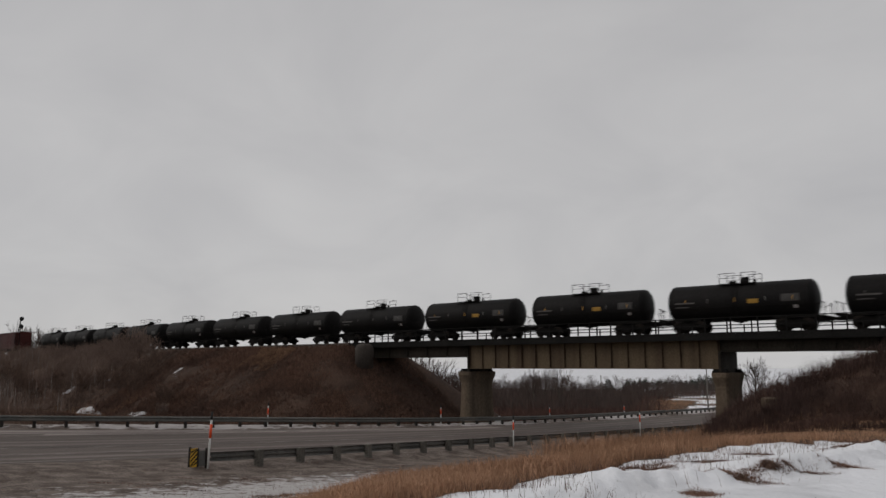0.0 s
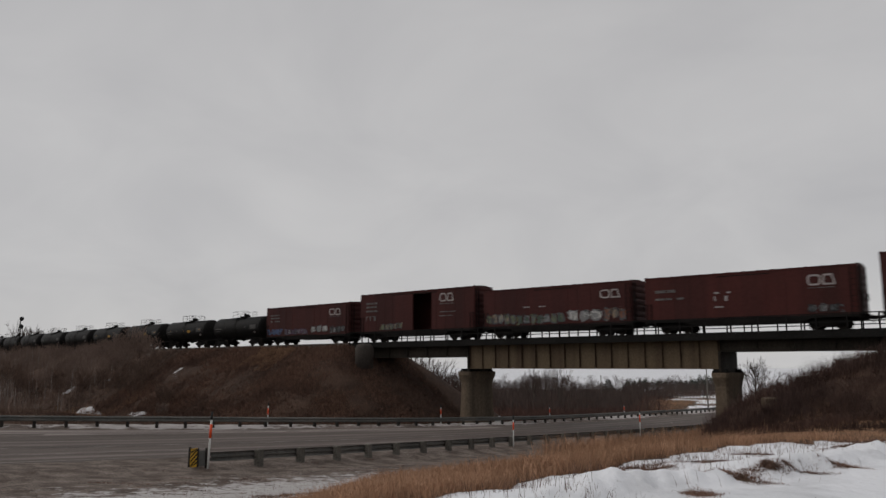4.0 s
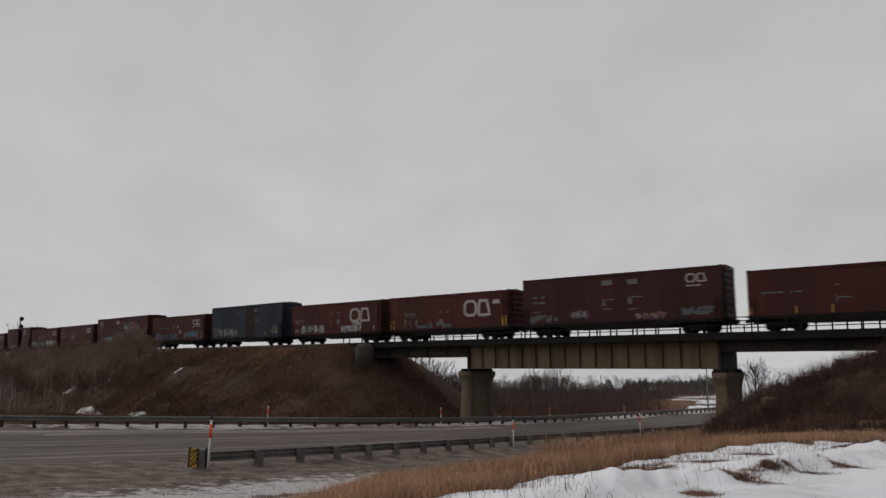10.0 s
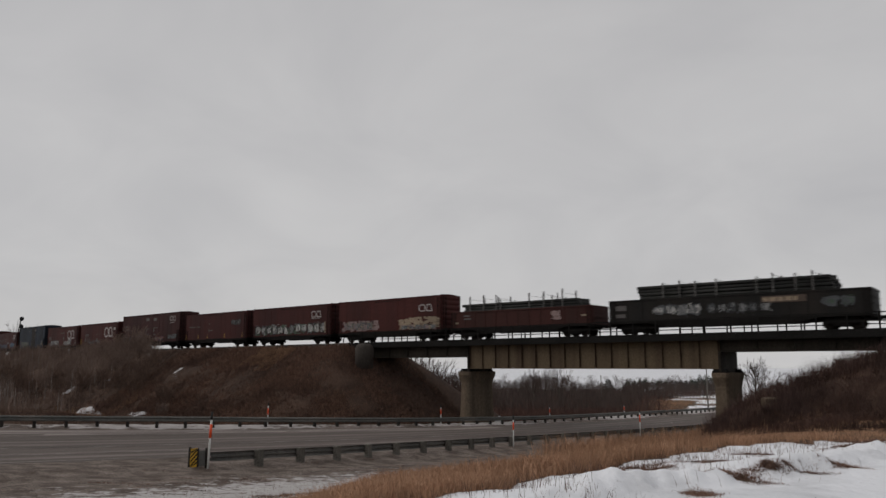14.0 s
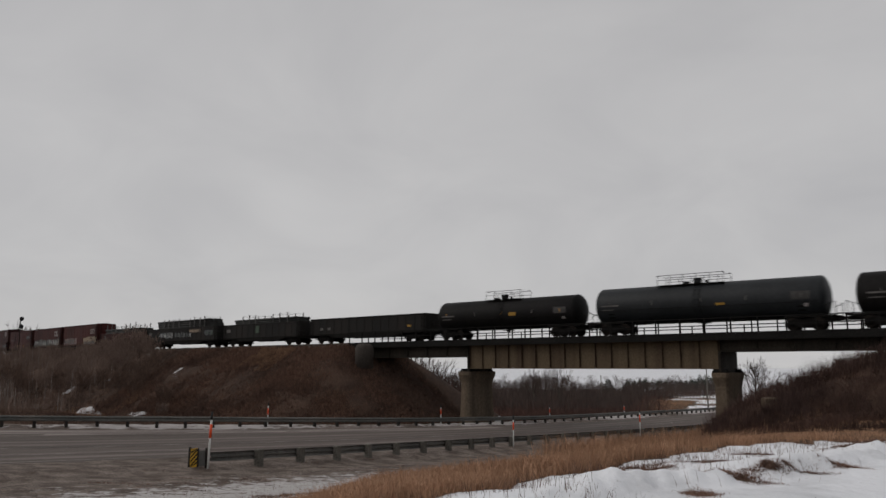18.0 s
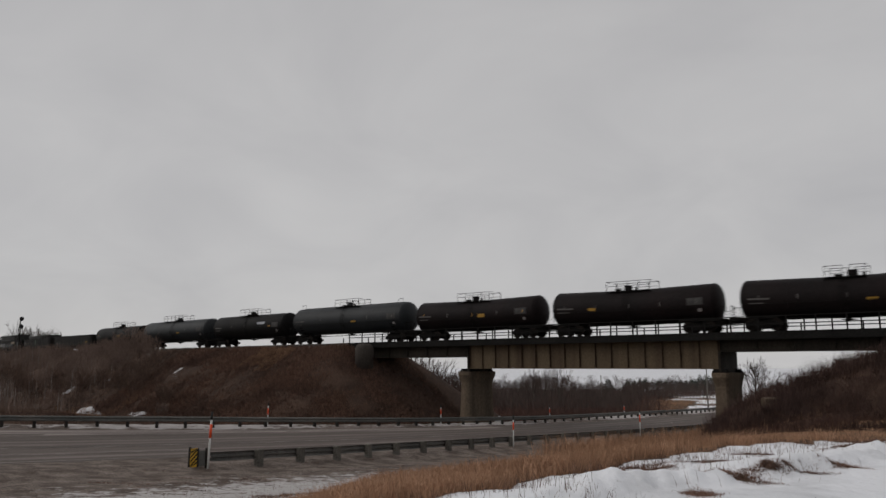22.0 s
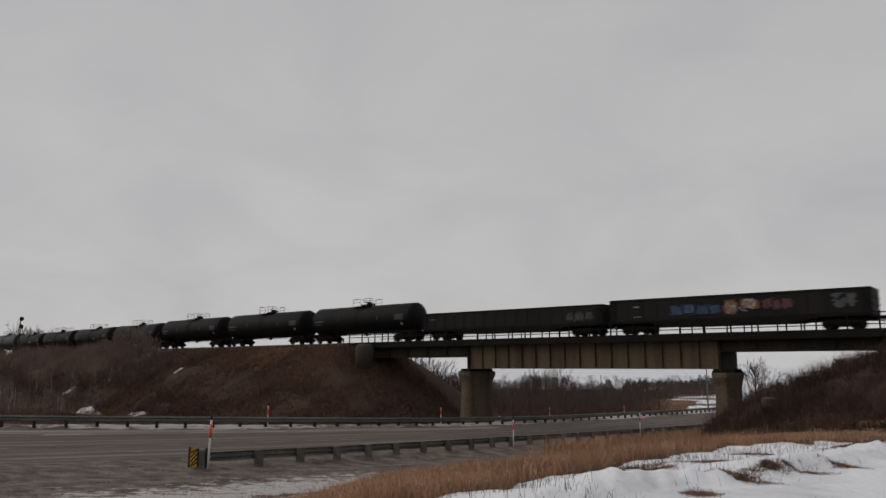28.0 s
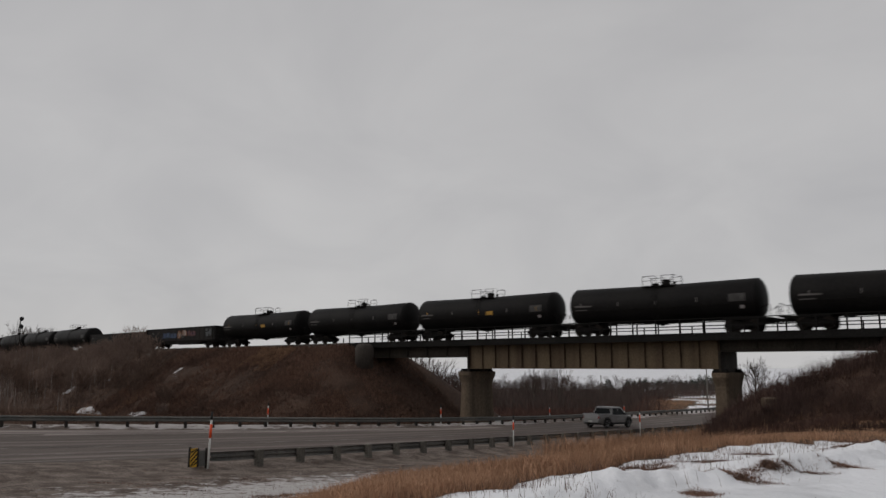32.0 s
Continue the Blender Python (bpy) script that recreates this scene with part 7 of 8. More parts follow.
def woods():
    rng = random.Random(3)
    kinds = [tree_arrays(1.0, 100 + i, 0.45, 8, 0.012, 0.0026, 5, 2) for i in range(7)]
    parts_ = []
    for i in range(460):
        d = rng.uniform(150, 330)
        u = rng.uniform(-0.06, 0.36)
        x, y = u * d, d
        a, c = road_ac(x, y)
        if -42.5 < c < -18 or (c > -82 and rng.random() < (u - 0.235) / 0.05):
            continue
        h = rng.uniform(4.2, 6.6) * (1.1 if u < 0.06 or 0.10 < u < 0.16 else 0.9)
        v, f = kinds[i % 7]
        t = rng.uniform(0, 2 * pi)
        R = np.array([[cos(t), -sin(t), 0], [sin(t), cos(t), 0], [0, 0, 1]])
        w = (v * np.array([h * 0.9, h * 0.9, h])) @ R.T + np.array([x, y, float(ground_z(x, y)) - 0.1])
        parts_.append((w, f))
    v, f = join(parts_)
    tagged(new("far_woods", stuff_mesh("far_woods", v, f, M_TWIG_FAR)), "distant leafless grey-brown woods", "woods", kind="stuff")
    # undergrowth under the trees
    g = np.random.default_rng(8)
    n = 60000
    d = g.uniform(92, 300, n)
    u = g.uniform(-0.06, 0.36, n)
    x, y = u * d, d
    a, c = road_ac(x, y)
    keep = (c < -42) & ~((c > -84) & (g.random(n) < (u - 0.235) / 0.06))
    keep &= g.random(n) < 0.45 + 0.55 * (bumps(x, y, 7, 2) > -0.2)
    x, y = x[keep], y[keep]
    m = len(x)
    v, f = blades(x, y, surface_z(x, y) - 0.1, g.uniform(0.5, 2.1, m), g.uniform(0.04, 0.11, m), g.uniform(0.1, 0.6, m), g)
    n = 34000
    d = g.uniform(125, 320, n)
    u = g.uniform(-0.06, 0.36, n)
    x, y = u * d, d
    a, c = road_ac(x, y)
    keep2 = (c < -44) & ~((c > -84) & (g.random(n) < (u - 0.225) / 0.05)) & (g.random(n) < 0.25 + 0.75 * (bumps(x, y, 11, 5) > -0.1))
    x, y = x[keep2], y[keep2]
    m = len(x)
    tall = blades(x, y, surface_z(x, y) - 0.1, g.uniform(1.8, 5.2, m) * (0.8 + 0.25 * bumps(x, y, 14, 1)), g.uniform(0.04, 0.10, m), g.uniform(0.02, 0.35, m), g)
    tagged(new("far_saplings", stuff_mesh("far_saplings", *tall, M_TWIG_FAR)), "grey-brown young trees crowding the far woods", "woods", kind="stuff")
    tagged(new("undergrowth", stuff_mesh("undergrowth", v, f, M_REDSCRUB)), "reddish brown undergrowth below the far woods", "undergrowth", kind="stuff")
    # short dead grass breaking through the snow of the field
    n = 16000
    d = g.uniform(112, 262, n)
    u = g.uniform(0.235, 0.40, n)
    x, y = u * d, d
    a, c = road_ac(x, y)
    keep = (c < -41.5) & (g.random(n) < 0.15 + 0.85 * (bumps(x, y, 6.0, 8) > 0.1) * (1 - smooth01(u, 0.26, 0.34)) + 0.8 * ((c < -49.5 - 0.288 * (a - 131)) & (a < 206)))
    x, y = x[keep], y[keep]
    m = len(x)
    v, f = blades(x, y, surface_z(x, y) - 0.05, g.uniform(0.15, 0.6, m), g.uniform(0.05, 0.12, m), g.uniform(0.2, 0.9, m), g)
    tagged(new("field_grass", stuff_mesh("field_grass", v, f, M_STRAW)), "short dead grass breaking through a snowy field", "grass", kind="stuff")
    # a far line of trees closes the view all round
    parts_ = []
    for i in range(520):
        t = i / 520 * 2 * pi + rng.uniform(-0.01, 0.01)
        d = rng.uniform(420, 640)
        if radians(19.5) < t < radians(31):
            d *= 2.2
        x, y = d * sin(t), d * cos(t)
        h = rng.uniform(4.5, 7)
        vv, ff = kinds[i % 7]
        parts_.append((vv * np.array([h * 1.6, h * 1.6, h]) + np.array([x, y, float(ground_z(x, y)) - 0.2]), ff))
    v, f = join(parts_)
    tagged(new("far_woods", stuff_mesh("far_woods", v, f, M_TWIG_FAR)), "leafless woods on the horizon", "woods", kind="stuff")


woods()
lone_tree("bare rounded tree beyond the railway bank", 36.9, 92.0, 7.7, 44, 22, 0.62)
lone_tree("slender bare tree beside a larger one", 39.9, 96.0, 5.6, 42, 8, 0.3)
for i, (u, d, h) in enumerate(((-0.020, 128, 9.5), (-0.004, 134, 9.0), (0.012, 130, 7.5), (-0.035, 132, 10.0), (0.115, 150, 8.5), (0.150, 160, 9.0), (0.130, 170, 8.0))):
    lone_tree("bare grey tree beyond the bridge", u * d, d, h, 50 + i, 11, 0.5)
for i, (u, d, h) in enumerate(((-0.545, 218, 16.6), (-0.520, 214, 17.2), (-0.505, 219, 17.4), (-0.535, 222, 17.6), (-0.528, 225, 18.0), (-0.512, 216, 17.6), (-0.497, 221, 17.0), (-0.488, 223, 16.6))):
    lone_tree("bare tree behind the railway", u * d, d, h, 60 + i, 11, 0.5)


def spruce(x, y, h, seed):
    t = thing("spruce", "small dark rounded evergreen at the field's edge", "tree", "spruces", at=pose(x, y, float(ground_z(x, y)) - 0.1))
    part("trunk", Kit().tube((0, 0, 0), (0, 0, h * 0.95), h * 0.02, 0.02, n=6), M_BARK, t)
    r = random.Random(seed)
    k = Kit()
    for i in range(240):
        z = h * (0.08 + 0.9 * r.random() ** 1.2)
        rad = (1 - (z / h) ** 2.6) * h * 0.34 + 0.1
        a = r.uniform(0, 2 * pi)
        e = rad * r.uniform(0.6, 1.1)
        p = (e * cos(a), e * sin(a), z - e * 0.25)
        k.put([(0, 0, z), (p[0] - 0.12 * sin(a), p[1] + 0.12 * cos(a), p[2]), (p[0] * 1.1, p[1] * 1.1, p[2] + 0.08), (p[0] + 0.12 * sin(a), p[1] - 0.12 * cos(a), p[2] - 0.05)], [(0, 1, 2), (0, 2, 3)])
    part("crown", k, M_NEEDLE, t)


_r = random.Random(12)
for i in range(46):
    u = 0.236 + 0.135 * i / 45 + _r.uniform(-0.002, 0.002)
    d = _r.uniform(318, 350)
    spruce(u * d, d, _r.uniform(4.0, 5.4) + (1.8 if 0.325 < u < 0.350 else 0), 70 + i)
spruce(0.212 * 240, 240, 6.0, 69)




# ---- roadside things ----
def snow_stake(a, c, h, lean=(0, 0), lift=0.0):
    x, y = road_xy(a, c)
    z = float(surface_z(x, y)) + lift
    s = thing("marker_post", "white snow marker post with an orange reflective band", "marker post", "snow marker posts", at=pose(x, y, z, lean[0], lean[1], 0))
    part("post", Kit().tube((0, 0, -0.3), (0, 0, h), 0.038, 0.034, n=10), M_WHITEPOST, s)
    part("reflective_band", Kit().tube((0, 0, h * 0.60), (0, 0, h * 0.86), 0.047, 0.045, n=10), M_ORANGE, s)
    part("cap", Kit().tube((0, 0, h - 0.10), (0, 0, h + 0.16), 0.041, 0.034, n=10), M_BLACK, s)


snow_stake(16.36, -22.16, 1.75, (0, 2.2))
snow_stake(39.16, -46.0, 1.85)
snow_stake(55.03, -41.7, 1.75)
snow_stake(37.3, -23.2, 1.60)
snow_stake(72.7, -40.7, 1.65)
snow_stake(91.1, -40.5, 1.6)
snow_stake(54.9, -23.2, 1.95)


def hazard_marker():
    x, y = road_xy(15.98, -22.42)
    z = float(surface_z(x, y)) - 0.09
    s = thing("hazard_sign", "yellow hazard board with black slanting stripes at the rail's end", "hazard sign", at=pose(x, y, z, 0, 1, 50))
    part("post", Kit().box(-0.17, -0.10, 0.014, 0.08, -0.3, 0.80, 0.01), M_POSTDARK, s)
    b = part("board", Kit().box(-0.13, 0.13, -0.012, 0.012, 0.13, 0.75, 0.008), M_YELLOW, s)
    for i in range(6):
        z0 = 0.0 + i * 0.145
        pts = [(-0.129, z0), (0.129, z0 + 0.26), (0.129, z0 + 0.335), (-0.129, z0 + 0.075)]
        pts = [(u, min(max(v, 0.135), 0.745)) for u, v in pts]
        part("stripe", Kit().prism(pts, "y", -0.018, -0.0125), M_BLACK, b)
    e = thing("rail_end_terminal", "dark steel end plate of the guardrail between two posts", "end terminal", at=pose(*road_xy(16.26, -22.36), z, 0, 0, 22))
    for x0 in (-0.135, 0.135):
        part("post", Kit().box(x0 - 0.035, x0 + 0.035, -0.05, 0.05, -0.3, 0.74, 0.01), M_POSTDARK, e)
    part("end_plate", Kit().box(-0.10, 0.10, -0.02, 0.01, 0.16, 0.66, 0.008), M_GALV, e)


hazard_marker()


def marker_stone():
    x, y, z = 21.35, 51.14, 3.2
    t = thing("marker_stone", "pale weathered concrete block half buried in brush", "concrete block", at=pose(x, y, float(surface_z(x, y)), 4, -3, 20))
    part("block", Kit().box(-0.46, 0.46, -0.3, 0.3, -0.3, 0.62, 0.06), M_CONC, t)


marker_stone()


def snow_heap():
    """A lump of old snow left beside the bridge pier."""
    k = Kit()
    rr = []
    for z, q in ((-0.3, 1.0), (0.5, 0.95), (0.75, 0.7), (0.9, 0.42), (0.96, 0.1)):
        rr.append([(0.5 * q * cos(t * pi / 7) * (1 + 0.15 * sin(t * 2.1 + z * 3)), 0.5 * q * sin(t * pi / 7) * (1 + 0.12 * cos(t * 1.7)), z) for t in range(14)])
    k.rings(rr, True, True)
    x, y = road_xy(72.5, -46.9)
    h = thing("snow_heap", "small heap of old snow beside the bridge pier", "snow heap", at=pose(x, y, float(surface_z(x, y)), 0, 0, 30))
    part("heap", k, M_OLDSNOW, h)


M_OLDSNOW = mat("old_crusted_snow", (0.62, 0.62, 0.64), 0.9, 0, 0.12, 3.0, 0.3, 20, (0.48, 0.46, 0.45), 0.45)
snow_heap()


def signal_mast(s, lat):
    m = track_pose(s) @ pose(0, lat, 0)
    t = thing("railway_signal", "black two-headed railway signal mast with ladder", "railway signal", at=m)
    H = 7.2
    part("mast", Kit().tube((0, 0, -0.9), (0, 0, H), 0.10, 0.08, n=10), M_UNDER, t)
    lk = Kit()
    for y in (0.35, 0.75):
        lk.tube((0.6, y, -0.6), (0.15, y - 0.3, H - 0.6), 0.035, n=6)
    for i in range(18):
        f = i / 17
        x, z = 0.6 - 0.45 * f, -0.4 + (H - 0.4) * f
        lk.tube((x, 0.35 - 0.3 * f, z), (x, 0.75 - 0.3 * f, z), 0.02, n=5)
    part("ladder", lk, M_UNDER, t)
    for z in (H - 0.35, H - 1.9):
        h = Kit().tube((-0.32, -0.1, z), (-0.25, -0.1, z), 0.42, n=20)
        hd = part("signal_head", h, M_BLACK, t)
        part("hood", Kit().tube((-0.7, -0.1, z + 0.02), (-0.32, -0.1, z), 0.2, 0.22, n=12), M_BLACK, hd)
        part("bracket", Kit().box(-0.26, 0.0, -0.14, -0.02, z - 0.05, z + 0.05), M_UNDER, hd)
    part("platform", Kit().box(-0.1, 0.5, -0.4, 0.4, H - 2.75, H - 2.69), M_UNDER, t)


signal_mast(139.5, 3.6)


def pole(u, d, h, arm):
    x, y = u * d, d
    t = thing("utility_pole", "weathered wooden utility pole beyond the bridge", "utility pole", "utility poles", at=pose(x, y, float(ground_z(x, y))))
    part("shaft", Kit().tube((0, 0, -0.5), (0, 0, h), 0.15, 0.10, n=8), M_POSTWOOD, t)
    if arm:
        part("crossarm", Kit().box(-0.9, 0.9, -0.05, 0.05, h - 0.6, h - 0.48), M_POSTWOOD, t)


pole(0.203, 200, 6.6, False)
pole(0.339, 150, 9.0, False)
pole(0.237, 230, 5.5, True)


def farm_shed(u, d):
    x, y = u * d, d
    z = float(ground_z(x, y))
    t = thing("farm_shed", "small pale shed in a snowy field", "shed", at=pose(x, y, z, 0, 0, 12))
    part("wall", Kit().box(-2.4, 2.4, -1.6, 1.6, -0.2, 1.7), M_WHITEPOST, t)
    part("roof", Kit().prism([(-1.9, 1.65), (1.9, 1.65), (0, 2.6)], "x", -2.6, 2.6), M_GALV, t)
    part("door", Kit().box(-0.5, 0.4, -1.63, -1.6, -0.1, 1.5), M_UNDER, t)


farm_shed(0.272, 310)


def field_fence():
    t = thing("field_fence", "dark post and rail fence across a snowy field", "fence")
    d0 = 232
    spots = []
    for i in range(26):
        u = 0.262 + i * 0.0042
        x, y = u * d0, d0
        spots.append((x, y, float(ground_z(x, y))))
    for x, y, z in spots:
        part("post", Kit().box(x - 0.09, x + 0.09, y - 0.09, y + 0.09, z - 0.2, z + 1.25), M_POSTWOOD, t)
    k = Kit()
    for p, q in zip(spots[:-1], spots[1:]):
        k.tube((p[0], p[1], p[2] + 1.0), (q[0], q[1], q[2] + 1.0), 0.04, n=4)
    part("top_rail", k, M_POSTWOOD, t)


field_fence()


# ---- road vehicles ----
M_WHITECAR = mat("salty_white_car_paint", (0.50, 0.48, 0.46), 0.38, 0, 0.08, 2, 0.02, 20, (0.34, 0.31, 0.29), 0.42, spec=0.5)
M_SILVER = mat("dusty_silver_car_paint", (0.30, 0.30, 0.31), 0.38, 0.25, 0.08, 2, 0.02, 20, (0.21, 0.205, 0.205), 0.45, spec=0.5)
M_PEARL = mat("dusty_pearl_car_paint", (0.50, 0.49, 0.47), 0.38, 0.1, 0.08, 2, 0.02, 20, (0.29, 0.27, 0.25), 0.45, spec=0.5)


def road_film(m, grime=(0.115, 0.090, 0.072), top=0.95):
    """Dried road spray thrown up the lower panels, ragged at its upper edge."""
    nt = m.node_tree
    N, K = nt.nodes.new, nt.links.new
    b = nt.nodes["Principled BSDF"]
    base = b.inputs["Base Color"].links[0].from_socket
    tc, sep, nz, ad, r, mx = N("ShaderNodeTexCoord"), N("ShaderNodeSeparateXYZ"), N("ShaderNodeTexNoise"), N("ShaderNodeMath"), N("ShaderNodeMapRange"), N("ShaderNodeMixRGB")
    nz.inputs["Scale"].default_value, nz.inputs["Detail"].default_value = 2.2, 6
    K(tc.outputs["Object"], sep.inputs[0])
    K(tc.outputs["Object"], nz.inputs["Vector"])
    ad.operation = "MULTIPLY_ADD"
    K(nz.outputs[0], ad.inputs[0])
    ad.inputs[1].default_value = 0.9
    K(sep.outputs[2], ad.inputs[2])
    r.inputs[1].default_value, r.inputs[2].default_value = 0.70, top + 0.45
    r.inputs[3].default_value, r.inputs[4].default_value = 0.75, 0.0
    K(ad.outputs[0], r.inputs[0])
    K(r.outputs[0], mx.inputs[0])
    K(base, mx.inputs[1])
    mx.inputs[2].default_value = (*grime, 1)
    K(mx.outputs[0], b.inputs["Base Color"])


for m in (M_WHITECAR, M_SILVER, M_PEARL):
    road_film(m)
M_TYRE = mat("tyre_rubber", (0.020, 0.019, 0.018), 0.85, 0, 0.2, 6, 0.1, 60)
M_RIM = mat("alloy_rim", (0.24, 0.24, 0.24), 0.4, 0.7, 0.1, 4, 0)
M_GLASS = mat("dark_tinted_glass", (0.014, 0.016, 0.018), 0.3, 0, 0.05, 2, 0, spec=0.03)
M_TRIM = mat("black_trim", (0.018, 0.018, 0.018), 0.7, 0, 0.15, 5, 0.05, 40)
M_TAIL = mat("red_tail_lamp", (0.20, 0.016, 0.015), 0.25, 0, 0.1, 3, 0, spec=0.5)
M_LAMP = mat("clear_lamp", (0.45, 0.45, 0.45), 0.15, 0.2, 0.05, 3, 0, spec=0.5)
M_PLATE = mat("pale_plate", (0.45, 0.45, 0.43), 0.5, 0, 0.1, 4, 0)


def bevelled(kit, name, material, width=0.05):
    me = kit.mesh(name, material)
    bm = bmesh.new()
    bm.from_mesh(me)
    bmesh.ops.remove_doubles(bm, verts=bm.verts, dist=0.0005)
    es = [e for e in bm.edges if len(e.link_faces) == 2 and e.calc_face_angle(0) > 0.45]
    bmesh.ops.bevel(bm, geom=es, offset=width, segments=2, affect="EDGES", profile=0.6, clamp_overlap=True)
    bmesh.ops.recalc_face_normals(bm, faces=bm.faces)
    for f in bm.faces:
        f.smooth = True
    bm.to_mesh(me)
    bm.free()
    return me


def wheel(car, x, y, r, w):
    g = 1 if y > 0 else -1
    ob = part("wheel", Kit().tube((0, -w * 0.42, 0), (0, w * 0.42, 0), r * 0.30, n=14), M_TRIM, car, at=pose(x, y, r))
    prof = [(-w / 2, r * 0.66), (-w / 2, r * 0.92), (-w * 0.36, r), (w * 0.36, r), (w / 2, r * 0.92), (w / 2, r * 0.66)]
    rr = [[(q * cos(2 * pi * i / 28), o, q * sin(2 * pi * i / 28)) for i in range(28)] for o, q in prof]
    part("tyre", Kit().rings(rr, False, True), M_TYRE, ob)
    k = Kit()
    yo = g * w * 0.36
    for i in range(5):
        a = 2 * pi * i / 5
        c, s = cos(a), sin(a)
        n = (-s * r * 0.10, c * r * 0.10)
        k.put([(n[0], yo, n[1]), (-n[0], yo, -n[1]), (c * r * 0.68 - n[0], yo, s * r * 0.68 - n[1]), (c * r * 0.68 + n[0], yo, s * r * 0.68 + n[1]),
               (n[0], yo - g * 0.03, n[1]), (-n[0], yo - g * 0.03, -n[1]), (c * r * 0.68 - n[0], yo - g * 0.03, s * r * 0.68 - n[1]), (c * r * 0.68 + n[0], yo - g * 0.03, s * r * 0.68 + n[1])],
              [(0, 1, 2, 3), (7, 6, 5, 4), (0, 4, 5, 1), (1, 5, 6, 2), (2, 6, 7, 3), (3, 7, 4, 0)])
    rr = [[(q * cos(2 * pi * i / 28), o, q * sin(2 * pi * i / 28)) for i in range(28)] for o, q in ((yo - g * 0.1, r * 0.66), (yo + g * 0.01, r * 0.68), (yo + g * 0.01, r * 0.60), (yo - g * 0.1, r * 0.58))]
    k.rings(rr, False, True)
    part("rim", k, M_RIM, ob)
    return ob


def arch(cx, r, z0, rising=True, n=9):
    """Points of a wheel arch from one foot to the other, front to rear."""
    return [(cx + r * cos(pi * i / (n - 1)), max(z0, z0 + r * 1.06 * sin(pi * i / (n - 1)))) for i in range(n)]


def vehicle(name, label, category, paint_m, length, width, wheelbase, r, belt, roof, clearance, cab, hood_z, tail_z, bed=None, front_over=0.9, glass=(0.08, 0.93)):
    """cab: (rear foot x, rear roof x, front roof x, front foot x); bed: (x0, x1) of an open load bed."""
    car = thing(name, label, category, "passing vehicles")
    W = width / 2
    xf = wheelbase / 2 + front_over
    xr = xf - length
    wf, wr = wheelbase / 2, -wheelbase / 2
    R = r * 1.30
    low = clearance
    top = [(xr + 0.05, tail_z), (cab[0] - 0.02, tail_z + (0.02 if bed else 0.0)), (cab[0], belt), (cab[3], belt), (cab[3] + 0.05, hood_z + 0.03), (xf - 0.35, hood_z - 0.08), (xf - 0.06, hood_z - 0.22)]
    pts = top + [(xf, hood_z - 0.45), (xf - 0.03, low + 0.10), (xf - 0.12, low)] + arch(wf, R, low) + arch(wr, R, low) + [(xr + 0.14, low + 0.08), (xr, low + 0.25), (xr, tail_z - 0.12)]
    k = Kit().prism(pts, "y", -W, W)
    shell = bevelled(k, "body", paint_m, 0.075)
    mid, half = (xf + xr) / 2, length / 2
    for v in shell.vertices:
        end = min(max((abs(v.co.x - mid) / half - 0.66) / 0.34, 0), 1)
        low_in = min(max((low + 0.22 - v.co.z) / 0.22, 0), 1)
        v.co.y *= (1 - 0.17 * end * end) * (1 - 0.035 * low_in)
    body = part("body", shell, None, car)
    liner = Kit()
    for x in (wf, wr):
        liner.box(x - R * 0.98, x + R * 0.98, -W + 0.06, W - 0.06, low, low + R * 0.9)
    # cabin
    wt = W * 0.80
    rows = []
    zs = ((belt - 0.02, 0.0, W - 0.02), (belt + (roof - belt) * 0.55, 0.55, W - 0.02 + (wt - W + 0.02) * 0.5), (roof - 0.06, 0.94, wt), (roof, 1.0, wt - 0.10))
    for z, f, w in zs:
        a = cab[0] + (cab[1] - cab[0]) * f + (0.10 if f == 1.0 else 0)
        b = cab[3] + (cab[2] - cab[3]) * f - (0.14 if f == 1.0 else 0)
        rows.append([(a, -w, z), (b, -w, z), (b, w, z), (a, w, z)])
    cabk = Kit().rings(rows)
    part("cab", bevelled(cabk, "cab", paint_m, 0.085), None, car)

    def on(f, sx):
        z = belt + (roof - belt) * f
        w = W - 0.02 + (wt - W + 0.02) * f / 0.94
        a = cab[0] + (cab[1] - cab[0]) * f
        b = cab[3] + (cab[2] - cab[3]) * f
        return a + (b - a) * sx, w, z
    for g in (1, -1):
        n = 2
        for i in range(n):
            g0, gw = glass[0], glass[1] - glass[0]
            s0, s1 = g0 + gw * i / n + 0.012, g0 + gw * (i + 1) / n - 0.010
            ring = []
            for f, s in ((0.05, s0), (0.05, s1), (0.84, s1 - 0.02), (0.84, s0 + 0.02)):
                x, w, z = on(f, s)
                ring.append((x, g * (w + 0.030), z))
            inner = [(x, y - g * 0.05, z) for x, y, z in ring]
            part("side_window", Kit().rings([inner, ring]), M_GLASS, car)
            if i < n:
                dx = on(0.0, s1 + 0.01)[0]
                part("door_seam", Kit().box(dx - 0.008, dx + 0.008, min(g * W, g * (W + 0.003)), max(g * W, g * (W + 0.003)), low + 0.18, belt - 0.05), M_TRIM, car)
                hx = on(0, s0 + 0.04)[0]
                part("door_handle", Kit().box(hx, hx + 0.18, min(g * W, g * (W + 0.03)), max(g * W, g * (W + 0.03)), belt - 0.16, belt - 0.11, 0.01), paint_m, car)
        part("mirror", Kit().box(cab[3] - 0.55, cab[3] - 0.38, min(g * (W + 0.02), g * (W + 0.20)), max(g * (W + 0.02), g * (W + 0.20)), belt + 0.02, belt + 0.19, 0.03), paint_m if not bed else M_TRIM, car)
        part("sill_trim", Kit().box(wr + R, wf - R, min(g * (W - 0.02), g * (W + 0.015)), max(g * (W - 0.02), g * (W + 0.015)), low - 0.02, low + 0.12, 0.02), M_TRIM, car)
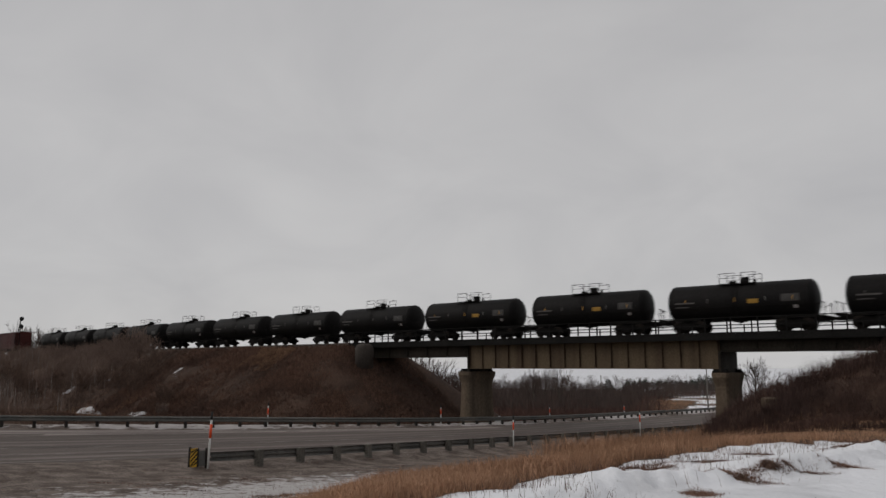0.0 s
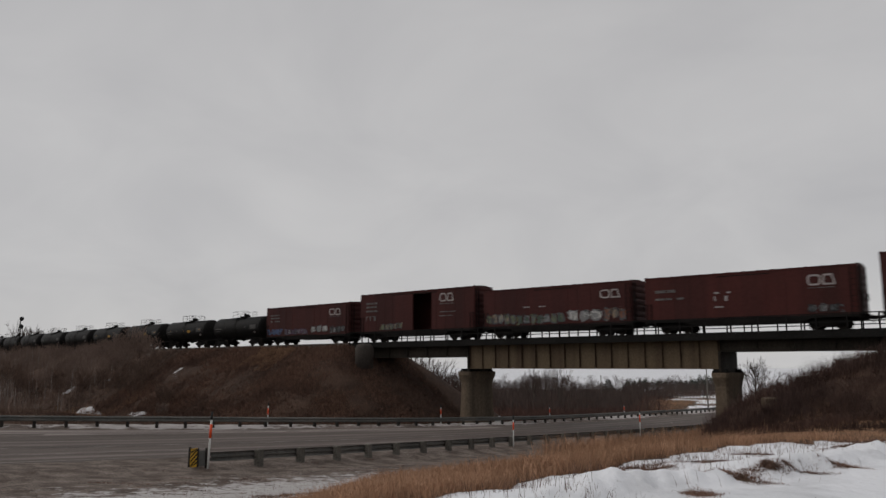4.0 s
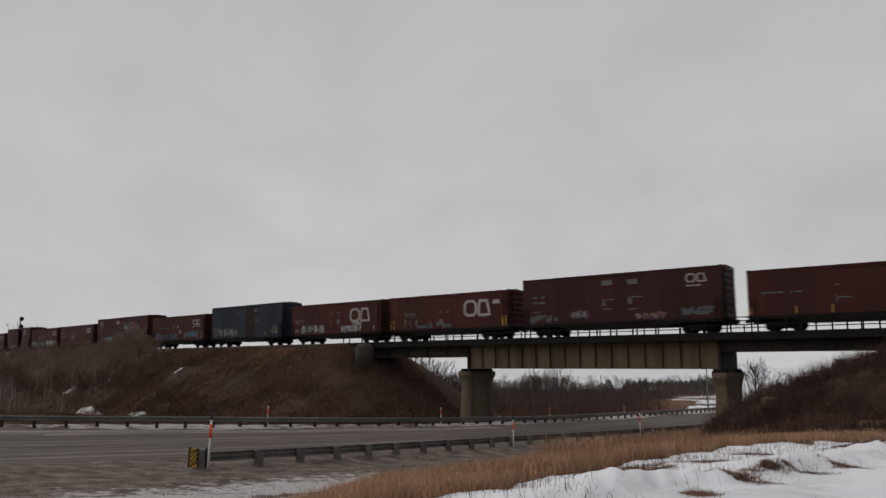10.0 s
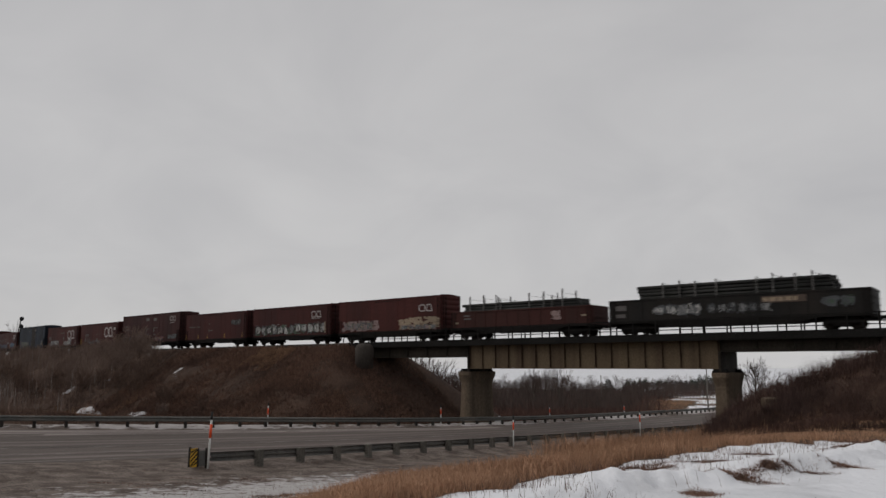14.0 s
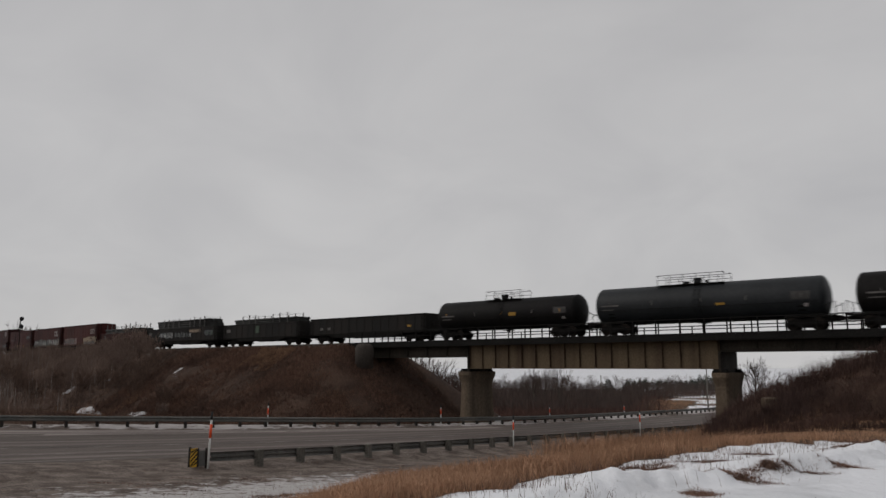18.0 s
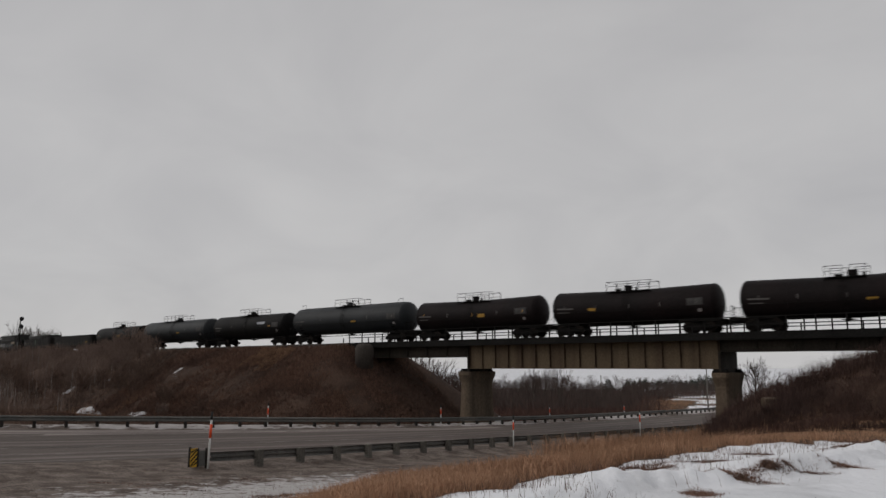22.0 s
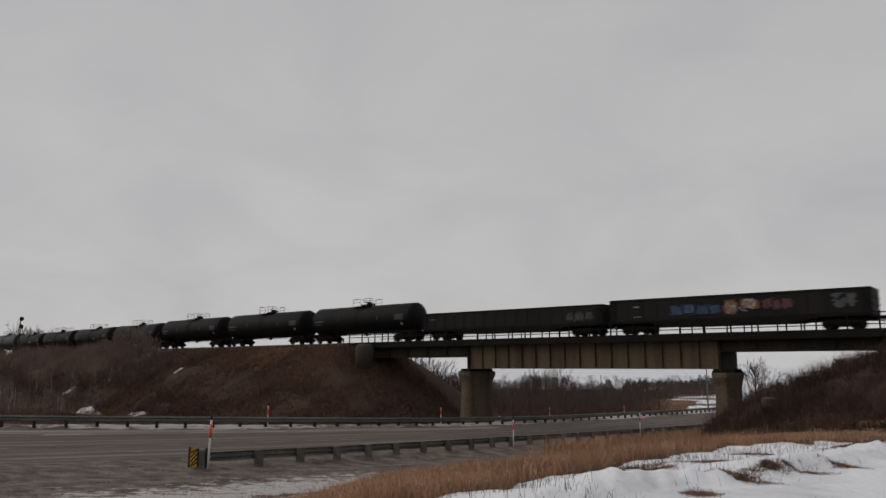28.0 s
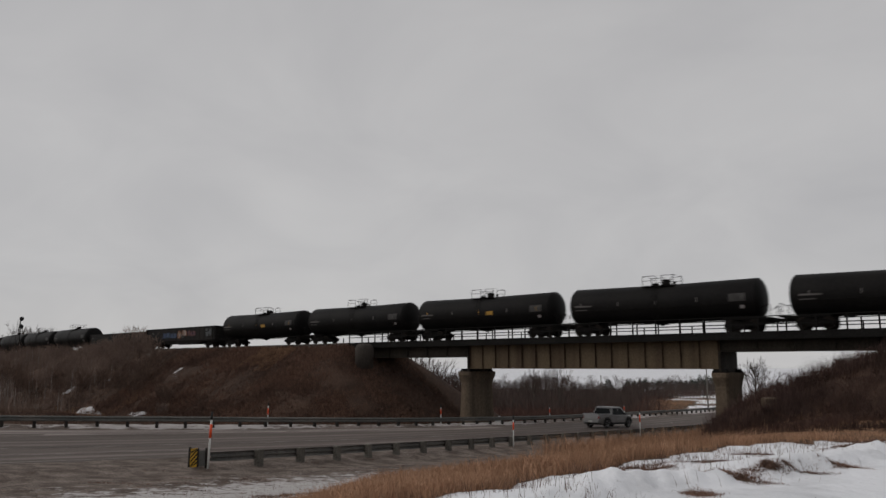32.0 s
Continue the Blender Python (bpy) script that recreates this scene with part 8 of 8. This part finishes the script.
        part("head_lamp", Kit().box(xf - 0.36, xf - 0.03, min(g * (W * 0.5), g * (W * 0.83)), max(g * (W * 0.5), g * (W * 0.83)), hood_z - 0.40, hood_z - 0.20, 0.03), M_LAMP, car)
        part("tail_lamp", Kit().box(xr - 0.012, xr + 0.24, min(g * (W * 0.84 - 0.20), g * (W * 0.84 + 0.02)), max(g * (W * 0.84 - 0.20), g * (W * 0.84 + 0.02)), tail_z - 0.40, tail_z - 0.12, 0.03), M_TAIL, car)
        for x in (wf, wr):
            wheel(car, x, g * (W - 0.13), r, 0.24)
            pts2 = [(x + R * 1.10 * cos(pi * i / 12), low + R * 1.15 * sin(pi * i / 12)) for i in range(13)] + [(x + R * 0.99 * cos(pi * i / 12), low + R * 1.05 * sin(pi * i / 12)) for i in reversed(range(13))]
            part("arch_trim", Kit().prism(pts2, "y", min(g * (W - 0.02), g * (W + 0.012)), max(g * (W - 0.02), g * (W + 0.012))), M_TRIM, car)
    for f0, f1, nm, end in ((0.08, 0.80, "windscreen", 1), (0.10, 0.80, "rear_window", 0)):
        a, w0, z0 = on(f0, end)
        b, w1, z1 = on(f1, end)
        d = 0.03 if end else -0.03
        ring = [(a + d, -w0 + 0.12, z0), (a + d, w0 - 0.12, z0), (b + d, w1 - 0.12, z1), (b + d, -w1 + 0.12, z1)]
        part(nm, Kit().rings([[(x - 2 * d, y, z) for x, y, z in ring], ring]), M_GLASS, car)
    part("chassis", Kit().box(xr + 0.25, xf - 0.25, -W + 0.12, W - 0.12, low - 0.06, low + 0.12).put(liner.v, liner.f), M_TRIM, car)
    part("rear_bumper", Kit().box(xr - 0.10, xr + 0.05, -W * 0.82, W * 0.82, low + 0.10, low + 0.36, 0.05), M_TRIM if not bed else M_RIM, car)
    part("front_bumper", Kit().box(xf - 0.05, xf + 0.07, -W * 0.82, W * 0.82, low + 0.05, low + 0.34, 0.04), M_TRIM, car)
    part("grille", Kit().box(xf - 0.02, xf + 0.02, -W * 0.5, W * 0.5, low + 0.40, hood_z - 0.22, 0.01), M_TRIM, car)
    part("plate", Kit().box(xr - 0.118, xr - 0.10, -0.15, 0.15, low + 0.16, low + 0.31), M_PLATE, car)
    if bed:
        b0, b1 = bed
        part("bed_floor", Kit().box(b0 + 0.08, b1 - 0.05, -W + 0.12, W - 0.12, tail_z + 0.002, tail_z + 0.012), M_TRIM, car)
        for g in (1, -1):
            part("bed_rail", Kit().box(b0, b1, min(g * (W - 0.10), g * (W - 0.005)), max(g * (W - 0.10), g * (W - 0.005)), tail_z, tail_z + 0.07, 0.02), paint_m, car)
        part("tailgate", Kit().box(xr - 0.015, xr + 0.06, -W * 0.74, W * 0.74, tail_z - 0.50, tail_z + 0.05, 0.02), paint_m, car)
    else:
        part("roof_rail", Kit().tube((cab[1] + 0.3, wt - 0.12, roof + 0.04), (cab[2] - 0.3, wt - 0.12, roof + 0.04), 0.02, n=6), M_TRIM, car)
        part("roof_rail", Kit().tube((cab[1] + 0.3, -wt + 0.12, roof + 0.04), (cab[2] - 0.3, -wt + 0.12, roof + 0.04), 0.02, n=6), M_TRIM, car)
        part("tailgate_trim", Kit().box(xr - 0.012, xr + 0.02, -W * 0.6, W * 0.6, tail_z - 0.40, tail_z - 0.32), M_RIM, car)
    return car


truck_white = vehicle("pickup_truck", "salt-stained white crew-cab sport pickup truck", "pickup truck", M_WHITECAR, 5.00, 1.95, 3.10, 0.39, 1.10, 1.79, 0.30, (-1.30, -0.70, 0.66, 1.55), 1.10, 1.12, bed=(-2.58, -1.25), front_over=0.78)
suv = vehicle("suv", "dusty pale pearl sport utility vehicle", "suv", M_PEARL, 4.58, 1.84, 2.86, 0.39, 1.04, 1.70, 0.25, (-2.27, -1.62, 0.16, 1.22), 1.04, 1.04, front_over=0.80, glass=(0.30, 0.93))
truck_silver = vehicle("pickup_truck", "dusty silver full-size crew-cab pickup truck", "pickup truck", M_SILVER, 5.66, 2.00, 3.64, 0.43, 1.16, 1.90, 0.38, (-1.15, -0.95, 0.75, 1.45), 1.16, 1.22, bed=(-2.93, -1.15), front_over=0.86)


def lane_pose(a, c, drift, turn):
    """A vehicle's pose on the falling road, at a along it and c across it."""
    x, y = road_xy(a, c + drift)
    h = PHI + radians(turn)
    fall = (float(road_z(a + 1.5)) - float(road_z(a - 1.5))) / 3.0 * cos(radians(turn))
    return pose(x, y, float(road_z(a)) - 0.026, 0, -math.degrees(math.atan(fall)), 90 - math.degrees(h))


def drive(t, a0, speed, t0, c, slide, bend, turn, wind):
    """Steady speed along the near lane, a0 at the time t0; slide and bend: how the lane drifts across."""
    a = a0 + speed * (t - t0)
    q = min(max(a - a0, -30.0), 60.0)
    return lane_pose(a, c, slide * q + bend * q * q, turn + wind * q)


DRIVES = ((truck_white, (39.34, 33.63, 24.0, -30.31, -0.025, -0.00014, 3.05, -0.005)), (suv, (19.50, 30.84, 28.6, -29.81, -0.034, 0.00049, 2.9, -0.003)), (truck_silver, (32.99, 31.30, 30.9, -30.90, -0.026, 0.00023, 5.0, 0.059)))
for car, run in DRIVES:
    car.matrix_basis = drive(0.0, *run)


# ---- what moves ----
def motions():
    times = [2.0 * i for i in range(17)]
    for car, q in TRAIN:
        walk(car, [(t, track_pose(q + train_run(t))) for t in times])
    # all train axles turn alike: one set of keys for the leading and one for the trailing axle of a truck
    keyed = {}
    for w in [o for o in scene.objects if o.name.split(".")[0] == "wheelset"]:
        x = round(w.location.x, 3)
        if x not in keyed:
            rows = []
            for i in range(int(CLIP * FPS) + 1):
                t = i / FPS
                rows.append((t, pose(x, 0, WHEEL_R) @ Matrix.Rotation(train_run(t) / WHEEL_R, 4, "Y")))
            walk(w, rows)
            keyed[x] = w.animation_data
        else:
            a = w.animation_data_create()
            w.rotation_mode = "QUATERNION"
            a.action = keyed[x].action
            a.action_slot = keyed[x].action_slot
    for car, run in DRIVES:
        rows = [0.0] + [i * 0.5 for i in range(1, 65)]
        walk(car, [(t, drive(t, *run)) for t in rows])
        for w in car.children:
            if w.name.split(".")[0] == "wheel":
                p = w.location.copy()
                walk(w, [(i * 0.1, pose(*p) @ Matrix.Rotation(radians(43.8 * i), 4, "Y")) for i in range(321)])


motions()
